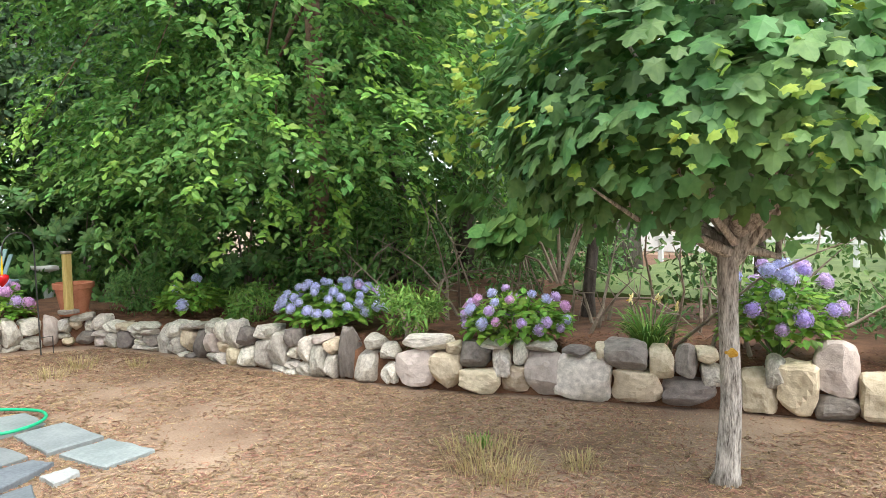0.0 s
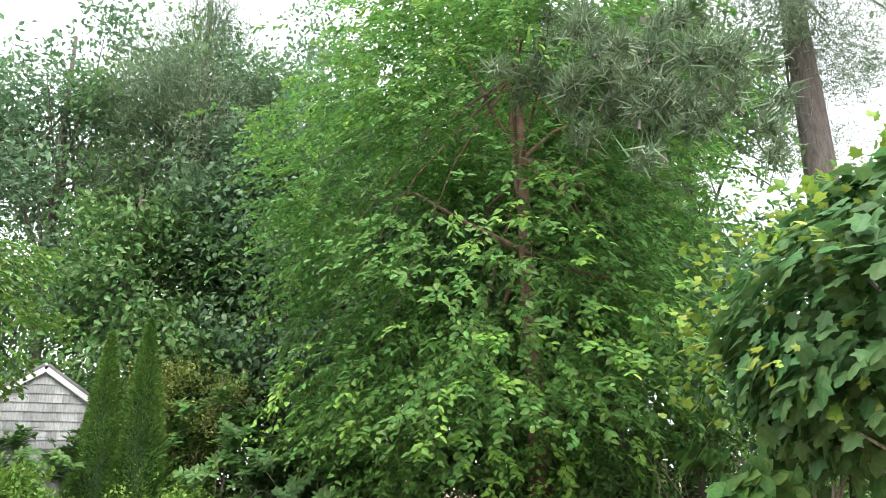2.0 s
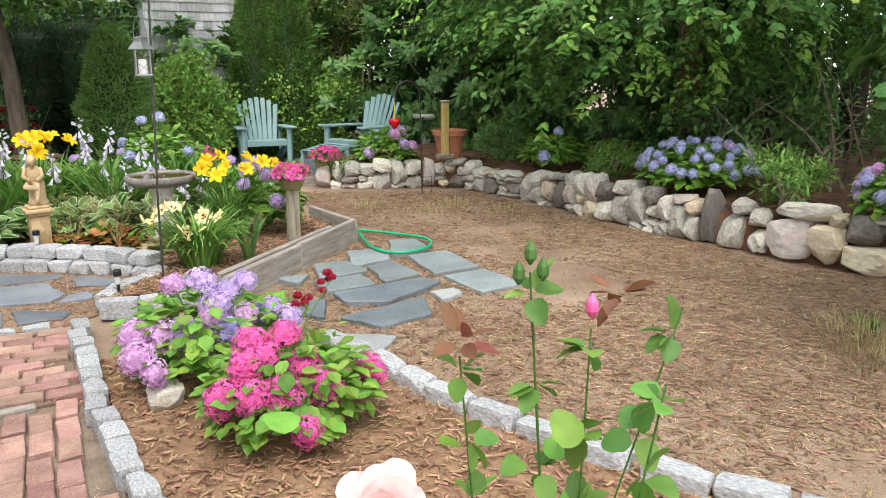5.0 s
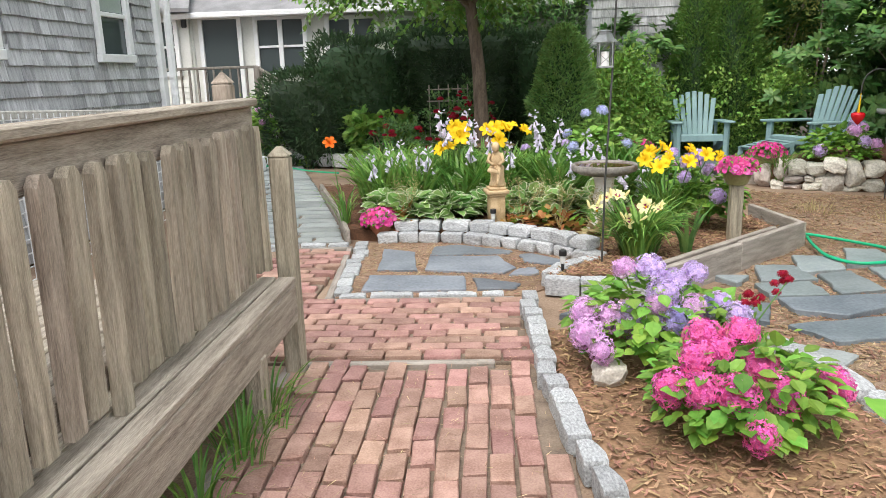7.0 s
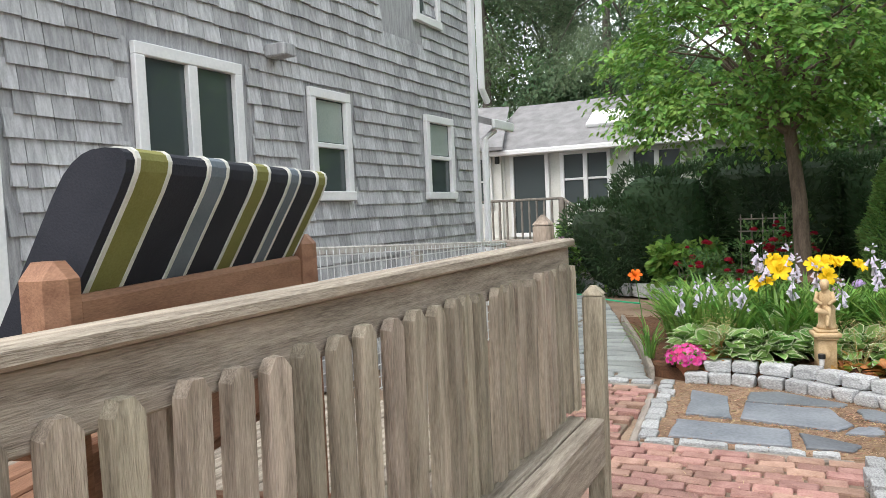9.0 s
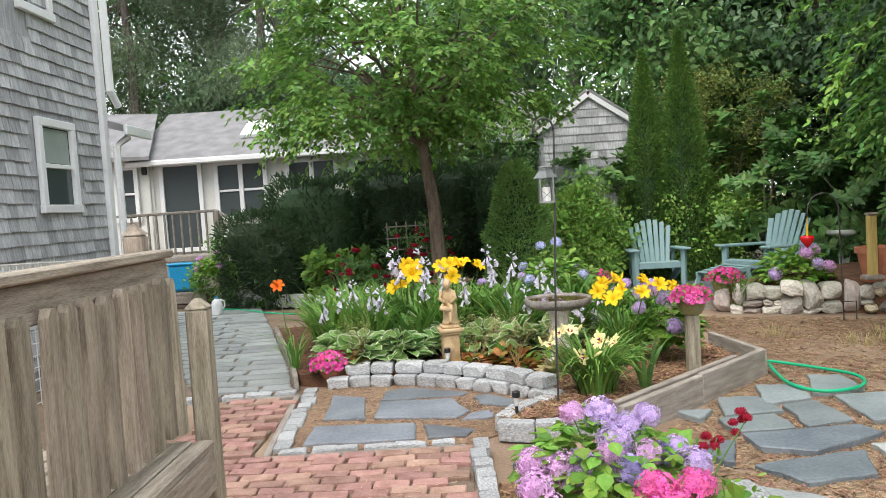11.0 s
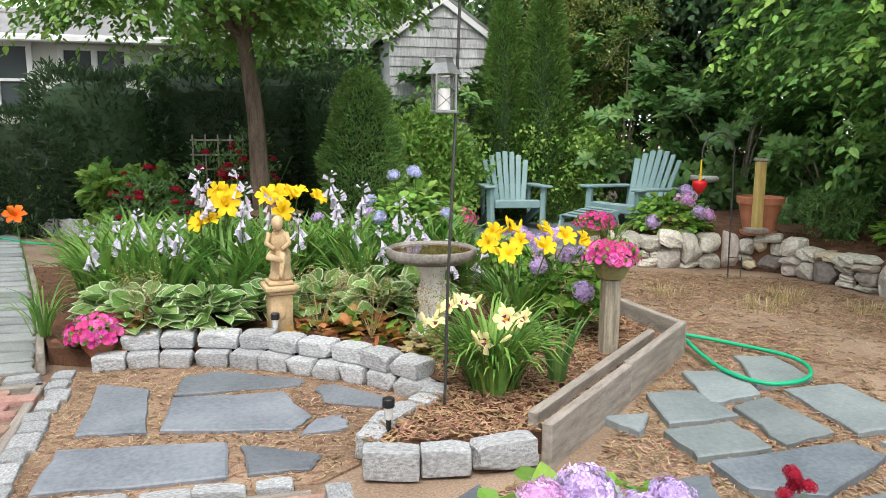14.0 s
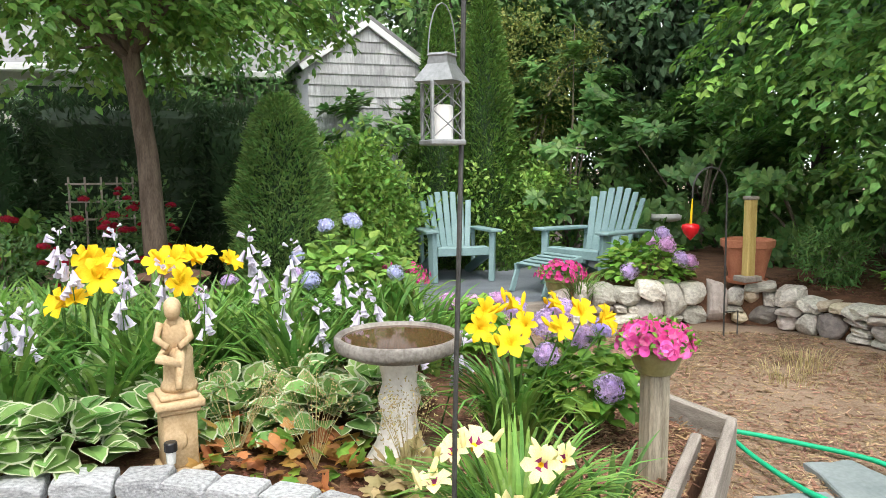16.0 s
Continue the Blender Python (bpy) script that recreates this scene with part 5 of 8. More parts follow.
# bare limbs under the birch
def dead_branches():
    r2 = np.random.default_rng(90)
    t = thing("dead_shrub", (0, 0, 0), "tangle of bare grey dead branches under the trees", "shrub")
    for k in range(46):
        y = r2.uniform(1.0, 8.5)
        x = r2.uniform(7.6, 9.3)
        p = np.array([x, y, 0.3])
        pts = [p]
        d = np.array([r2.normal() * 0.25, r2.normal() * 0.4, 1.0])
        for s in range(5):
            p = p + d * r2.uniform(0.14, 0.26)
            d = d + r2.normal(size=3) * 0.35
            pts.append(p)
        g = Geo().add(*tube(pts, [0.022, 0.018, 0.014, 0.01, 0.007, 0.003], 6, False))
        for s in (2, 3, 4):
            q = pts[s]
            e = unit(r2.normal(size=3) + np.array([0, 0, 0.5]))
            g.add(*tube([q, q + e * 0.15, q + e * 0.3 + r2.normal(size=3) * 0.04], [0.009, 0.006, 0.002], 4, False))
        part("branch", g, M["twig"], t)


dead_branches()

# ---------------------------------------------------------------- woods around
def wood_tree(x, y, h, r, lm, seed, label, kind="leaf", tr=0.18, name="woodland_tree", low=0.25, per=32, count=560, size=0.165):
    r2 = np.random.default_rng(seed)
    t = thing(name, (0, 0, 0), label, "tree", "trees of the woods")
    g = Geo()
    c = (x, y, h * (0.5 + low / 2))
    tips, d = clumps(c, (r, r, h * (0.5 - low / 2)), count, r2, 0.35)
    limbs(g, (x, y, 0), (x + r2.normal() * 0.2, y + r2.normal() * 0.2, h * 0.95), tr, tips[::max(1, len(tips) // 26)], r2, 6 if kind == "pine" else 7)
    part("trunk", g, M["bark_grey"], t, smooth=True)
    g = Geo()
    if kind == "pine":
        spray(g, tips, d, per * 3, (0.3, 0.3, 0.2), size * 1.1, (LEAF_NEEDLE[0] * np.array([2.2, 1, 1]), LEAF_NEEDLE[1]), r2, -0.1)
    else:
        spray(g, tips, d, per, (0.36, 0.36, 0.18), size, LEAF_FOLD, r2, 0.3)
    part("crown", g, lm, t)


r3 = np.random.default_rng(7)
ROW = ((11.5, 10.5, 12, 2.6), (13.5, 13.5, 14, 3.0), (9.5, 15.0, 12, 2.6), (7.0, 17.5, 13, 2.8), (4.2, 18.5, 13, 2.8), (11.0, 18.5, 15, 3.2), (1.0, 21.0, 8, 2.6), (-2.5, 22.5, 7, 2.6),
       (-6.0, 23.0, 12, 3.0), (-9.5, 22.0, 12, 3.0), (15.5, 9.0, 13, 2.8), (17.5, -2.5, 7, 2.2), (16.5, -8.0, 11, 3.0), (8.0, 21.5, 15, 3.0), (-13, 20, 12, 3.0), (2.5, 24.0, 15, 3.0), (16, 17, 15, 3.2), (8.2, 14.6, 9, 2.4), (5.6, 15.6, 8, 2.0), (10.6, 12.6, 9, 2.2), (12.6, 10.0, 10, 2.4), (11.2, 8.0, 7, 1.8))
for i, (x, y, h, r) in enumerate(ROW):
    wood_tree(x, y, h, r, M["hazy_leaf"] if i % 3 else M["wood_leaf"], 200 + i, "tall leafy woodland tree behind the garden", low=0.18 if h > 8 else 0.1)
wood_tree(14.5, 5.5, 17, 2.6, M["pine_leaf"], 240, "tall pitch pine with thick grey trunk", "pine", 0.42, "pine_tree", 0.4)
def pine_boughs():
    r2 = np.random.default_rng(245)
    t = thing("pine_tree", (0, 0, 0), "pitch pine limbs with long grey-green needle tufts", "tree", "trees of the woods")
    part("trunk", Geo().add(*tube([(12.2, 7.4, 0), (12.1, 7.3, 4), (12.0, 7.2, 8.5), (12.0, 7.2, 11)], [0.2, 0.17, 0.12, 0.05], 9)), M["bark_grey"], t, smooth=True)
    ends = np.array([(7.6, 4.2, 5.9), (7.8, 3.7, 5.75), (7.4, 4.8, 5.5), (8.2, 3.5, 5.15), (7.3, 4.2, 5.0), (7.5, 4.9, 6.3), (7.6, 6.3, 6.5), (8.0, 4.1, 5.6), (8.6, 4.6, 7.2), (8.3, 6.0, 7.4)])
    tips = []
    ends = np.array([1.2, -0.1, 1.65]) + (ends - np.array([1.2, -0.1, 1.65])) * 0.78
    for e in ends:
        a = np.array((12.0, 7.2, 8.6 + r2.uniform(-0.5, 1.2)))
        part("limb", Geo().add(*tube([a, a + (e - a) * 0.5 + np.array([0, 0, 0.3]), e], [0.07, 0.04, 0.012], 6, False)), M["bark_grey"], t)
        for k in np.linspace(0.78, 1.0, 11):
            tips.append(a + (e - a) * k + r2.normal(size=3) * np.array([0.3, 0.3, 0.16]))
    tips = np.array(tips)
    g = Geo()
    d = unit(r2.normal(size=(len(tips) * 110, 3)) + np.array([-0.2, -0.3, 0.25]))
    leaves(g, np.repeat(tips, 110, 0) + r2.normal(size=d.shape) * 0.05, d, r2.normal(size=d.shape), 0.24 * r2.uniform(0.6, 1.1, len(d)), (LEAF_NEEDLE[0] * np.array([2.4, 1, 1]), LEAF_NEEDLE[1]))
    part("needles", g, M["pine_leaf"], t)


pine_boughs()
wood_tree(13.6, 9.5, 12, 2.4, M["pine_leaf"], 241, "tall pitch pine among the woods", "pine", 0.2, "pine_tree", 0.5)
wood_tree(6.7, 16.5, 14, 2.4, M["pine_leaf"], 242, "tall pitch pine with crooked grey trunk", "pine", 0.24, "pine_tree", 0.4)
wood_tree(-4.0, 21.0, 12, 2.6, M["pine_leaf"], 243, "tall pitch pine behind the house", "pine", 0.2, "pine_tree", 0.35)
wood_tree(-7.5, 20.5, 12, 2.6, M["pine_leaf"], 244, "tall pitch pine behind the house wing", "pine", 0.2, "pine_tree", 0.35)
for i in range(16):
    x, y = 10.8 + (i % 4) * 1.7 + r3.uniform(-0.5, 0.5), 5.2 + i * 0.55
    shrub("understory_shrub", (x, y, 0.1), (1.2, 1.2, r3.uniform(0.9, 2.2) if y > 4 else 0.8), 130, 14, 0.11, LEAF_FOLD, M["wood_leaf"], "low woodland undergrowth among the trees", 260 + i, 0.2, stems=4)
for i in range(9):
    shrub("understory_shrub", (0.5 + i * 1.4, 15.2 + r3.uniform(-0.5, 0.5), 0), (1.3, 1.0, r3.uniform(2.6, 3.8)), 300, 20, 0.115, LEAF_FOLD, M["wood_leaf"], "woodland undergrowth behind the shed", 290 + i, 0.2, stems=4)
# added building shape that stands in for bright white gaps beyond the woods
nb = thing("neighbour_building", (0, 0, 0), "long white building shape added as a backdrop beyond the trees", "building")
g = Geo().add(*cbox(4.0, 22.0, 3.0, 0.02, (26.0, 2.0, 1.5)))
part("wall", g, M["white"], nb)
g = Geo().add([(23.7, -9.3, 2.95), (23.7, 13.3, 2.95), (26, 13.3, 4.2), (26, -9.3, 4.2), (28.3, 13.3, 2.95), (28.3, -9.3, 2.95)], [(0, 3, 2, 1), (3, 5, 4, 2), (0, 5, 3), (1, 2, 4)])
part("roof", g, M["roof"], nb)

# ---------------------------------------------------------------- flower materials
def petal_mat(name, a, b, spread=0.18):
    return mat(name, a, b, 14, 60, 0.6, 0, "island", spread, thin=0.3, spec=0.2)


M["lilac"] = petal_mat("lilac_petal", (0.52, 0.37, 0.7), (0.76, 0.61, 0.87), 0.3)
M["blue"] = petal_mat("blue_petal", (0.46, 0.48, 0.8), (0.7, 0.71, 0.93), 0.3)
M["violet"] = petal_mat("violet_petal", (0.44, 0.35, 0.74), (0.64, 0.54, 0.88), 0.3)
M["mauve"] = petal_mat("mauve_petal", (0.64, 0.33, 0.65), (0.82, 0.55, 0.8), 0.3)
M["pink"] = petal_mat("pink_petal", (0.7, 0.07, 0.34), (0.88, 0.24, 0.54), 0.3)
M["magenta"] = petal_mat("magenta_petal", (0.62, 0.04, 0.24), (0.80, 0.12, 0.40))
M["red"] = petal_mat("dark_red_petal", (0.3, 0.008, 0.03), (0.5, 0.025, 0.06))
M["yellow"] = petal_mat("yellow_petal", (0.86, 0.54, 0.01), (0.95, 0.7, 0.03), 0.1)
M["cream"] = petal_mat("cream_petal", (0.86, 0.75, 0.32), (0.9, 0.84, 0.52), 0.08)
M["orange"] = petal_mat("orange_petal", (0.75, 0.13, 0.01), (0.85, 0.22, 0.02))
M["bell"] = petal_mat("pale_lilac_bell", (0.62, 0.56, 0.74), (0.82, 0.79, 0.88), 0.1)
M["rosy"] = petal_mat("pale_pink_petal", (0.86, 0.6, 0.59), (0.92, 0.76, 0.74), 0.06)
M["purple"] = petal_mat("purple_eye", (0.22, 0.02, 0.10), (0.32, 0.05, 0.16), 0.1)
M["stem"] = leaf_mat("flower_stem", (0.10, 0.2, 0.05), (0.16, 0.28, 0.08))
M["hosta"] = leaf_mat("hosta_leaf", (0.18, 0.34, 0.09), (0.3, 0.48, 0.15), 0.25)
M["margin"] = leaf_mat("hosta_margin", (0.56, 0.62, 0.40), (0.72, 0.76, 0.56), 0.12)
M["russet"] = leaf_mat("russet_leaf", (0.36, 0.16, 0.05), (0.52, 0.28, 0.09), 0.4)
M["bronze"] = leaf_mat("bronze_young_leaf", (0.2, 0.075, 0.045), (0.32, 0.14, 0.08), 0.3)
M["straw_blade"] = leaf_mat("dry_grass_blade", (0.38, 0.31, 0.14), (0.55, 0.46, 0.24), 0.25)

FLORET = (np.array([(0, 0, 0), (0.3, 0.5, 0.12), (0, 1.0, 0.05), (-0.3, 0.5, 0.12), (0.5, 0.3, 0.12), (1.0, 0, 0.05), (0.5, -0.3, 0.12), (0.3, -0.5, 0.12), (0, -1.0, 0.05), (-0.3, -0.5, 0.12),
                    (-0.5, -0.3, 0.12), (-1.0, 0, 0.05), (-0.5, 0.3, 0.12)]), [(0, 1, 2, 3), (0, 6, 5, 4), (0, 9, 8, 7), (0, 12, 11, 10)])
HEADS = {}


def head_mesh(kind, v):
    """A hydrangea mophead of unit radius: many four-petalled florets over a ball."""
    if (kind, v) not in HEADS:
        r2 = np.random.default_rng(500 + v)
        n = 150
        i = np.arange(n) + 0.5
        ph = np.arccos(1 - 1.75 * i / n)
        th = math.pi * (1 + 5 ** 0.5) * i
        d = np.stack([np.cos(th) * np.sin(ph), np.sin(th) * np.sin(ph), np.cos(ph)], 1)
        d = unit(d + r2.normal(size=d.shape) * 0.07)
        g = Geo()
        leaves(g, d * r2.uniform(0.74, 1.0, (n, 1)) * np.array([1, 1, 0.82]), np.cross(d, r2.normal(size=d.shape)), d + r2.normal(size=d.shape) * 0.35, 0.2 * r2.uniform(0.8, 1.15, n), FLORET)
        g.add(*lathe([(0.02, -0.4), (0.45, -0.3), (0.62, 0.02), (0.52, 0.34), (0.28, 0.5), (0.02, 0.54)], 10))
        me = g.mesh("flower_head")
        me.materials.append(M[kind])
        HEADS[(kind, v)] = me
    return HEADS[(kind, v)]


def hydrangea(at, r, h, heads, kinds, label, seed, leaf=0.13, lm="green", head_r=0.075, spots=None):
    r2 = np.random.default_rng(seed)
    t = thing("hydrangea", (0, 0, 0), label, "hydrangea", "hydrangeas in bloom")
    at = np.array(at, float)
    n = int(620 * max(r, 0.25) / 0.45)
    d = unit(r2.normal(size=(n * 2, 3)) * np.array([1, 1, 0.8]))
    d = d[d[:, 2] > -0.35][:n]
    p = at + np.array([0, 0, h * 0.42]) + d * np.array([r, r, h * 0.5]) * r2.uniform(0.55, 1.0, (len(d), 1))
    p[:, 2] = np.maximum(p[:, 2], at[2] + 0.03)
    g = Geo()
    leaves(g, p, d * np.array([1, 1, 0.3]) + r2.normal(size=d.shape) * 0.35 - np.array([0, 0, 0.2]), d * 0.5 + np.array([0, 0, 0.9]), leaf * 0.74 * r2.uniform(0.65, 1.15, len(d)), LEAF_BROAD)
    part("foliage", g, M[lm], t)
    if spots is None:
        spots = []
        tries = 0
        while len(spots) < heads and tries < 3000:
            tries += 1
            q = unit(r2.normal(size=3) * np.array([1, 1, 0.75]))
            if q[2] < -0.12:
                continue
            s = at + np.array([0, 0, h * 0.48]) + q * np.array([r * 0.98, r * 0.98, h * 0.56])
            if all(np.linalg.norm(s - w) > head_r * 1.75 for w in spots):
                spots.append(s)
    for k, s in enumerate(spots):
        s = np.array(s)
        kind = kinds[int(r2.integers(len(kinds)))]
        ob = part("flower_head", head_mesh(kind, k % 3), None, t)
        q = s - at - np.array([0, 0, h * 0.2])
        sc = head_r * r2.uniform(0.78, 1.15)
        ob.matrix_world = Matrix.Translation(s) @ Vector(q).to_track_quat("Z", "Y").to_matrix().to_4x4() @ Matrix.Diagonal((sc, sc, sc, 1))
        g = Geo().add(*tube([at + (s - at) * 0.1, at + (s - at) * 0.6 + np.array([0, 0, 0.03]), s], [0.006, 0.005, 0.004], 5, False))
        part("stem", g, M["stem"], t)
    return t


def ribbons(geo, base, way, length, width, arch, rng, segs=6):
    """Arching strap leaves."""
    for b, w, ln in zip(base, way, length):
        w = np.array([w[0], w[1]]) / max(1e-6, math.hypot(w[0], w[1]))
        v, f = [], []
        side = np.array([-w[1], w[0], 0])
        curl = arch * rng.uniform(0.5, 1.25)
        a, p = radians(90 - rng.uniform(4, 22)), np.array(b, float)
        for s in range(segs + 1):
            k = s / segs
            ww = width * (0.75 + 0.5 * k) * (1 - k ** 3) + 0.001
            lift = np.array([0, 0, 0.25 * ww])
            v += [p - side * ww / 2 + lift, p.copy(), p + side * ww / 2 + lift]
            step = ln / segs
            p = p + step * np.array([w[0] * math.cos(a), w[1] * math.cos(a), math.sin(a)])
            a -= curl * (0.25 + 1.5 * k) / segs * 1.3
        for s in range(segs):
            o = s * 3
            f += [(o, o + 1, o + 4, o + 3), (o + 1, o + 2, o + 5, o + 4)]
        geo.add(v, f)


def strap_clump(geo, at, n, r, length, width, arch, rng):
    a = rng.uniform(0, 2 * math.pi, n)
    w = np.stack([np.cos(a), np.sin(a)], 1)
    base = np.stack([at[0] + np.cos(a) * r * rng.uniform(0, 1, n), at[1] + np.sin(a) * r * rng.uniform(0, 1, n), np.full(n, at[2])], 1)
    ribbons(geo, base, w, length * rng.uniform(0.6, 1.1, n), width, arch, rng)


def bloom_mesh(kind, eye=None):
    """A six-petalled lily bloom of unit radius, opening along z."""
    g = Geo()
    mids = []
    for k in range(6):
        a = k * math.pi / 3
        c, s = math.cos(a), math.sin(a)
        wide = 0.41 if k % 2 else 0.31
        v = []
        for q, (r, z) in enumerate(((0.0, -0.5), (0.13, -0.05), (0.3, 0.18), (0.78, 0.34), (1.02, 0.2))):
            w = wide * (0.0, 0.4, 0.8, 1.0, 0.12)[q] * 0.85
            zz = 0.05 if q in (2, 3) else 0
            v += [(r * c - w * s, r * s + w * c, z + zz), (r * c, r * s, z - zz), (r * c + w * s, r * s - w * c, z + zz)]
        f = []
        for q in range(4):
            o = q * 3
            f += [(o, o + 3, o + 4, o + 1), (o + 1, o + 4, o + 5, o + 2)]
            mids += [q, q]
        g.add(v, f)
    me = g.mesh("bloom", True)
    bm = bmesh.new()
    bm.from_mesh(me)
    bm.verts.ensure_lookup_table()
    bmesh.ops.remove_doubles(bm, verts=bm.verts, dist=0.0005)
    bm.to_mesh(me)
    bm.free()
    mids = [mids[i] for i in range(len(me.polygons))]
    me.materials.append(M[kind])
    if eye:
        me.materials.append(M[eye])
        me.materials.append(M["yellow"])
        me.polygons.foreach_set("material_index", [2 if q == 0 else (1 if q == 1 and k % 16 < 8 else 0) for k, q in enumerate(mids)])
    return me


BLOOM = {"yellow": bloom_mesh("yellow"), "cream": bloom_mesh("cream", "purple"), "orange": bloom_mesh("orange")}


def daylily(at, r, label, kind, blooms, seed, n=120, length=0.6, width=0.022, size=0.075, lm="strap", category="daylily"):
    r2 = np.random.default_rng(seed)
    t = thing("daylily", (0, 0, 0), label, category, "daylilies in bloom")
    g = Geo()
    strap_clump(g, at, n, r, length, width, 2.0, r2)
    part("leaves", g, M[lm], t)
    for k, s in enumerate(blooms):
        s = np.array(s, float)
        b = np.array([at[0] + (s[0] - at[0]) * 0.25, at[1] + (s[1] - at[1]) * 0.25, at[2]])
        g = Geo().add(*tube([b, (b + s) / 2 + np.array([0, 0, 0.06]), s - np.array([0, 0, size * 0.45])], [0.006, 0.005, 0.004], 5, False))
        part("scape", g, M["stem"], t)
        ob = part("bloom", BLOOM[kind], None, t)
        q = Vector((r2.normal() * 0.5 + (s[0] - at[0]), -0.75 + r2.normal() * 0.35, 0.55 + r2.normal() * 0.25))
        sc = size * r2.uniform(0.85, 1.2)
        ob.matrix_world = Matrix.Translation(s) @ q.to_track_quat("Z", "Y").to_matrix().to_4x4() @ Matrix.Diagonal((sc, sc, sc, 1))
        for e in range(2):
            g = Geo().add(*lathe([(0.003, 0), (0.011, 0.03), (0.009, 0.06), (0.001, 0.075)], 6))
            bud = part("bud", g, M[kind], t)
            bud.matrix_world = Matrix.Translation(s + r2.normal(size=3) * np.array([0.03, 0.03, 0.012])) @ Vector((r2.normal(), r2.normal(), 1.2)).to_track_quat("Z", "Y").to_matrix().to_4x4()
    return t


HOSTA_IN = (np.array([(0, 0, 0), (0.24, 0.22, 0.07), (0.31, 0.48, 0.09), (0.17, 0.76, 0.03), (0, 0.9, -0.08), (-0.17, 0.76, 0.03), (-0.31, 0.48, 0.09), (-0.24, 0.22, 0.07), (0, 0.45, 0.0)]),
            [(0, 1, 8), (1, 2, 8), (2, 3, 8), (3, 4, 8), (4, 5, 8), (5, 6, 8), (6, 7, 8), (7, 0, 8)])
_o = np.array([(0, -0.01, 0), (0.31, 0.19, 0.08), (0.39, 0.48, 0.1), (0.22, 0.82, 0.03), (0, 1.02, -0.1), (-0.22, 0.82, 0.03), (-0.39, 0.48, 0.1), (-0.31, 0.19, 0.08)])
HOSTA_OUT = (np.concatenate([HOSTA_IN[0][:8], _o]), [(i, 8 + i, 8 + (i + 1) % 8, (i + 1) % 8) for i in range(8)])


def hosta(at, r, label, seed, n=88, size=0.158):
    r2 = np.random.default_rng(seed)
    t = thing("hosta", (0, 0, 0), label, "hosta", "variegated hostas")
    a = r2.uniform(0, 2 * math.pi, n)
    k = r2.uniform(0.05, 1, n) ** 0.8
    p = np.stack([at[0] + np.cos(a) * r * k * 0.75, at[1] + np.sin(a) * r * k * 0.75, at[2] + 0.05 + 0.15 * (1 - k) + r2.uniform(0, 0.08, n)], 1)
    way = np.stack([np.cos(a), np.sin(a), 0.75 - 0.75 * k], 1) + r2.normal(size=(n, 3)) * np.array([0.45, 0.45, 0.15])
    up = np.stack([np.cos(a) * 0.55, np.sin(a) * 0.55, np.ones(n) * 0.8], 1) + r2.normal(size=(n, 3)) * 0.15
    s = size * r2.uniform(0.7, 1.15, n)
    g = Geo()
    leaves(g, p, way, up, s * 1.1, HOSTA_IN)
    part("leaves", g, M["hosta"], t)
    g = Geo()
    leaves(g, p, way, up, s * 1.05, HOSTA_OUT)
    part("leaf_edging", g, M["margin"], t, "creamy white leaf margins")
    return t


BELL = Geo().add(*tube([(0, 0, 0), (0, 0, 0.5), (0, 0, 1.0), (0, 0, 1.2)], [0.12, 0.21, 0.3, 0.45], 6, False)).mesh("bell")
BELL.materials.append(M["bell"])


def bell_stalks(name, base_y, spots, label, seed):
    """Upright stalks hung with pale bells."""
    r2 = np.random.default_rng(seed)
    t = thing(name, (0, 0, 0), label, "hosta")
    for x, y, z in spots:
        b = np.array([x + r2.normal() * 0.08, y + 0.1 * r2.normal(), 0.12])
        s = np.array([x, y - 0.12, z + 0.05])
        g = Geo().add(*tube([b, (b + s) / 2, s, s + np.array([0.01, 0, 0.09])], [0.005, 0.004, 0.003, 0.002], 5, False))
        stalk = part("stalk", g, M["stem"], t)
        for k in range(13):
            h = s[2] + 0.1 - 0.2 * k / 11
            a = r2.uniform(0, 2 * math.pi)
            size = 0.02 + 0.032 * min(1, k / 6)
            down = Vector((math.cos(a) * 0.5, math.sin(a) * 0.5, -1 if k > 4 else 0.2))
            ob = part("bell", BELL, None, stalk)
            ob.matrix_world = Matrix.Translation((s[0] + 0.018 * math.cos(a), s[1] + 0.018 * math.sin(a), h)) @ down.to_track_quat("Z", "Y").to_matrix().to_4x4() @ Matrix.Diagonal((size, size, size, 1))


# ---------------------------------------------------------------- flower bed
BX = 0.1
hosta((0.22, 7.12, BX), 0.33, "white-edged green hosta behind the granite wall", 601)
hosta((0.58, 7.12, BX), 0.3, "white-edged green hosta beside the statue", 602)
hosta((0.0, 7.3, BX), 0.3, "white-edged green hosta near the slate walk", 603)
hosta((1.35, 7.35, BX), 0.34, "white-edged green hosta behind the statue", 604)
hosta((1.72, 7.05, BX), 0.32, "white-edged green hosta beside the birdbath", 605)
hosta((0.75, 7.55, BX), 0.36, "white-edged green hosta among the lilies", 606, 70, 0.21)
hosta((1.0, 7.3, BX), 0.34, "white-edged green hosta just behind the statue", 608)
hosta((1.62, 7.4, BX), 0.34, "white-edged green hosta among the strap leaves", 609)
hosta((2.05, 7.35, BX), 0.3, "white-edged green hosta behind the birdbath", 607)


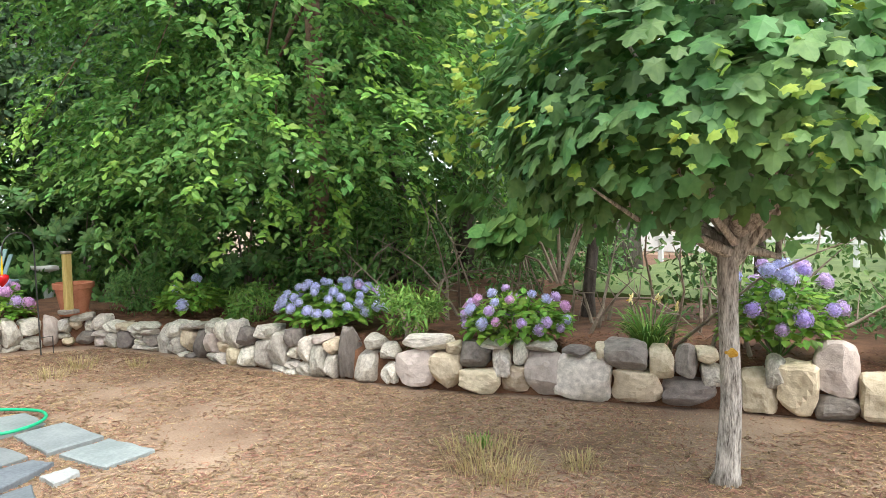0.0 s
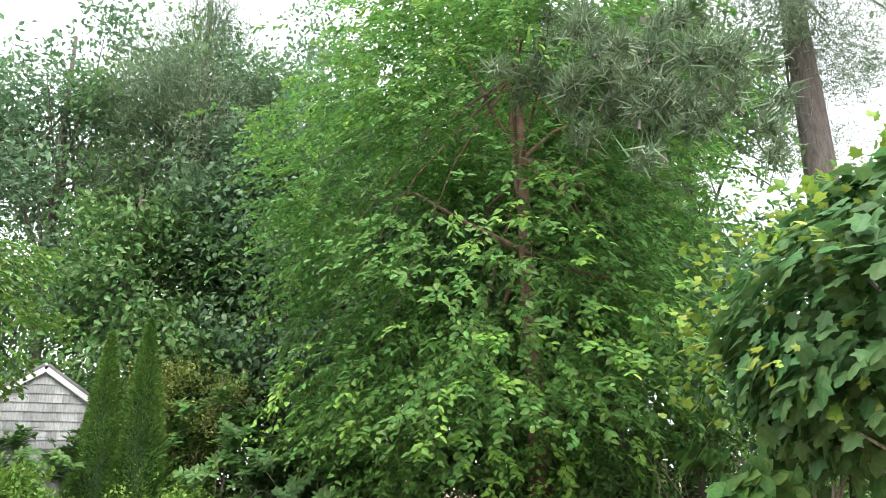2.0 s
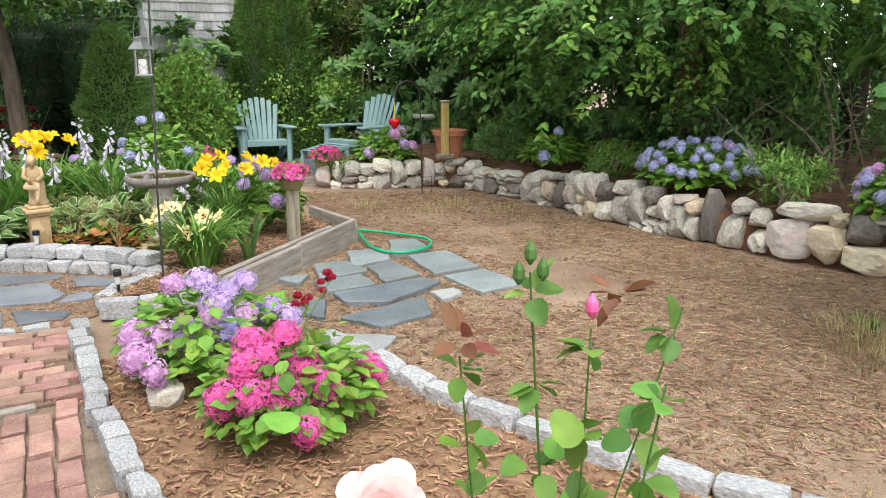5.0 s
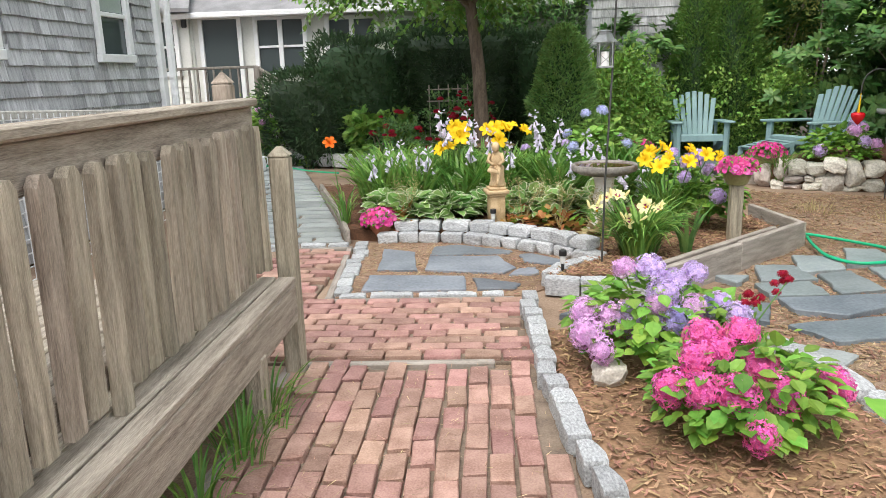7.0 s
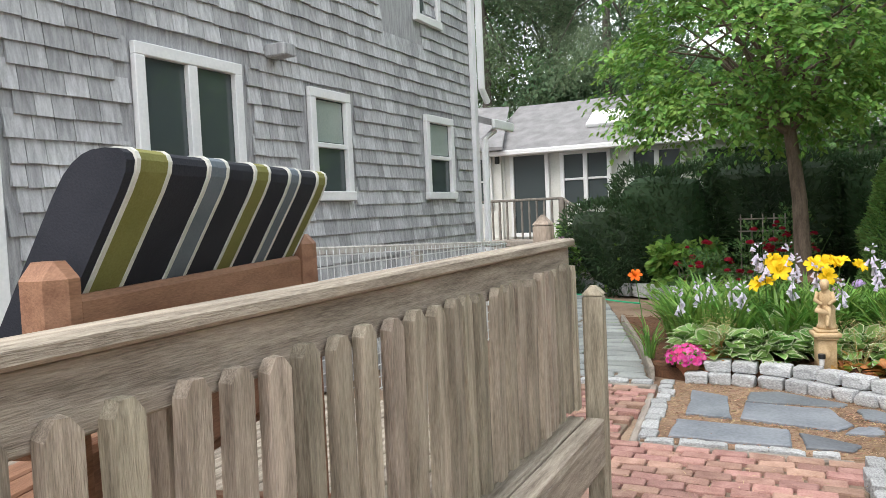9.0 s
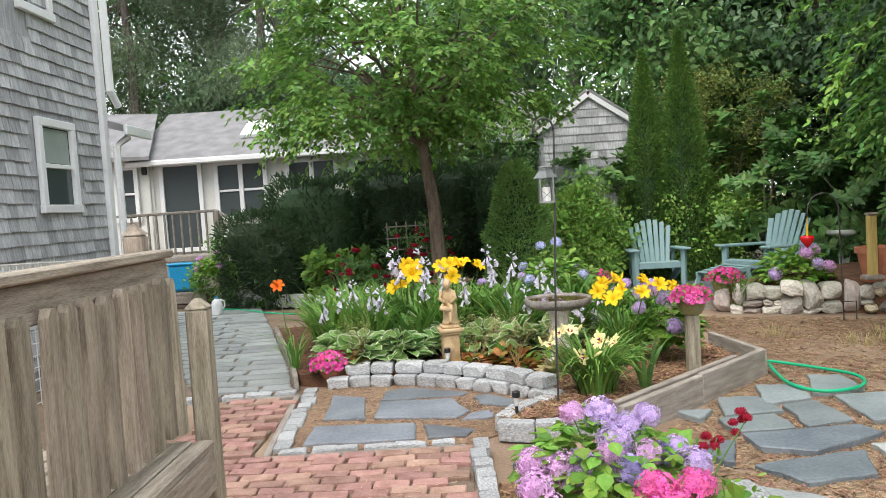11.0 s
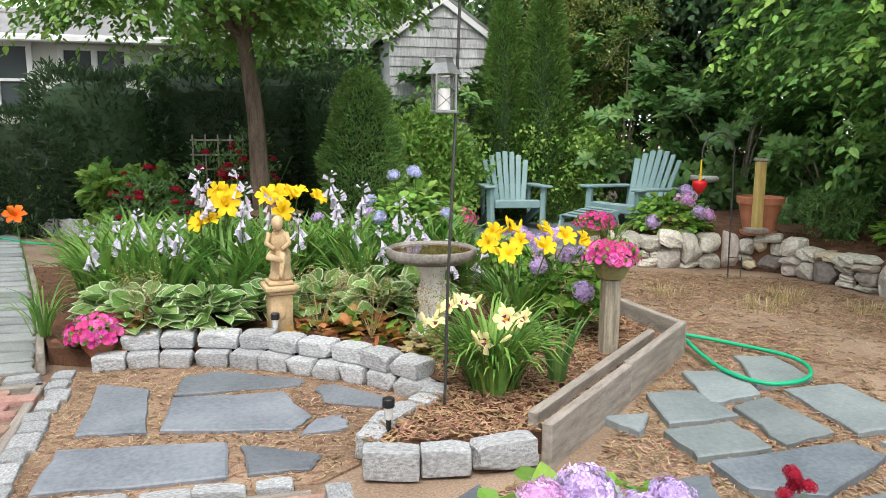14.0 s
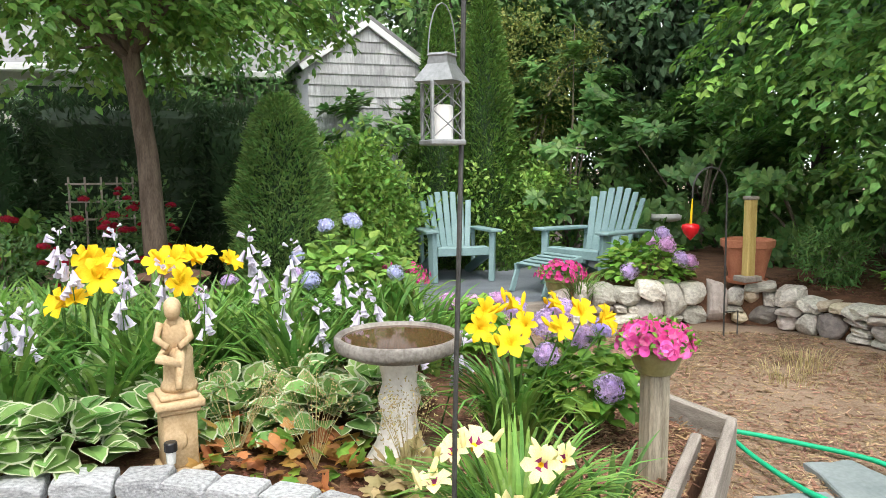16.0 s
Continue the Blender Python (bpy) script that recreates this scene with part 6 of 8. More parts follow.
def lily_bank():
    """The tall mass of strap leaves that fills the bed."""
    r2 = np.random.default_rng(610)
    spots = sprinkle([(-0.1, 7.5), (0.3, 7.45), (1.2, 7.5), (2.3, 7.4), (2.7, 7.7), (2.5, 8.9), (1.4, 9.2), (-0.4, 9.2), (-0.55, 8.4)], 60, r2)
    for x, y in spots:
        t = thing("lily_clump", (0, 0, 0), "clump of tall arching green strap leaves", "lily", "lily clumps in the bed")
        g = Geo()
        strap_clump(g, (x, y, BX), 40, 0.14, 0.68, 0.042, 1.4, r2)
        part("leaves", g, M["strap"], t)


lily_bank()
bell_stalks("hosta_flowers", 7.8, [(-0.03, 7.75, 0.62), (0.26, 7.8, 0.62), (0.5, 7.9, 0.98), (0.56, 7.8, 0.9), (0.77, 7.9, 0.98), (0.82, 7.8, 0.88), (0.8, 7.7, 0.72), (0.06, 7.9, 0.68), (1.45, 7.9, 0.95),
                                   (1.5, 7.8, 0.82), (1.61, 7.7, 0.62), (1.96, 7.8, 0.76), (1.79, 7.6, 0.56), (2.1, 7.6, 0.62), (2.25, 7.3, 0.5), (1.2, 7.7, 0.66), (-0.2, 7.6, 0.58), (0.38, 7.6, 0.64),
                                   (1.0, 7.9, 0.8), (1.7, 8.0, 0.86), (2.35, 6.9, 0.5), (2.0, 7.5, 0.66)], "tall hosta flower stalks hung with pale lilac bells", 620)
daylily((0.55, 7.8, BX), 0.1, "tall yellow daylily with large trumpet blooms", "yellow", [(0.57, 7.72, 0.76), (0.64, 7.8, 0.95), (0.69, 7.75, 0.87), (0.5, 7.75, 0.74), (0.72, 7.8, 0.93)], 631, 60, size=0.095)
daylily((1.1, 8.0, BX), 0.1, "yellow daylily behind the statue", "yellow", [(0.98, 7.8, 0.92), (1.05, 7.85, 0.93), (1.09, 7.75, 0.82), (1.13, 7.9, 0.94), (1.36, 7.9, 0.9), (1.2, 7.9, 0.93)], 632, 60, size=0.09)
daylily((2.55, 6.6, BX), 0.14, "golden daylily clump beside the birdbath", "yellow", [(2.31, 6.45, 0.74), (2.36, 6.52, 0.8), (2.5, 6.4, 0.75), (2.48, 6.5, 0.82), (2.67, 6.4, 0.72), (2.84, 6.5, 0.76), (2.93, 6.45, 0.73), (2.72, 6.55, 0.8), (2.42, 6.38, 0.68)], 633, 150, 0.62, 0.024, size=0.074)
daylily((2.13, 5.68, BX - 0.02), 0.13, "cream daylily with purple-eyed blooms", "cream", [(1.79, 5.55, 0.49), (1.87, 5.6, 0.56), (2.15, 5.55, 0.5), (2.02, 5.45, 0.42), (2.27, 5.62, 0.47), (1.95, 5.62, 0.57)], 634, 270, 0.56, 0.02, size=0.058)
daylily((-0.42, 7.15, BX), 0.08, "orange lily with narrow yellowing leaves", "orange", [(-0.55, 7.2, 0.88)], 635, 34, 0.5, 0.012, size=0.06)
hydrangea((2.3, 9.0, BX), 0.46, 0.9, 10, ["blue", "blue", "lilac"], "blue hydrangea at the back of the bed", 640, 0.15, "spirea_leaf", 0.07)
hydrangea((2.92, 6.68, BX), 0.3, 0.58, 6, ["lilac", "violet"], "lilac hydrangea behind the yellow daylilies", 641, 0.13, "green", 0.075,
          [(2.91, 6.37, 0.43), (2.72, 6.6, 0.7), (2.82, 6.68, 0.74), (2.6, 6.72, 0.76), (3.06, 6.66, 0.64), (2.9, 6.6, 0.62), (2.66, 6.5, 0.58)])
hydrangea((1.5, 9.0, 0.05), 0.5, 0.55, 12, ["mauve", "lilac"], "mauve hydrangea behind the lilies", 642, head_r=0.075)
hydrangea((3.05, 8.3, 0.05), 0.3, 0.5, 6, ["mauve"], "pale mauve hydrangea beyond the daylilies", 643, head_r=0.07)


def heuchera(at, r, seed, label, lm="russet"):
    r2 = np.random.default_rng(seed)
    t = thing("heuchera", (0, 0, 0), label, "heuchera")
    for m, n in ((lm, 60), ("green", 16)):
        d = unit(r2.normal(size=(n, 3)) * np.array([1, 1, 0.5]))
        d[:, 2] = np.abs(d[:, 2])
        g = Geo()
        leaves(g, np.array(at) + d * np.array([r, r, 0.22]) * r2.uniform(0.3, 1, (n, 1)), d + r2.normal(size=d.shape) * 0.4, d * 0.3 + np.array([0, 0, 1]), 0.09 * r2.uniform(0.7, 1.2, n), LEAF_LOBED)
        part("leaves", g, M[m], t)
    g = Geo()
    for k in range(18):
        a = r2.uniform(0, 2 * math.pi)
        e = np.array(at) + np.array([math.cos(a) * r * 0.7, math.sin(a) * r * 0.7, r2.uniform(0.28, 0.42)])
        g.add(*tube([at, (np.array(at) + e) / 2 + np.array([0, 0, 0.03]), e], [0.0018, 0.0013, 0.0008], 4, False))
        p = e + r2.normal(size=(26, 3)) * np.array([0.03, 0.03, 0.05])
        leaves(g, p, r2.normal(size=p.shape), r2.normal(size=p.shape), 0.014, LEAF_DIAMOND)
    part("flower_sprays", g, M["straw_blade"], t, "fine dry flower sprays")


heuchera((1.3, 6.95, BX), 0.25, 650, "heuchera with russet orange leaves beside the statue")
heuchera((1.62, 6.7, BX), 0.25, 651, "heuchera with russet and green leaves behind the wall")
heuchera((0.2, 6.97, BX), 0.14, 652, "small heuchera with yellowing leaves")
heuchera((1.95, 6.35, BX), 0.16, 653, "small heuchera under the birdbath", "straw_blade")


def petunia_mound(t, c, r, n, seed, kinds=("magenta", "pink")):
    r2 = np.random.default_rng(seed)
    c = np.array(c)
    d = unit(r2.normal(size=(n * 3, 3)))
    d[:, 2] = np.abs(d[:, 2]) * 0.66 - 0.02
    g = Geo()
    leaves(g, c + d * r * r2.uniform(0.5, 0.95, (len(d), 1)), d + r2.normal(size=d.shape) * 0.5, d + np.array([0, 0, 0.5]), 0.045, LEAF_OVAL)
    part("foliage", g, M["green"], t)
    trumpet = (np.concatenate([[(0, 0, -0.45)], [(math.cos(a) * q, math.sin(a) * q, z) for q, z in ((1.0, 0.06),) for a in np.linspace(0, 2 * math.pi, 10, endpoint=False)]]), [(0, 1 + i, 1 + (i + 1) % 10) for i in range(10)])
    for k, kind in enumerate(kinds):
        m = n // len(kinds)
        q = d[k * m:(k + 1) * m]
        g = Geo()
        leaves(g, c + q * r * r2.uniform(0.95, 1.1, (m, 1)), np.cross(q, r2.normal(size=q.shape)), q + np.array([0, -0.25, 0.1]), 0.023 * r2.uniform(0.8, 1.25, m), trumpet)
        tagged(part("petunia_bloom", g, M[kind], t), kind="stuff")


M["terracotta"] = mat("terracotta", (0.36, 0.13, 0.07), (0.5, 0.21, 0.12), 6, 70, 0.8, 0.2)
M["olive_pot"] = mat("olive_glaze", (0.2, 0.18, 0.07), (0.3, 0.27, 0.12), 5, 50, 0.45, 0.1)


def petunia_pot(at, r, h, label, pm, seed, mound, n=90, kinds=("magenta", "pink")):
    t = thing("petunia_pot", (0, 0, 0), label, "flower pot", "potted pink petunias")
    g = Geo().add(*lathe([(r * 0.62, 0), (r * 0.7, 0.01), (r * 0.95, h * 0.6), (r * 0.98, h * 0.8), (r * 1.06, h * 0.82), (r * 1.06, h), (r * 0.95, h), (r * 0.9, h * 0.8)], 24, at))
    part("pot", g, pm, t, smooth=False)
    petunia_mound(t, (at[0], at[1], at[2] + h), mound, n, seed, kinds)
    return t


post = thing("wooden_post", (2.98, 6.12, BX), "squat weathered wooden post carrying a flower pot", "post")
bpy.context.view_layer.update()
part("post_body", Geo().add(*cbox(0.098, 0.098, 0.5, 0.012, (0, 0, 0.22))), M["deckwood"], post)
petunia_pot((2.98, 6.12, 0.565), 0.115, 0.12, "olive glazed pot of pink petunias on a wooden post", M["olive_pot"], 660, 0.16, 190)
petunia_pot((-0.04, 6.93, 0.0), 0.12, 0.15, "terracotta pot of magenta petunias beside the granite wall", M["terracotta"], 661, 0.2, 240, ("magenta", "pink"))
petunia_pot((2.78, 9.25, 0.35), 0.14, 0.16, "pale green pot of red-pink flowers", M["olive_pot"], 662, 0.22, 100, ("magenta",))
petunia_pot((4.5, 9.75, 0.15), 0.15, 0.22, "green pot of red-pink flowers beside the patio", M["olive_pot"], 663, 0.24, 100, ("magenta",))
pst = thing("plant_stand", (2.78, 9.25, 0), "small round wooden plant stand", "plant stand")
part("stand_body", Geo().add(*lathe([(0.15, 0), (0.12, 0.05), (0.1, 0.3), (0.16, 0.335), (0.16, 0.348)], 16)), M["timber"], pst)
r2 = np.random.default_rng(664)
grs = thing("ornamental_grass", (0, 0, 0), "tuft of arching green grass beside the patio pot", "grass")
g = Geo()
strap_clump(g, (4.6, 9.55, 0.05), 110, 0.1, 0.55, 0.012, 1.7, r2)
part("foliage", g, M["strap"], grs)
g = Geo()
ir = thing("iris_leaves", (0, 0, 0), "fan of blue-green iris leaves beside the planks", "iris")
strap_clump(g, (2.5, 5.72, BX), 14, 0.05, 0.42, 0.035, 0.7, r2)
part("leaves", g, M["rhodo_leaf"], ir)

# statue, one plain cast shape
M["cast"] = mat("ochre_cast_stone", (0.42, 0.29, 0.15), (0.62, 0.46, 0.28), 9, 80, 0.85, 0.5)


def statue(at):
    g = Geo()
    x, y, z = at

    def ball(c, r, s=(1, 1, 1), n=10):
        prof = [(math.sin(math.pi * k / n) * 1.0 + 1e-4, -math.cos(math.pi * k / n)) for k in range(n + 1)]
        v, f = lathe(prof, 14)
        g.add(v * np.array(s) * r + np.array(c) + np.array([x, y, z]), f)
    for w, h0, h1 in ((0.25, 0, 0.03), (0.225, 0.03, 0.055), (0.18, 0.055, 0.3), (0.215, 0.3, 0.325), (0.26, 0.325, 0.36), (0.2, 0.36, 0.385)):
        g.add(*cbox(w, w, h1 - h0, 0.008, (x, y, z + (h0 + h1) / 2), 12))
    g.add(*lathe([(0.1, 0.385), (0.105, 0.41), (0.09, 0.43), (0.085, 0.5), (0.088, 0.58), (0.07, 0.6)], 12, (x + 0.02, y + 0.03, z)))
    ball((0, -0.085, 0.18), 0.05, (1, 0.25, 1))
    ball((0.01, 0.01, 0.66), 0.075, (1.05, 0.8, 1.25))
    ball((0.0, -0.025, 0.785), 0.047, (0.98, 1, 1.1))
    ball((0.0, 0.002, 0.798), 0.049, (1.04, 1, 0.95), 7)
    g.add(*tube([(x, y, z + 0.7), (x, y - 0.015, z + 0.76)], [0.04, 0.03], 8))
    for s in (-1, 1):
        g.add(*tube([(x + s * 0.07, y + 0.0, z + 0.72), (x + s * 0.095, y - 0.03, z + 0.65), (x + s * 0.03, y - 0.09, z + 0.62)], [0.024, 0.022, 0.017], 8))
    g.add(*tube([(x - 0.04, y - 0.02, z + 0.6), (x - 0.08, y - 0.1, z + 0.57), (x + 0.04, y - 0.12, z + 0.54)], [0.035, 0.03, 0.02], 8))
    g.add(*tube([(x + 0.04, y - 0.02, z + 0.59), (x + 0.03, y - 0.11, z + 0.56), (x + 0.02, y - 0.1, z + 0.44), (x + 0.02, y - 0.12, z + 0.42)], [0.035, 0.032, 0.022, 0.02], 8))
    for q in g.v:
        q[:, 2] = np.where(q[:, 2] > z + 0.386, z + 0.386 + (q[:, 2] - z - 0.386) * 0.9, q[:, 2])
        q[:, 0] = x + (q[:, 0] - x) * np.where(q[:, 2] > z + 0.386, 0.74, 0.8)
        q[:, 1] = y + (q[:, 1] - y) * 0.86
    return tagged(part("statue", g, M["cast"], smooth=True), "ochre cast-stone garden statue on a square pedestal", "statue")


statue((1.05, 6.9, 0.085))

# birdbaths
M["concrete"] = mat("weathered_concrete", (0.13, 0.115, 0.10), (0.32, 0.3, 0.27), 7, 60, 0.9, 0.8)
M["pale_concrete"] = mat("pale_concrete", (0.64, 0.61, 0.56), (0.86, 0.83, 0.79), 7, 50, 0.9, 0.8)
M["white_concrete"] = mat("white_concrete", (0.72, 0.71, 0.68), (0.86, 0.85, 0.82), 7, 50, 0.9, 0.4)
M["water"] = glass_mat("rusty_water", (0.10, 0.05, 0.025), 0.04)


def fluted(v, amount, waves):
    a = np.arctan2(v[:, 1], v[:, 0])
    k = 1 + amount * np.sin(a * waves + v[:, 2] * 9) + amount * 0.7 * np.sin(a * 2.3 + v[:, 2] * 23)
    v = v.copy()
    v[:, :2] *= k[:, None]
    return v


def birdbath(at, r, h, label, bowl_mat, foot_mat, seed):
    t = thing("birdbath", at, label, "birdbath")
    v, f = lathe([(r * 0.3, h - 0.11), (r * 0.75, h - 0.09), (r * 0.97, h - 0.06), (r, h - 0.045), (r, h - 0.01), (r * 0.97, h), (r * 0.9, h - 0.004), (r * 0.87, h - 0.03), (r * 0.5, h - 0.05), (0.01, h - 0.055)], 32)
    part("bowl", Geo().add(v, f), bowl_mat, t, smooth=True)
    v, f = lathe([(0.001, h - 0.0165), (r * 0.88, h - 0.016), (r * 0.885, h - 0.0155)], 28)
    part("water", Geo().add(v, f), M["water"], t, "brown still water")
    v, f = lathe([(r * 0.5, 0), (r * 0.48, 0.02), (r * 0.34, 0.1), (r * 0.28, 0.22), (r * 0.34, h * 0.5), (r * 0.26, h * 0.62), (r * 0.3, h * 0.75), (r * 0.36, h - 0.1)], 20)
    part("pedestal", Geo().add(fluted(v, 0.06, 5), f), foot_mat, t, smooth=True)
    return t


birdbath((2.01, 6.7, 0.09), 0.29, 0.595, "grey concrete birdbath on a pale tree-trunk pedestal", M["concrete"], M["pale_concrete"], 1)
birdbath((6.8, 11.3, 0.1), 0.24, 0.72, "white concrete birdbath behind the patio chairs", M["white_concrete"], M["white_concrete"], 2)

# lantern on a pole
M["iron"] = mat("dark_iron", (0.05, 0.05, 0.048), (0.1, 0.1, 0.095), 12, 80, 0.6, 0.3, metal=0.6)
M["pewter"] = mat("pewter_metal", (0.2, 0.21, 0.21), (0.33, 0.34, 0.34), 12, 80, 0.5, 0.2, metal=0.6)
M["candle"] = mat("white_candle", (0.8, 0.79, 0.76), (0.88, 0.87, 0.85), 5, 30, 0.5, 0)
hook = thing("shepherd_hook", (0, 0, 0), "thin dark iron pole with a hook at its top", "garden pole")
pts = [(1.82, 5.47, 0.0), (1.84, 5.5, 0.7), (1.885, 5.56, 1.5), (1.91, 5.6, 2.02)] + [(1.91 - 0.075 + 0.075 * math.cos(a), 5.6 - 0.02, 2.02 + 0.09 * math.sin(a)) for a in np.linspace(0.2, math.pi, 7)] + [(1.765 + 0.01, 5.58, 1.98)]
part("pole", Geo().add(*tube(pts, 0.0075, 8)), M["iron"], hook)
lan = thing("lantern", (1.832, 5.575, 1.515), "grey metal lantern with crossed bars and a white candle", "lantern")
bpy.context.view_layer.update()
part("base", Geo().add(*cbox(0.13, 0.13, 0.018, 0.004, (0, 0, 0.0))), M["pewter"], lan)
part("roof", Geo().add(*lathe([(0.105, 0.205), (0.1, 0.212), (0.055, 0.265), (0.05, 0.29), (0.056, 0.295), (0.05, 0.302), (0.006, 0.306)], 4)), M["pewter"], lan)
for sx in (-1, 1):
    for sy in (-1, 1):
        part("bar", Geo().add(*cbox(0.012, 0.012, 0.2, 0.002, (sx * 0.055, sy * 0.055, 0.105))), M["pewter"], lan)
for k, (a, b) in enumerate((((-1, -1), (1, -1)), ((1, -1), (1, 1)), ((1, 1), (-1, 1)), ((-1, 1), (-1, -1)))):
    for n in range(2):
        z0, z1 = 0.015 + n * 0.095, 0.11 + n * 0.095
        for q in (0, 1):
            p0, p1 = (a, b) if q else (b, a)
            part("cross_bar", Geo().add(*tube([(p0[0] * 0.056, p0[1] * 0.056, z0), (p1[0] * 0.056, p1[1] * 0.056, z1)], 0.0022, 4)), M["pewter"], lan)
part("candle", Geo().add(*lathe([(0.035, 0.01), (0.036, 0.012), (0.036, 0.125), (0.03, 0.128), (0.002, 0.124)], 18)), M["candle"], lan)
part("ring", Geo().add(*tube([(-0.05, 0, 0.3)] + [(0.05 * math.cos(a) * -1, 0, 0.3 + 0.17 * math.sin(a)) for a in np.linspace(0.2, math.pi - 0.2, 9)] + [(0.05, 0, 0.3)], 0.0025, 5)), M["pewter"], lan)

lan.scale = (0.84, 0.84, 0.84)
# second hook with a red heart
hk = thing("shepherd_hook", (0, 0, 0), "dark iron garden hook standing before the stone wall", "garden pole")
pts = [(5.36, 8.5, 0), (5.34, 8.5, 1.2)] + [(5.17 + 0.17 * math.cos(a), 8.5, 1.22 + 0.19 * math.sin(a)) for a in np.linspace(0.1, math.pi, 9)] + [(5.0, 8.5, 1.16)]
part("pole", Geo().add(*tube(pts, 0.008, 8)), M["iron"], hk)
part("foot_peg", Geo().add(*tube([(5.36, 8.5, 0.2), (5.5, 8.5, 0.2), (5.5, 8.5, 0)], 0.006, 6)), M["iron"], hk)
M["heart"] = mat("red_gloss", (0.5, 0.006, 0.012), (0.6, 0.012, 0.02), 4, 20, 0.25, 0)
ht = thing("heart_feeder", (4.99, 8.5, 0), "glossy red heart-shaped feeder hanging on a yellow cord", "bird feeder")
v, f = lathe([(0.004, 0.82), (0.024, 0.84), (0.056, 0.88), (0.072, 0.92), (0.067, 0.947), (0.044, 0.955), (0.016, 0.938), (0.004, 0.93)], 18)
part("heart_body", Geo().add(v, f), M["heart"], ht, smooth=True)
part("cord", Geo().add(*tube([(0, 0, 0.93), (0.005, 0, 1.05), (0.01, 0, 1.16)], [0.012, 0.009, 0.004], 6)), M["yellow"], ht)

# terracotta pot with feeder post
tp = thing("terracotta_pot", (6.02, 9.0, 0.36), "large terracotta planter standing on the stone wall", "flower pot")
part("pot", Geo().add(*lathe([(0.14, 0), (0.15, 0.01), (0.215, 0.31), (0.235, 0.315), (0.242, 0.38), (0.225, 0.385), (0.21, 0.345), (0.02, 0.34)], 28)), M["terracotta"], tp)
part("saucer", Geo().add(*lathe([(0.17, -0.02), (0.185, 0.0), (0.19, 0.02), (0.15, 0.012)], 24)), M["terracotta"], tp)
M["yellow_wood"] = mat("yellowed_pine", (0.42, 0.3, 0.09), (0.58, 0.44, 0.17), 5, 40, 0.7, 0.3, stretch=(8, 8, 1))
fd = thing("bird_feeder", (5.84, 8.78, 0.36), "tall yellow pine bird feeder box", "bird feeder")
part("feeder_body", Geo().add(*cbox(0.088, 0.08, 0.72, 0.008, (0, 0, 0.4))), M["yellow_wood"], fd)
part("feeder_roof", Geo().add(*cbox(0.11, 0.1, 0.03, 0.008, (0, 0, 0.775))), M["timber"], fd)
part("perch_tray", Geo().add(*cbox(0.2, 0.15, 0.05, 0.008, (-0.01, -0.01, 0.06))), M["timber"], fd)

# patio with chairs
pt = poly_slab("patio", [(2.9, 10.2), (3.9, 9.95), (4.9, 9.75), (6.6, 10.0), (7.2, 11.5), (6.6, 12.6), (3.6, 12.9), (2.9, 12.0)], 0.09, -0.05, M["slate"], "low grey slate patio under the chairs", "patio")
timber("trim", (3.3, 10.05), (4.5, 9.85), 0.12, 0.14, 0.11, "weathered timber step at the edge of the patio")
timber("trim", (4.6, 12.55), (6.0, 12.4), 0.14, 0.16, 0.25, "round weathered timber behind the chairs")
M["resin"] = mat("blue_green_resin", (0.2, 0.315, 0.325), (0.27, 0.4, 0.41), 4, 60, 0.5, 0.1)
CHAIR = thing("adirondack_chair", (4.16, 11.75, 0.09), "blue-green resin adirondack chair on the patio", "chair", "chairs on the patio", -5)
bpy.context.view_layer.update()


def along(p0, p1, w, th):
    """A flat slat from p0 to p1, w wide across x."""
    p0, p1 = np.array(p0, float), np.array(p1, float)
    d = p1 - p0
    L = np.linalg.norm(d)
    v, f = cbox(w, L, th, min(0.008, th * 0.35))
    q = Vector(d).to_track_quat("Y", "Z").to_matrix()
    return moved(v, Matrix.Translation((p0 + p1) / 2) @ q.to_4x4()), f


def build_chair(t):
    for k in range(7):
        x = (k - 3) * 0.078
        top = 0.96 - 0.012 * (k - 3) ** 2
        y1 = 0.2 + (top - 0.3) * 0.36
        part("back_slat", Geo().add(*along((x * 0.82, 0.2, 0.27), (x * 1.12, y1, top), 0.066, 0.02)), M["resin"], t)
    for k in range(6):
        y = -0.3 + k * 0.095
        part("seat_slat", Geo().add(*cbox(0.52, 0.085, 0.022, 0.006, (0, y, 0.375 - k * 0.022))), M["resin"], t)
    part("front_apron", Geo().add(*cbox(0.54, 0.025, 0.09, 0.006, (0, -0.345, 0.335))), M["resin"], t)
    part("back_brace", Geo().add(*cbox(0.6, 0.03, 0.07, 0.006, (0, 0.3, 0.5))), M["resin"], t)
    for s in (-1, 1):
        part("armrest", Geo().add(*along((s * 0.335, -0.4, 0.555), (s * 0.32, 0.36, 0.535), 0.14, 0.03)), M["resin"], t)
        part("front_leg", Geo().add(*along((s * 0.31, -0.33, 0.0), (s * 0.32, -0.31, 0.545), 0.06, 0.09)), M["resin"], t)
        part("rear_leg", Geo().add(*along((s * 0.29, -0.33, 0.33), (s * 0.27, 0.5, 0.0), 0.045, 0.1)), M["resin"], t)
        part("rear_post", Geo().add(*along((s * 0.3, 0.34, 0.53), (s * 0.29, 0.3, 0.13), 0.045, 0.06)), M["resin"], t)


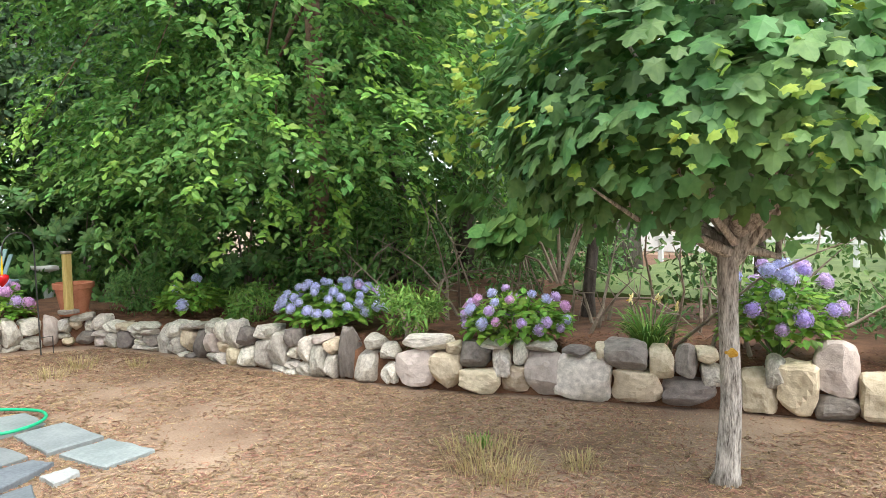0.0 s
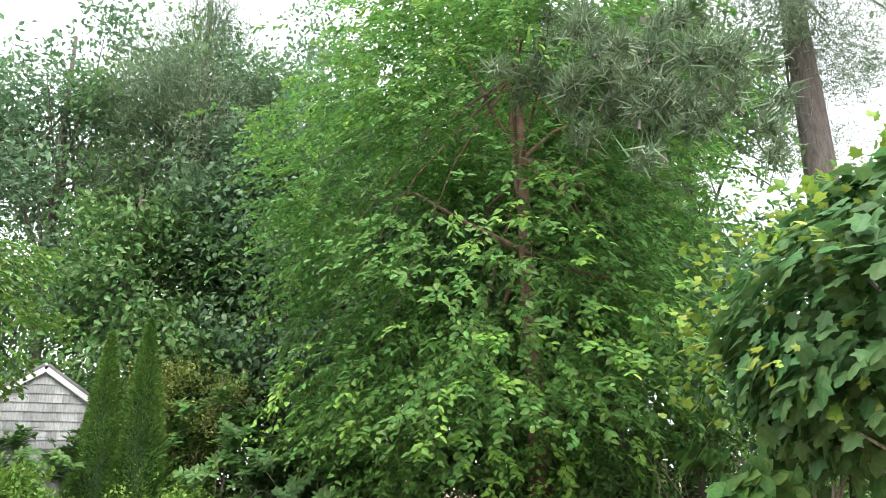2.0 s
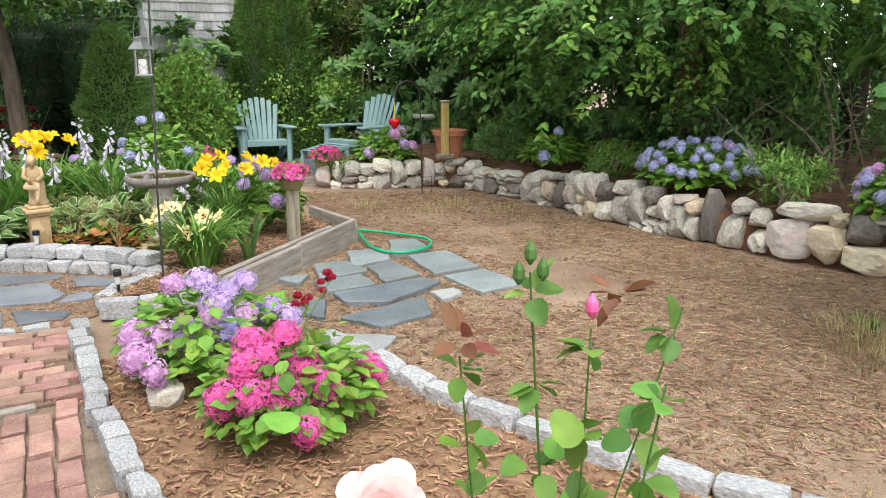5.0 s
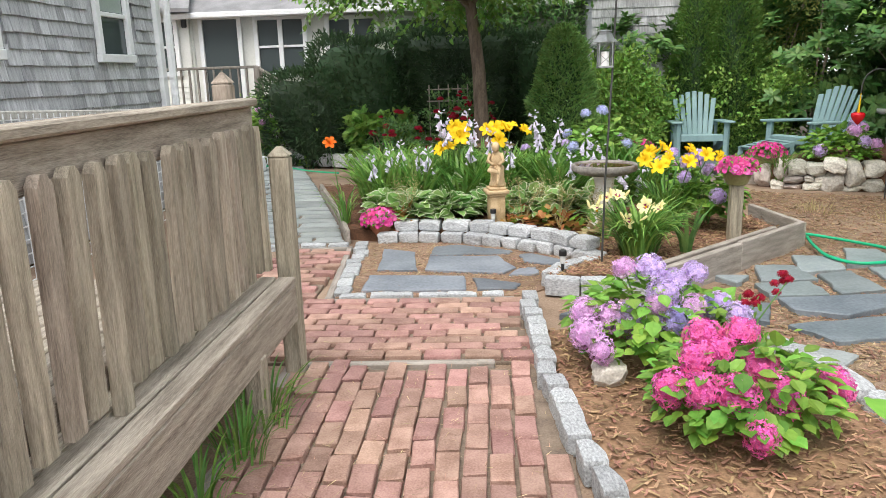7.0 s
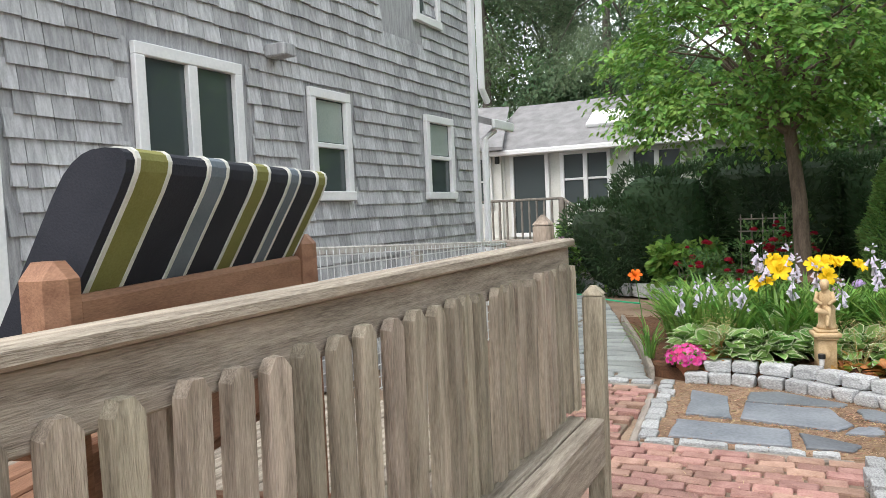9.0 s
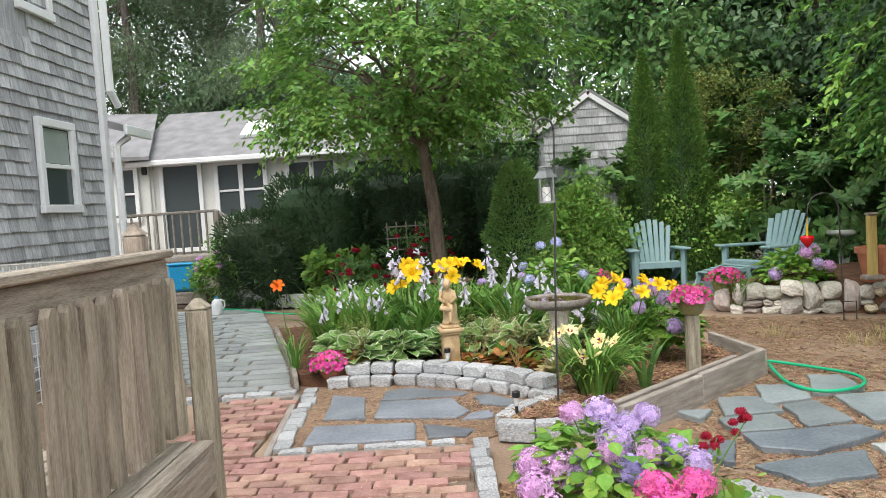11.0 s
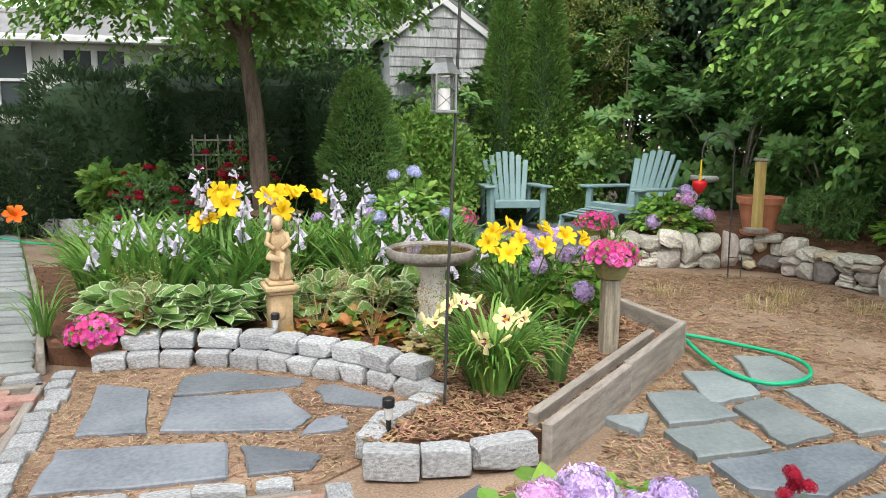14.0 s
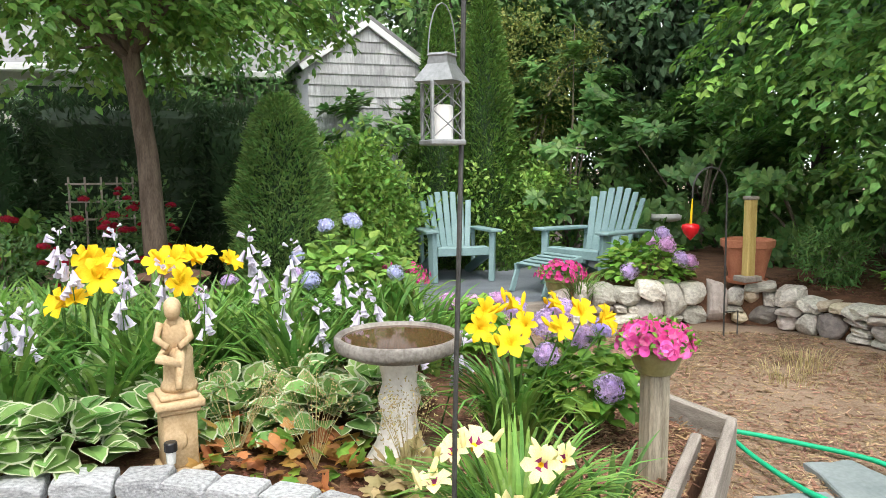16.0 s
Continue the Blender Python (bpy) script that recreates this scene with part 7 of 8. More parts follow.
build_chair(CHAIR)
CHAIR.scale = (1.12, 1.08, 1.06)
bpy.context.view_layer.update()
c2 = copy_thing(CHAIR, pose(5.45, 10.75, 0.09, 0, 0, -66) @ Matrix.Diagonal((1.12, 1.08, 1.06, 1)))
c2["label"] = "blue-green resin adirondack chair turned towards its footstool"
fs = thing("footstool", (4.75, 10.5, 0.09), "blue-green slatted resin footstool before the chair", "footstool", "", -72)
bpy.context.view_layer.update()
for k in range(5):
    part("slat", Geo().add(*along((-0.24, -0.2 + k * 0.1, 0.3 + k * 0.018), (0.24, -0.2 + k * 0.1, 0.3 + k * 0.018), 0.085, 0.02)), M["resin"], fs)
for s in (-1, 1):
    part("side_rail", Geo().add(*along((s * 0.24, -0.26, 0.26), (s * 0.24, 0.26, 0.35), 0.03, 0.07)), M["resin"], fs)
    part("leg", Geo().add(*along((s * 0.24, -0.2, 0.28), (s * 0.24, -0.3, 0), 0.03, 0.07)), M["resin"], fs)
    part("leg", Geo().add(*along((s * 0.24, 0.2, 0.33), (s * 0.24, 0.3, 0), 0.03, 0.07)), M["resin"], fs)
hydrangea((5.3, 9.55, 0.2), 0.42, 0.58, 8, ["lilac", "mauve", "lilac"], "lilac hydrangea behind the red heart feeder", 670, head_r=0.085)

# ---------------------------------------------------------------- plants on the stone wall
WZ = 0.33
hydrangea((7.05, 5.5, WZ), 0.6, 0.5, 62, ["blue", "blue", "blue", "lilac"], "wide blue hydrangea covered with flower heads above the wall", 680, head_r=0.056)
hydrangea((7.22, 3.32, WZ), 0.5, 0.54, 30, ["lilac", "mauve", "lilac", "blue"], "lilac and pink hydrangea above the stone wall", 681, head_r=0.055)
hydrangea((7.88, 1.22, WZ), 0.48, 0.78, 24, ["lilac", "blue", "lilac", "violet"], "tall violet hydrangea behind the maple trunk", 682, head_r=0.072)
hydrangea((6.8, 7.65, WZ), 0.42, 0.45, 3, ["lilac", "blue"], "broad-leaved hydrangea with few lilac heads", 683, head_r=0.075)
shrub("perennial", (6.95, 4.35, WZ), (0.3, 0.3, 0.5), 110, 16, 0.085, LEAF_LONG, M["light_leaf"], "bushy light green perennial above the wall", 684, 0.05)
shrub("perennial", (6.85, 6.75, WZ), (0.28, 0.32, 0.42), 90, 16, 0.085, LEAF_LONG, M["light_leaf"], "bushy grey-green perennial above the wall", 685, 0.05)
shrub("perennial", (6.7, 8.75, WZ), (0.35, 0.42, 0.4), 110, 16, 0.075, LEAF_LONG, M["rhodo_leaf"], "low dark green shrub beside the planter", 686, 0.05)
daylily((7.55, 2.2, WZ), 0.14, "yellow-green lily clump above the wall", "cream", [(7.5, 2.1, 0.82), (7.5, 2.35, 0.8), (7.55, 1.95, 0.74)], 687, 150, 0.5, 0.022, size=0.045, lm="light_leaf")
shrub("perennial", (7.9, -0.1, WZ), (0.6, 0.6, 0.7), 130, 14, 0.09, LEAF_OVAL, M["wood_leaf"], "loose leafy perennial above the large boulders", 688, 0.08)

# ---------------------------------------------------------------- side bed
hydrangea((1.83, 3.78, 0.02), 0.42, 0.5, 20, ["mauve", "lilac", "mauve", "violet", "lilac"], "lilac and mauve hydrangea at the corner of the bricks", 690, 0.12, "green", 0.085,
          [(1.68, 3.75, 0.52), (1.82, 3.8, 0.5), (2.03, 3.72, 0.5), (1.87, 3.68, 0.4), (1.83, 3.6, 0.36), (2.0, 3.6, 0.36), (1.47, 3.65, 0.32), (1.6, 3.6, 0.31), (1.68, 3.58, 0.31), (1.47, 3.52, 0.25), (1.53, 3.42, 0.2),
           (1.73, 3.5, 0.22), (2.08, 3.66, 0.33), (2.16, 3.7, 0.34), (1.95, 3.75, 0.45), (1.9, 3.55, 0.3), (2.22, 3.6, 0.3)])
hydrangea((2.03, 2.95, 0.02), 0.36, 0.45, 12, ["pink"], "bright pink hydrangea in the mulch bed", 691, 0.11, "green", 0.088,
          [(2.03, 3.0, 0.44), (1.84, 2.92, 0.36), (1.93, 2.95, 0.38), (2.08, 2.9, 0.33), (1.72, 2.86, 0.26), (1.82, 2.78, 0.28), (1.94, 2.74, 0.28), (2.13, 2.78, 0.26), (2.4, 2.95, 0.22), (2.0, 2.62, 0.16), (1.9, 3.08, 0.4)])
hydrangea((1.78, 1.35, 0.02), 0.33, 0.5, 2, ["pink"], "small hydrangea with one pink head below the rose", 692, 0.1, "green", 0.05)


def rounded_leaf(n=18):
    """A rounded leaf, folded along its midrib, with a finely toothed edge."""
    v = [(0, 0, 0)]
    for k in range(1, n):
        a = 2 * math.pi * k / n
        x = 0.36 * math.sin(a) * (1.12 + 0.25 * math.cos(a)) * (1 + 0.05 * (-1) ** k)
        y = 0.5 - 0.5 * math.cos(a)
        v.append((x, y, 0.28 * abs(x) - 0.22 * y * y))
    v += [(0, y, -0.22 * y * y - 0.012) for y in (0.25, 0.5, 0.75)]
    mid = lambda y: n + (0 if y < 0.37 else (1 if y < 0.62 else 2))
    f = []
    for k in range(n):
        p, q = k, (k + 1) % n
        a, b = mid(v[p][1]), mid(v[q][1])
        f.append((p, q, a) if a == b else (p, q, b, a))
    return np.array(v), f


LEAF_ROSE = rounded_leaf()


def rose_bush():
    r2 = np.random.default_rng(700)
    t = thing("rose_bush", (0, 0, 0), "tall rose bush with one large pale pink bloom", "rose bush")
    base = np.array([1.76, 0.78, 0.02])
    c = np.array([1.482, 0.592, 1.138])
    # bloom of spiralled cupped petals
    for k in range(26):
        a = k * 2.4
        out = 0.002 + 0.0021 * k
        tilt = 0.08 + 0.036 * k
        n = 5
        v, f = [], []
        w = 0.015 + 0.0017 * k
        for i in range(n):
            for j in range(n):
                u, s = (i / (n - 1) - 0.5) * 2, j / (n - 1)
                lx = u * w * math.sin(math.pi * (0.2 + 0.68 * s)) * 1.25
                h = s * (0.03 + 0.0006 * k)
                rr = out + h * math.sin(tilt) * 1.15 - 0.25 * lx * lx / 0.02 + (0.006 * (s ** 3) if k > 10 else 0)
                v.append((rr * math.cos(a) - lx * math.sin(a), rr * math.sin(a) + lx * math.cos(a), h * math.cos(tilt) + 0.002 * r2.normal() * s))
        for i in range(n - 1):
            for j in range(n - 1):
                f.append((i * n + j, i * n + j + 1, (i + 1) * n + j + 1, (i + 1) * n + j))
        ob = part("petal", Geo().add(v, f), M["rosy"], t, smooth=True)
        ob.matrix_world = Matrix.Translation(c) @ Vector((-0.35, -0.75, 0.75)).to_track_quat("Z", "Y").to_matrix().to_4x4() @ Matrix.Diagonal((0.52, 0.52, 0.52, 1))
    canes = [(c - np.array([-0.01, -0.012, 0.03]), 0.006), ((1.733, 0.71, 1.33), 0.005), ((1.777, 0.644, 1.27), 0.004), ((1.647, 0.731, 1.23), 0.004), ((1.86, 0.6, 1.2), 0.005), ((1.93, 0.65, 1.27), 0.004), ((1.6, 0.7, 0.85), 0.004), ((1.76, 0.51, 1.0), 0.005), ((1.66, 0.6, 0.95), 0.004)]
    gl = Geo()
    for e, rad in canes:
        e = np.array(e)
        m = (base + e) / 2 + r2.normal(size=3) * 0.06
        part("cane", Geo().add(*tube([base, m, e - np.array([0, 0, 0.01])], [rad * 0.8, rad * 0.55, rad * 0.3], 6, False)), M["stem"], t)
        for k in np.linspace(0.5, 0.97, 6):
            q = m + (e - m) * (k - 0.5) * 2
            d = unit(r2.normal(size=(5, 3)) + np.array([0, 0, 0.2]))
            leaves(gl, q + d * 0.008, d, np.array([0, 0, 1.0]) + r2.normal(size=(5, 3)) * 0.3, 0.037 * r2.uniform(0.7, 1.2, 5), LEAF_ROSE)
    part("leaves", gl, M["garden_leaf"], t, "", True)
    for e in ((1.733, 0.71, 1.33), (1.745, 0.7, 1.31), (1.72, 0.715, 1.305)):
        part("bud", Geo().add(*lathe([(0.002, 0), (0.008, 0.009), (0.007, 0.02), (0.001, 0.03)], 8, e)), M["stem"], t)
    for e in ((1.777, 0.644, 1.275), (1.5, 0.6, 1.02)):
        part("bud", Geo().add(*lathe([(0.002, 0), (0.008, 0.009), (0.007, 0.02), (0.001, 0.03)], 8, e)), M["pink"], t, "unopened pink rosebud")
    low = Geo()
    p = base + np.array([-0.08, -0.12, 0.75]) + r2.normal(size=(240, 3)) * np.array([0.13, 0.11, 0.13])
    leaves(low, p, r2.normal(size=p.shape) + np.array([0, 0, 0.1]), np.array([-0.2, -0.4, 1.0]) + r2.normal(size=p.shape) * 0.35, 0.047 * r2.uniform(0.7, 1.2, 240), LEAF_ROSE)
    part("lower_leaves", low, M["green"], t, "", True)
    gr = Geo()
    for e in ((1.647, 0.731, 1.24), (1.857, 0.693, 1.28)):
        d = unit(r2.normal(size=(9, 3)) + np.array([0, 0, 0.3]))
        leaves(gr, np.array(e) + d * 0.012, d, np.array([0, 0, 1.0]) + r2.normal(size=(9, 3)) * 0.3, 0.04, LEAF_OVAL)
    part("young_leaves", gr, M["bronze"], t, "bronze-red young leaves", True)


rose_bush()


def red_rose():
    r2 = np.random.default_rng(710)
    t = thing("red_rose", (0, 0, 0), "thin rose with two clusters of dark red blooms", "rose bush")
    base = np.array([2.15, 3.5, 0.02])
    for c in ((2.36, 3.75, 0.36), (2.53, 3.85, 0.4)):
        c = np.array(c)
        part("cane", Geo().add(*tube([base, (base + c) / 2 + np.array([0, 0, 0.05]), c], [0.005, 0.004, 0.003], 5, False)), M["stem"], t)
        for k in range(7):
            ob = part("bloom", head_mesh("red", k % 3), None, t)
            ob.matrix_world = Matrix.Translation(c + r2.normal(size=3) * np.array([0.04, 0.04, 0.025])) @ Matrix.Diagonal((0.026, 0.026, 0.026, 1))
    g = Geo()
    p = base + r2.normal(size=(60, 3)) * np.array([0.14, 0.14, 0.08]) + np.array([0.1, 0.1, 0.18])
    leaves(g, p, r2.normal(size=p.shape), np.array([0, 0, 1.0]) + r2.normal(size=p.shape) * 0.3, 0.045, LEAF_OVAL)
    part("leaves", g, M["green"], t)


red_rose()

# solar path lights
M["black"] = mat("black_plastic", (0.012, 0.012, 0.013), (0.022, 0.022, 0.024), 5, 40, 0.35, 0)
M["clear"] = mat("clear_ribbed_plastic", (0.5, 0.5, 0.48), (0.66, 0.66, 0.64), 40, 200, 0.2, 0.1)


def solar_light(at, label):
    t = thing("solar_light", at, label, "path light", "solar path lights")
    part("stake", Geo().add(*lathe([(0.006, 0), (0.012, 0.01), (0.012, 0.1)], 10)), M["black"], t)
    part("lens", Geo().add(*lathe([(0.013, 0.1), (0.019, 0.105), (0.022, 0.16)], 14)), M["clear"], t)
    part("cap", Geo().add(*lathe([(0.027, 0.16), (0.028, 0.163), (0.028, 0.195), (0.024, 0.2), (0.002, 0.201)], 16)), M["black"], t)


solar_light((1.51, 5.22, 0.06), "black solar path light in the mulch nook")
solar_light((1.62, 1.98, 0.02), "black solar path light in the mulch bed")
solar_light((1.02, 6.78, 0.08), "black solar path light in front of the statue")
v, f = stone(721, 7, 0.25, 5.0, 9, 0.75)
rk = tagged(part("rock", Geo().add(v * np.array([0.17, 0.14, 0.15]) + np.array([1.57, 3.44, 0.07]), f), M["fieldstone"]), "pale rough rock beside the hydrangea", "rock")

# hoses
M["hose"] = mat("green_hose", (0.008, 0.36, 0.17), (0.015, 0.45, 0.22), 5, 40, 0.4, 0.1)


def smooth_path(pts, n=10):
    p = [Vector(q) for q in pts]
    out = []
    for i in range(len(p) - 1):
        a, b, c, d = p[max(i - 1, 0)], p[i], p[i + 1], p[min(i + 2, len(p) - 1)]
        for k in range(n):
            t = k / n
            out.append(0.5 * ((2 * b) + (c - a) * t + (2 * a - 5 * b + 4 * c - d) * t * t + (3 * b - a - 3 * c + d) * t ** 3))
    return [tuple(q) for q in out + [p[-1]]]


tagged(part("garden_hose", Geo().add(*tube(smooth_path([(3.7, 6.45, 0.05), (3.66, 6.2, 0.03), (3.62, 5.85, 0.03), (3.72, 5.62, 0.032), (3.95, 5.62, 0.035), (4.14, 5.8, 0.03), (4.18, 6.05, 0.03), (4.02, 6.38, 0.022), (3.85, 6.62, 0.02), (3.72, 6.75, 0.02)]), 0.013, 8)), M["hose"], smooth=True),
       "bright green garden hose looped on the slates", "garden hose")
tagged(part("garden_hose", Geo().add(*tube(smooth_path([(-1.4, 11.6, 0.02), (-1.9, 11.9, 0.02), (-2.6, 12.6, 0.02), (-3.1, 12.9, 0.02), (-3.3, 13.5, 0.02)]), 0.014, 8)), M["hose"], smooth=True),
       "green garden hose lying on the slate walk", "garden hose")

# ---------------------------------------------------------------- glider on the deck
M["teak"] = mat("brown_glider_wood", (0.2, 0.095, 0.055), (0.36, 0.19, 0.115), 4, 50, 0.6, 0.3, stretch=(6, 1, 6))
M["navy"] = mat("navy_canvas", (0.014, 0.016, 0.024), (0.026, 0.028, 0.038), 6, 160, 0.9, 0.3)
M["olive"] = mat("olive_canvas", (0.17, 0.17, 0.045), (0.23, 0.225, 0.07), 6, 160, 0.9, 0.3)
M["greyblue"] = mat("grey_blue_canvas", (0.12, 0.15, 0.18), (0.18, 0.21, 0.24), 6, 160, 0.9, 0.3)
M["thread"] = mat("white_stitching", (0.6, 0.6, 0.55), (0.72, 0.72, 0.68), 20, 160, 0.9, 0.1)
gl = thing("glider_bench", (-0.436, 1.476, 0.555), "brown wooden glider bench on the deck", "bench", "", 15.7)
gl.scale = (0.9, 1.06, 1.046)
bpy.context.view_layer.update()
part("back_board", Geo().add(*cbox(0.04, 1.06, 0.24, 0.012, (0.0, 0.03, 0.745))), M["teak"], gl)
part("back_board", Geo().add(*cbox(0.035, 1.06, 0.14, 0.012, (-0.05, 0.03, 0.5))), M["teak"], gl)
for y in (-0.545, 0.6):
    part("upright", Geo().add(*cbox(0.11, 0.09, 0.93, 0.03, (0.0, y, 0.465))), M["teak"], gl)
    part("arm", Geo().add(*cbox(0.6, 0.09, 0.05, 0.015, (-0.32, y, 0.62))), M["teak"], gl)
    part("front_leg", Geo().add(*cbox(0.08, 0.08, 0.6, 0.015, (-0.58, y, 0.3))), M["teak"], gl)
    part("runner", Geo().add(*cbox(0.75, 0.07, 0.07, 0.015, (-0.3, y, 0.036))), M["teak"], gl)
for k in range(5):
    part("seat_slat", Geo().add(*cbox(0.09, 1.08, 0.025, 0.006, (-0.12 - k * 0.105, 0.03, 0.4))), M["teak"], gl)
part("bolt", Geo().add(*tube([(0.05, -0.545, 0.8), (0.062, -0.545, 0.8)], 0.013, 10)), M["pewter"], gl)
cu = thing("cushion", (-0.51, 1.476, 1.235), "navy seat-back cushion with olive and grey stripes on the glider", "cushion", "", 15.7)
cu.scale = (0.75, 1.06, 0.75)
bpy.context.view_layer.update()


def slice_of(y0, y1, grow):
    """A length of the padded cushion, leaning back over the board."""
    prof = []
    for a in np.linspace(0, 2 * math.pi, 24, endpoint=False):
        c, s = math.cos(a), math.sin(a)
        px = (abs(c) ** 0.6) * (1 if c > 0 else -1) * (0.088 + grow) * (1 + 0.06 * math.sin(3 * a))
        pz = (abs(s) ** 0.3) * (1 if s > 0 else -1) * (0.33 + grow) + 0.33
        prof.append((px + (pz - 0.3) * 0.56, pz))
    ys = np.linspace(y0, y1, 4)
    v = [(x, y, z) for y in ys for x, z in prof]
    n = len(prof)
    f = [(r * n + i, r * n + (i + 1) % n, (r + 1) * n + (i + 1) % n, (r + 1) * n + i) for r in range(3) for i in range(n)]
    f += [tuple(range(n))[::-1], tuple(range(3 * n, 4 * n))]
    f = [q[::-1] for q in f]
    return v, f


part("cushion_body", Geo().add(*slice_of(-0.5, 0.53, 0.0)), M["navy"], cu)
for a, b, k in ((0.03, 0.13, "olive"), (0.28, 0.36, "greyblue"), (0.5, 0.58, "olive"), (0.71, 0.78, "greyblue"), (0.92, 0.99, "olive")):
    y0, y1 = -0.5 + a * 1.03, -0.5 + b * 1.03
    part("stripe", Geo().add(*slice_of(y0, y1, 0.003)), M[k], cu)
    for y in (y0, y1):
        part("stitching", Geo().add(*slice_of(y - 0.006, y + 0.006, 0.005)), M["thread"], cu)

# ---------------------------------------------------------------- back of the garden
shrub("hydrangea_shrub", (-2.0, 13.05, 0.1), (0.42, 0.36, 0.7), 110, 10, 0.15, LEAF_BROAD, M["green"], "leafy green hydrangea not in bloom by the hedge", 730, 0.07)
shrub("hydrangea_shrub", (-0.8, 12.4, 0.1), (0.45, 0.36, 0.75), 110, 10, 0.15, LEAF_BROAD, M["garden_leaf"], "leafy green hydrangea before the dark hedge", 731, 0.07)
shrub("grey_shrub", (-3.0, 13.1, 0.1), (0.5, 0.4, 1.0), 150, 14, 0.07, LEAF_OVAL, M["light_leaf"], "grey-green shrub with pale lilac flowers by the steps", 732, 0.08)
tagged(hydrangea((-3.0, 13.0, 0.5), 0.4, 0.5, 8, ["mauve"], "faded mauve hydrangea beside the house steps", 733, head_r=0.07))


def red_bush(at, r, h, seed, label):
    r2 = np.random.default_rng(seed)
    t = thing("red_rose_bush", (0, 0, 0), label, "rose bush", "red rose bushes")
    at = np.array(at, float)
    p, d = clumps(at + np.array([0, 0, h * 0.55]), (r, r, h * 0.5), 900, r2, 0.3)
    g = Geo()
    leaves(g, p, d + r2.normal(size=d.shape) * 0.5, d + np.array([0, 0, 0.6]), 0.06, LEAF_FOLD)
    part("foliage", g, M["wood_leaf"], t)
    for k in range(18):
        q = unit(r2.normal(size=3) * np.array([1, 1, 0.5]) + np.array([0, -0.5, 0.3]))
        s = at + np.array([0, 0, h * 0.55]) + q * np.array([r, r, h * 0.55])
        ob = part("bloom", head_mesh("red", k % 3), None, t)
        sc = r2.uniform(0.025, 0.045)
        ob.matrix_world = Matrix.Translation(s) @ Matrix.Diagonal((sc * 1.4, sc, sc, 1))
    for k in range(5):
        e = at + r2.normal(size=3) * np.array([r * 0.5, r * 0.5, 0]) + np.array([0, 0, h * 0.8])
        part("cane", Geo().add(*tube([at, (at + e) / 2, e], [0.008, 0.006, 0.003], 5, False)), M["stem"], t)


red_bush((0.35, 11.2, 0.05), 0.5, 1.15, 740, "red rose bush before the dark hedge")
red_bush((-0.35, 10.9, 0.05), 0.45, 0.85, 741, "low red rose bush behind the lilies")
red_bush((0.75, 11.4, 0.05), 0.3, 1.3, 742, "tall red rose beside the tree trunk")
tl = thing("trellis", (0, 0, 0), "small grey wooden lattice trellis before the hedge", "trellis")
for i in range(5):
    part("upright", Geo().add(*cbox(0.02, 0.02, 1.3, 0.003, (0.05 + i * 0.15, 11.85, 0.68))), M["timber"], tl)
for k in range(3):
    part("crossbar", Geo().add(*cbox(0.66, 0.02, 0.02, 0.003, (0.35, 11.83, 0.9 + k * 0.18))), M["timber"], tl)
M["rust"] = mat("rusty_iron", (0.09, 0.045, 0.03), (0.2, 0.1, 0.065), 8, 60, 0.85, 0.5)
fe = thing("feeding_table", (1.02, 9.75, 0), "grey wooden stand with a rusty shallow metal dish", "plant stand")
part("stand", Geo().add(*cbox(0.34, 0.3, 0.52, 0.02, (0, 0, 0.26))), M["timber"], fe)
part("dish", Geo().add(*lathe([(0.1, 0.52), (0.28, 0.56), (0.3, 0.58), (0.28, 0.585), (0.12, 0.6), (0.05, 0.66)], 20)), M["rust"], fe)
M["tub"] = mat("blue_plastic", (0.01, 0.25, 0.5), (0.02, 0.32, 0.6), 4, 30, 0.4, 0)
tb = thing("storage_tub", (-3.8, 13.45, 0.3), "bright blue plastic storage tub beside the porch", "tub")
part("tub_body", Geo().add(*cbox(0.5, 0.3, 0.48, 0.04, (0, 0, 0.26))), M["tub"], tb)
part("rim", Geo().add(*cbox(0.55, 0.34, 0.035, 0.012, (0, 0, 0.5))), M["tub"], tb)
st = thing("plank_bench", (-3.8, 13.45, 0), "low weathered plank bench under the blue tub", "bench")
part("top", Geo().add(*cbox(0.9, 0.34, 0.05, 0.008, (0, 0, 0.275))), M["timber"], st)
for sx in (-0.38, 0.38):
    part("leg", Geo().add(*cbox(0.06, 0.3, 0.25, 0.008, (sx, 0, 0.125))), M["timber"], st)
jg = thing("plastic_jug", (-2.82, 12.15, 0.015), "white plastic jug standing on the slate walk", "jug")
part("jug_body", Geo().add(*lathe([(0.08, 0), (0.088, 0.01), (0.088, 0.17), (0.07, 0.22), (0.03, 0.26)], 18)), M["white"], jg)
part("cap", Geo().add(*lathe([(0.028, 0.26), (0.028, 0.29), (0.002, 0.292)], 12)), M["tub"], jg)
part("handle", Geo().add(*tube([(0.05, 0, 0.24), (0.12, 0, 0.22), (0.125, 0, 0.13), (0.085, 0, 0.09)], 0.011, 8)), M["white"], jg)

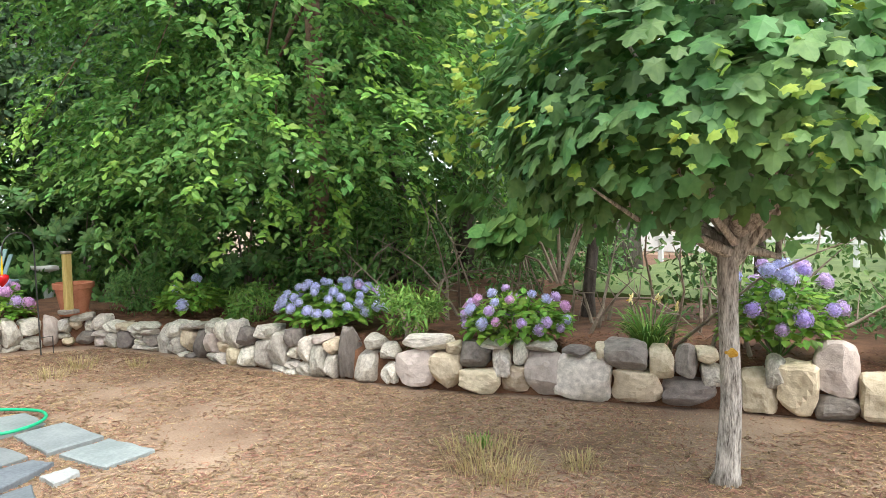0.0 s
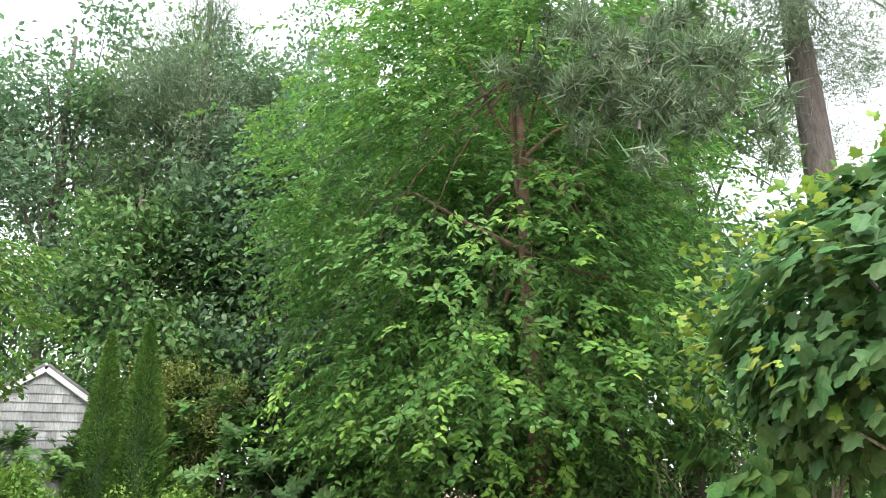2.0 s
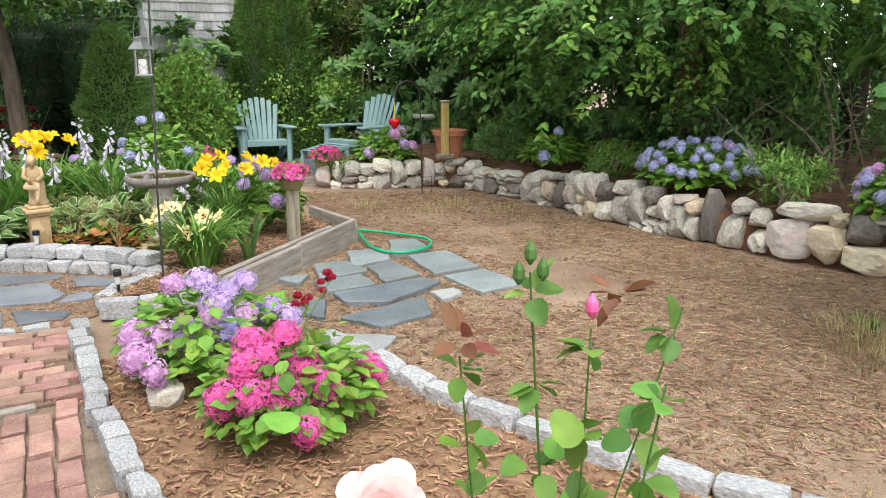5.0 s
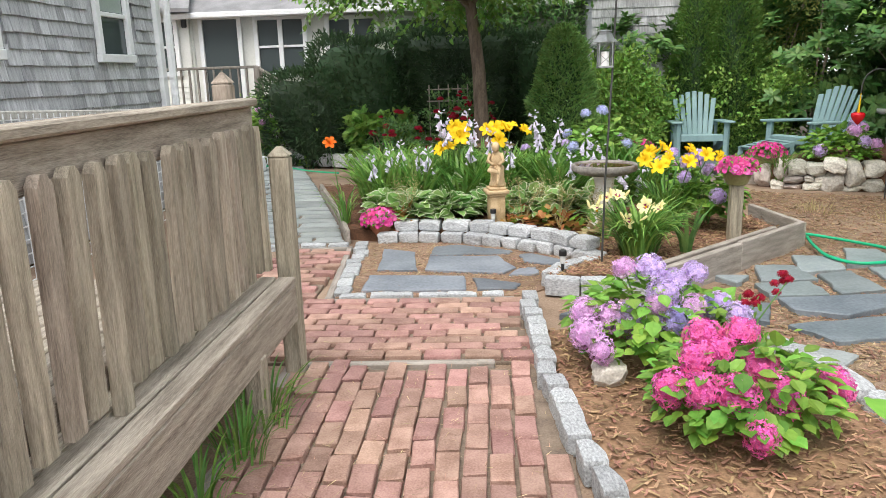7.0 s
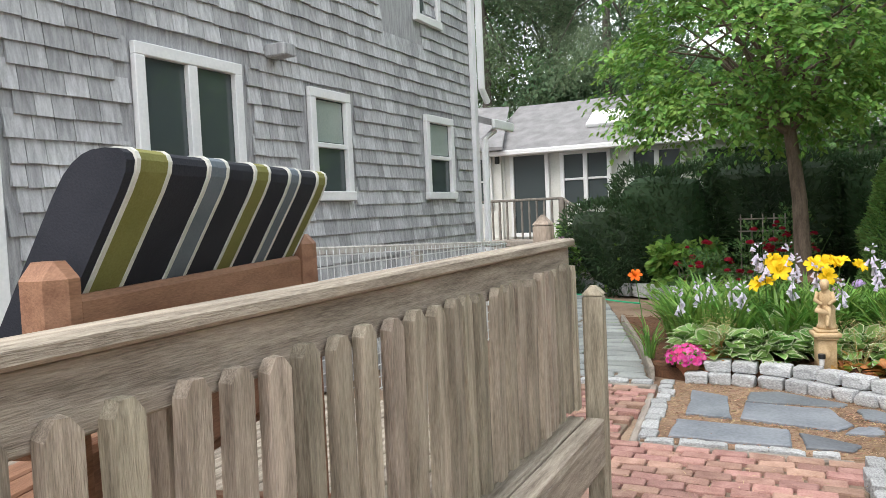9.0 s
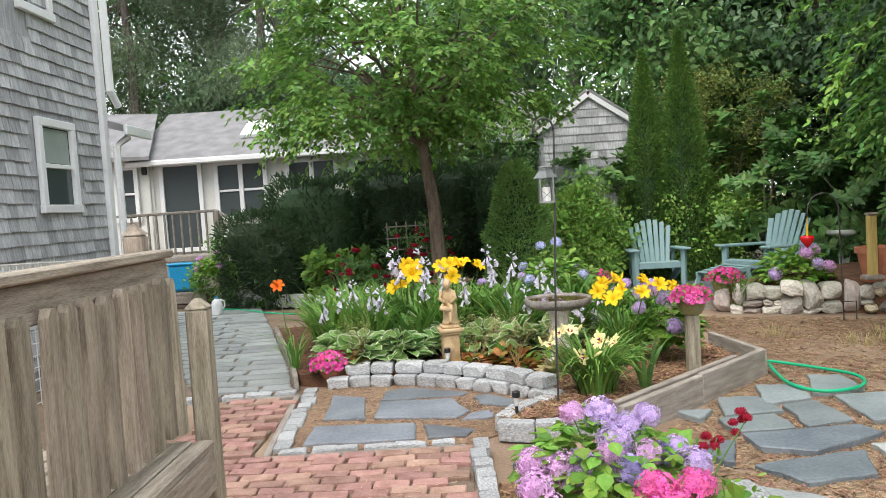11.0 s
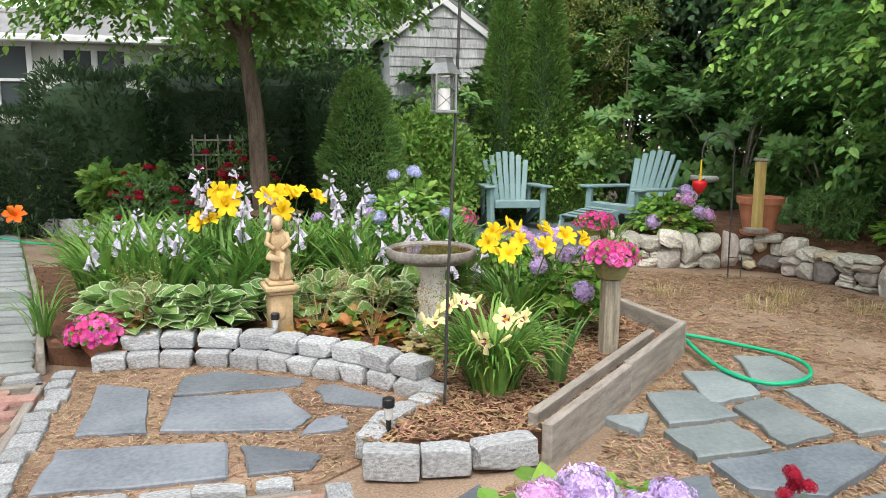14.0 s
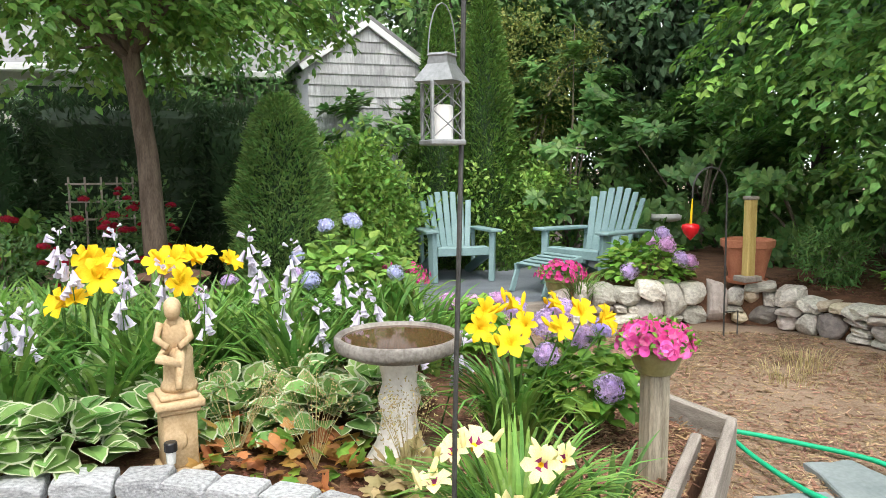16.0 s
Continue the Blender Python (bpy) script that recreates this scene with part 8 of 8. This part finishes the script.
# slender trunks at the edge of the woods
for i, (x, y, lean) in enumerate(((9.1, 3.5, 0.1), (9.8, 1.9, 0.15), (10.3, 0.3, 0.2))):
    wood_tree(x, y, 3.7, 1.0, M["hazy_leaf"], 750 + i, "slender grey-barked young tree at the wood's edge", tr=0.085, low=0.5, count=110, size=0.12)
M["lawn"] = mat("sunlit_lawn", (0.07, 0.11, 0.03), (0.14, 0.19, 0.06), 2, 80, 0.95, 0.6)
poly_slab("lawn", [(10.8, -12), (23.5, -12), (23.5, 5.5), (11.0, 5.0)], 0.38, 0.0, M["lawn"], "rough sunlit lawn beyond the trees", "lawn")
nf = thing("post_fence", (0, 0, 0), "white post and rail fence along the far lawn", "fence")
for k in range(9):
    part("post", Geo().add(*cbox(0.1, 0.1, 1.0, 0.01, (16.5, -9 + k * 1.8, 0.85))), M["white"], nf)
for z in (0.85, 1.2):
    part("rail", Geo().add(*cbox(0.05, 14.6, 0.12, 0.01, (16.43, -1.8, z))), M["white"], nf)

# ---------------------------------------------------------------- litter on the ground
def litter(name, poly, count, leaf, size, z, lm, label, seed, tilt=0.18, lay=None, bare=False):
    """Loose pieces strewn over a plot; bare: thinned out in worn patches."""
    r2 = np.random.default_rng(seed)
    p = sprinkle(poly, count, r2)
    if bare:
        worn = np.array([noise.noise((x * 0.75, y * 1.0, 7.3)) + 0.4 * noise.noise((x * 2.6, y * 2.6, 1.7)) for x, y in p])
        p = p[r2.uniform(0.0, 0.45, len(p)) > worn - 0.02]
        count = len(p)
    a = r2.uniform(0, 2 * math.pi, count)
    zz = np.full(count, z) if lay is None else np.array([lay(x, y) for x, y in p])
    pos = np.stack([p[:, 0], p[:, 1], zz + r2.uniform(0.0, 0.012, count)], 1)
    way = np.stack([np.cos(a), np.sin(a), r2.normal(0, tilt, count)], 1)
    g = Geo()
    leaves(g, pos, way, np.array([0, 0, 1.0]) + r2.normal(size=(count, 3)) * 0.25, size * r2.uniform(0.5, 1.3, count), leaf)
    return tagged(part(name, g, M[lm]), label, "ground litter", kind="stuff")


CHIP = (np.array([(-0.13, 0, 0), (0.13, 0.05, 0), (0.1, 1, 0.03), (-0.1, 0.95, 0.02), (0, 0.5, 0.09)]), [(0, 1, 4), (1, 2, 4), (2, 3, 4), (3, 0, 4)])
WISP = (LEAF_NEEDLE[0] * np.array([1.5, 1, 1]), LEAF_NEEDLE[1])


def ground_at(x, y):
    return 0.02 * noise.noise((x * 0.6, y * 0.6, 0)) + 0.012 * noise.noise((x * 2.1, y * 2.1, 3)) - 0.024


YARD = [(2.9, 2.6), (3.6, 1.6), (4.6, 0.2), (5.2, -1.4), (7.9, -1.4), (7.4, 1.3), (6.8, 3.0), (6.4, 4.8), (6.2, 6.5), (6.1, 8.4), (4.8, 9.0), (3.9, 9.4), (3.7, 6.6), (2.4, 5.0), (1.45, 4.7), (1.45, 4.4), (2.6, 3.9)]
litter("pine_needles", YARD, 90000, WISP, 0.066, 0.0, "needle", "scattered dry pine needles over the bare yard", 800, 0.1, ground_at, True)
litter("bark_chips", YARD, 46000, CHIP, 0.046, 0.0, "chip_mid", "brown shredded bark scattered over the yard", 808, 0.14, ground_at, True)
litter("wood_chips", YARD, 14000, CHIP, 0.028, 0.0, "chip", "small wood chips scattered over the yard", 801, 0.1, ground_at)
litter("wood_chips", SIDE_BED, 16000, CHIP, 0.042, 0.03, "chip", "light shredded bark chips covering the side bed", 802)
litter("bark_chips", [(1.4, 5.1), (2.15, 5.1), (3.5, 6.4), (3.4, 7.4), (2.6, 7.2), (1.85, 6.2), (1.9, 5.8), (1.55, 5.4)], 9000, CHIP, 0.04, 0.1, "chip", "shredded bark chips under the daylilies", 803)
litter("bark_chips", FLOWER_BED, 9000, CHIP, 0.04, 0.1, "chip_dark", "dark bark chips covering the flower bed", 804)
litter("bark_chips", [(-0.1, 5.0), (1.2, 5.02), (1.42, 5.2), (1.85, 5.75), (1.6, 6.1), (1.0, 6.6), (0.4, 6.75), (-0.15, 6.7)], 3500, CHIP, 0.03, -0.008, "chip_mid", "brown bark shreds between the slates", 809, 0.1)
litter("pine_needles", [(-0.1, 5.0), (1.2, 5.02), (1.42, 5.2), (1.85, 5.75), (1.6, 6.1), (1.0, 6.6), (0.4, 6.75), (-0.15, 6.7)], 5000, WISP, 0.06, -0.008, "needle", "dry pine needles between the slates", 805, 0.1)
litter("pine_needles", [(-0.1, 1.0), (1.35, 1.0), (1.2, 4.9), (-0.7, 4.9), (-0.7, 6.4), (-0.2, 6.4), (-0.1, 3.7)], 1800, WISP, 0.05, 0.022, "needle", "few dry pine needles on the brick path", 806, 0.05)
line = spline(WALL_LINE, 0.2)
litter("bark_chips", [tuple(q + np.array([0.1, 0.02])) for q in line[8:]] + [tuple(q + np.array([1.3, 0.2])) for q in line[8:][::-1]], 16000, CHIP, 0.045, 0.335, "chip_dark", "reddish bark chips covering the raised bed", 807)


def tuft(at, n, r, h, seed, lm, label):
    r2 = np.random.default_rng(seed)
    t = thing("grass_tuft", (0, 0, 0), label, "grass", "grass tufts in the yard")
    g = Geo()
    strap_clump(g, at, n, r, h, 0.004, 1.3, r2)
    tagged(part("foliage", g, M[lm], t), kind="stuff")


for i, (x, y, n, r, h) in enumerate(((5.35, 2.45, 260, 0.4, 0.16), (5.15, 2.2, 160, 0.3, 0.14), (5.62, 2.65, 90, 0.12, 0.1), (5.62, 1.9, 110, 0.16, 0.12), (5.35, 7.6, 120, 0.25, 0.14), (4.95, 7.4, 100, 0.25, 0.12), (5.7, 7.1, 80, 0.2, 0.1), (4.4, 8.0, 100, 0.3, 0.1))):
    tuft((x, y, -0.03), n, r, h, 820 + i, "straw_blade" if i != 2 else "green", "sparse tuft of dry yellow grass" if i != 2 else "small tuft of green weeds")
wd = thing("grass_tuft", (0, 0, 0), "weeds growing under the deck edge", "grass")
g = Geo()
for q in ((0.0, 2.7), (-0.02, 2.3), (0.02, 3.0), (-0.05, 1.9)):
    strap_clump(g, (q[0], q[1], 0), 40, 0.1, 0.35, 0.012, 1.5, r2)
part("foliage", g, M["strap"], wd)
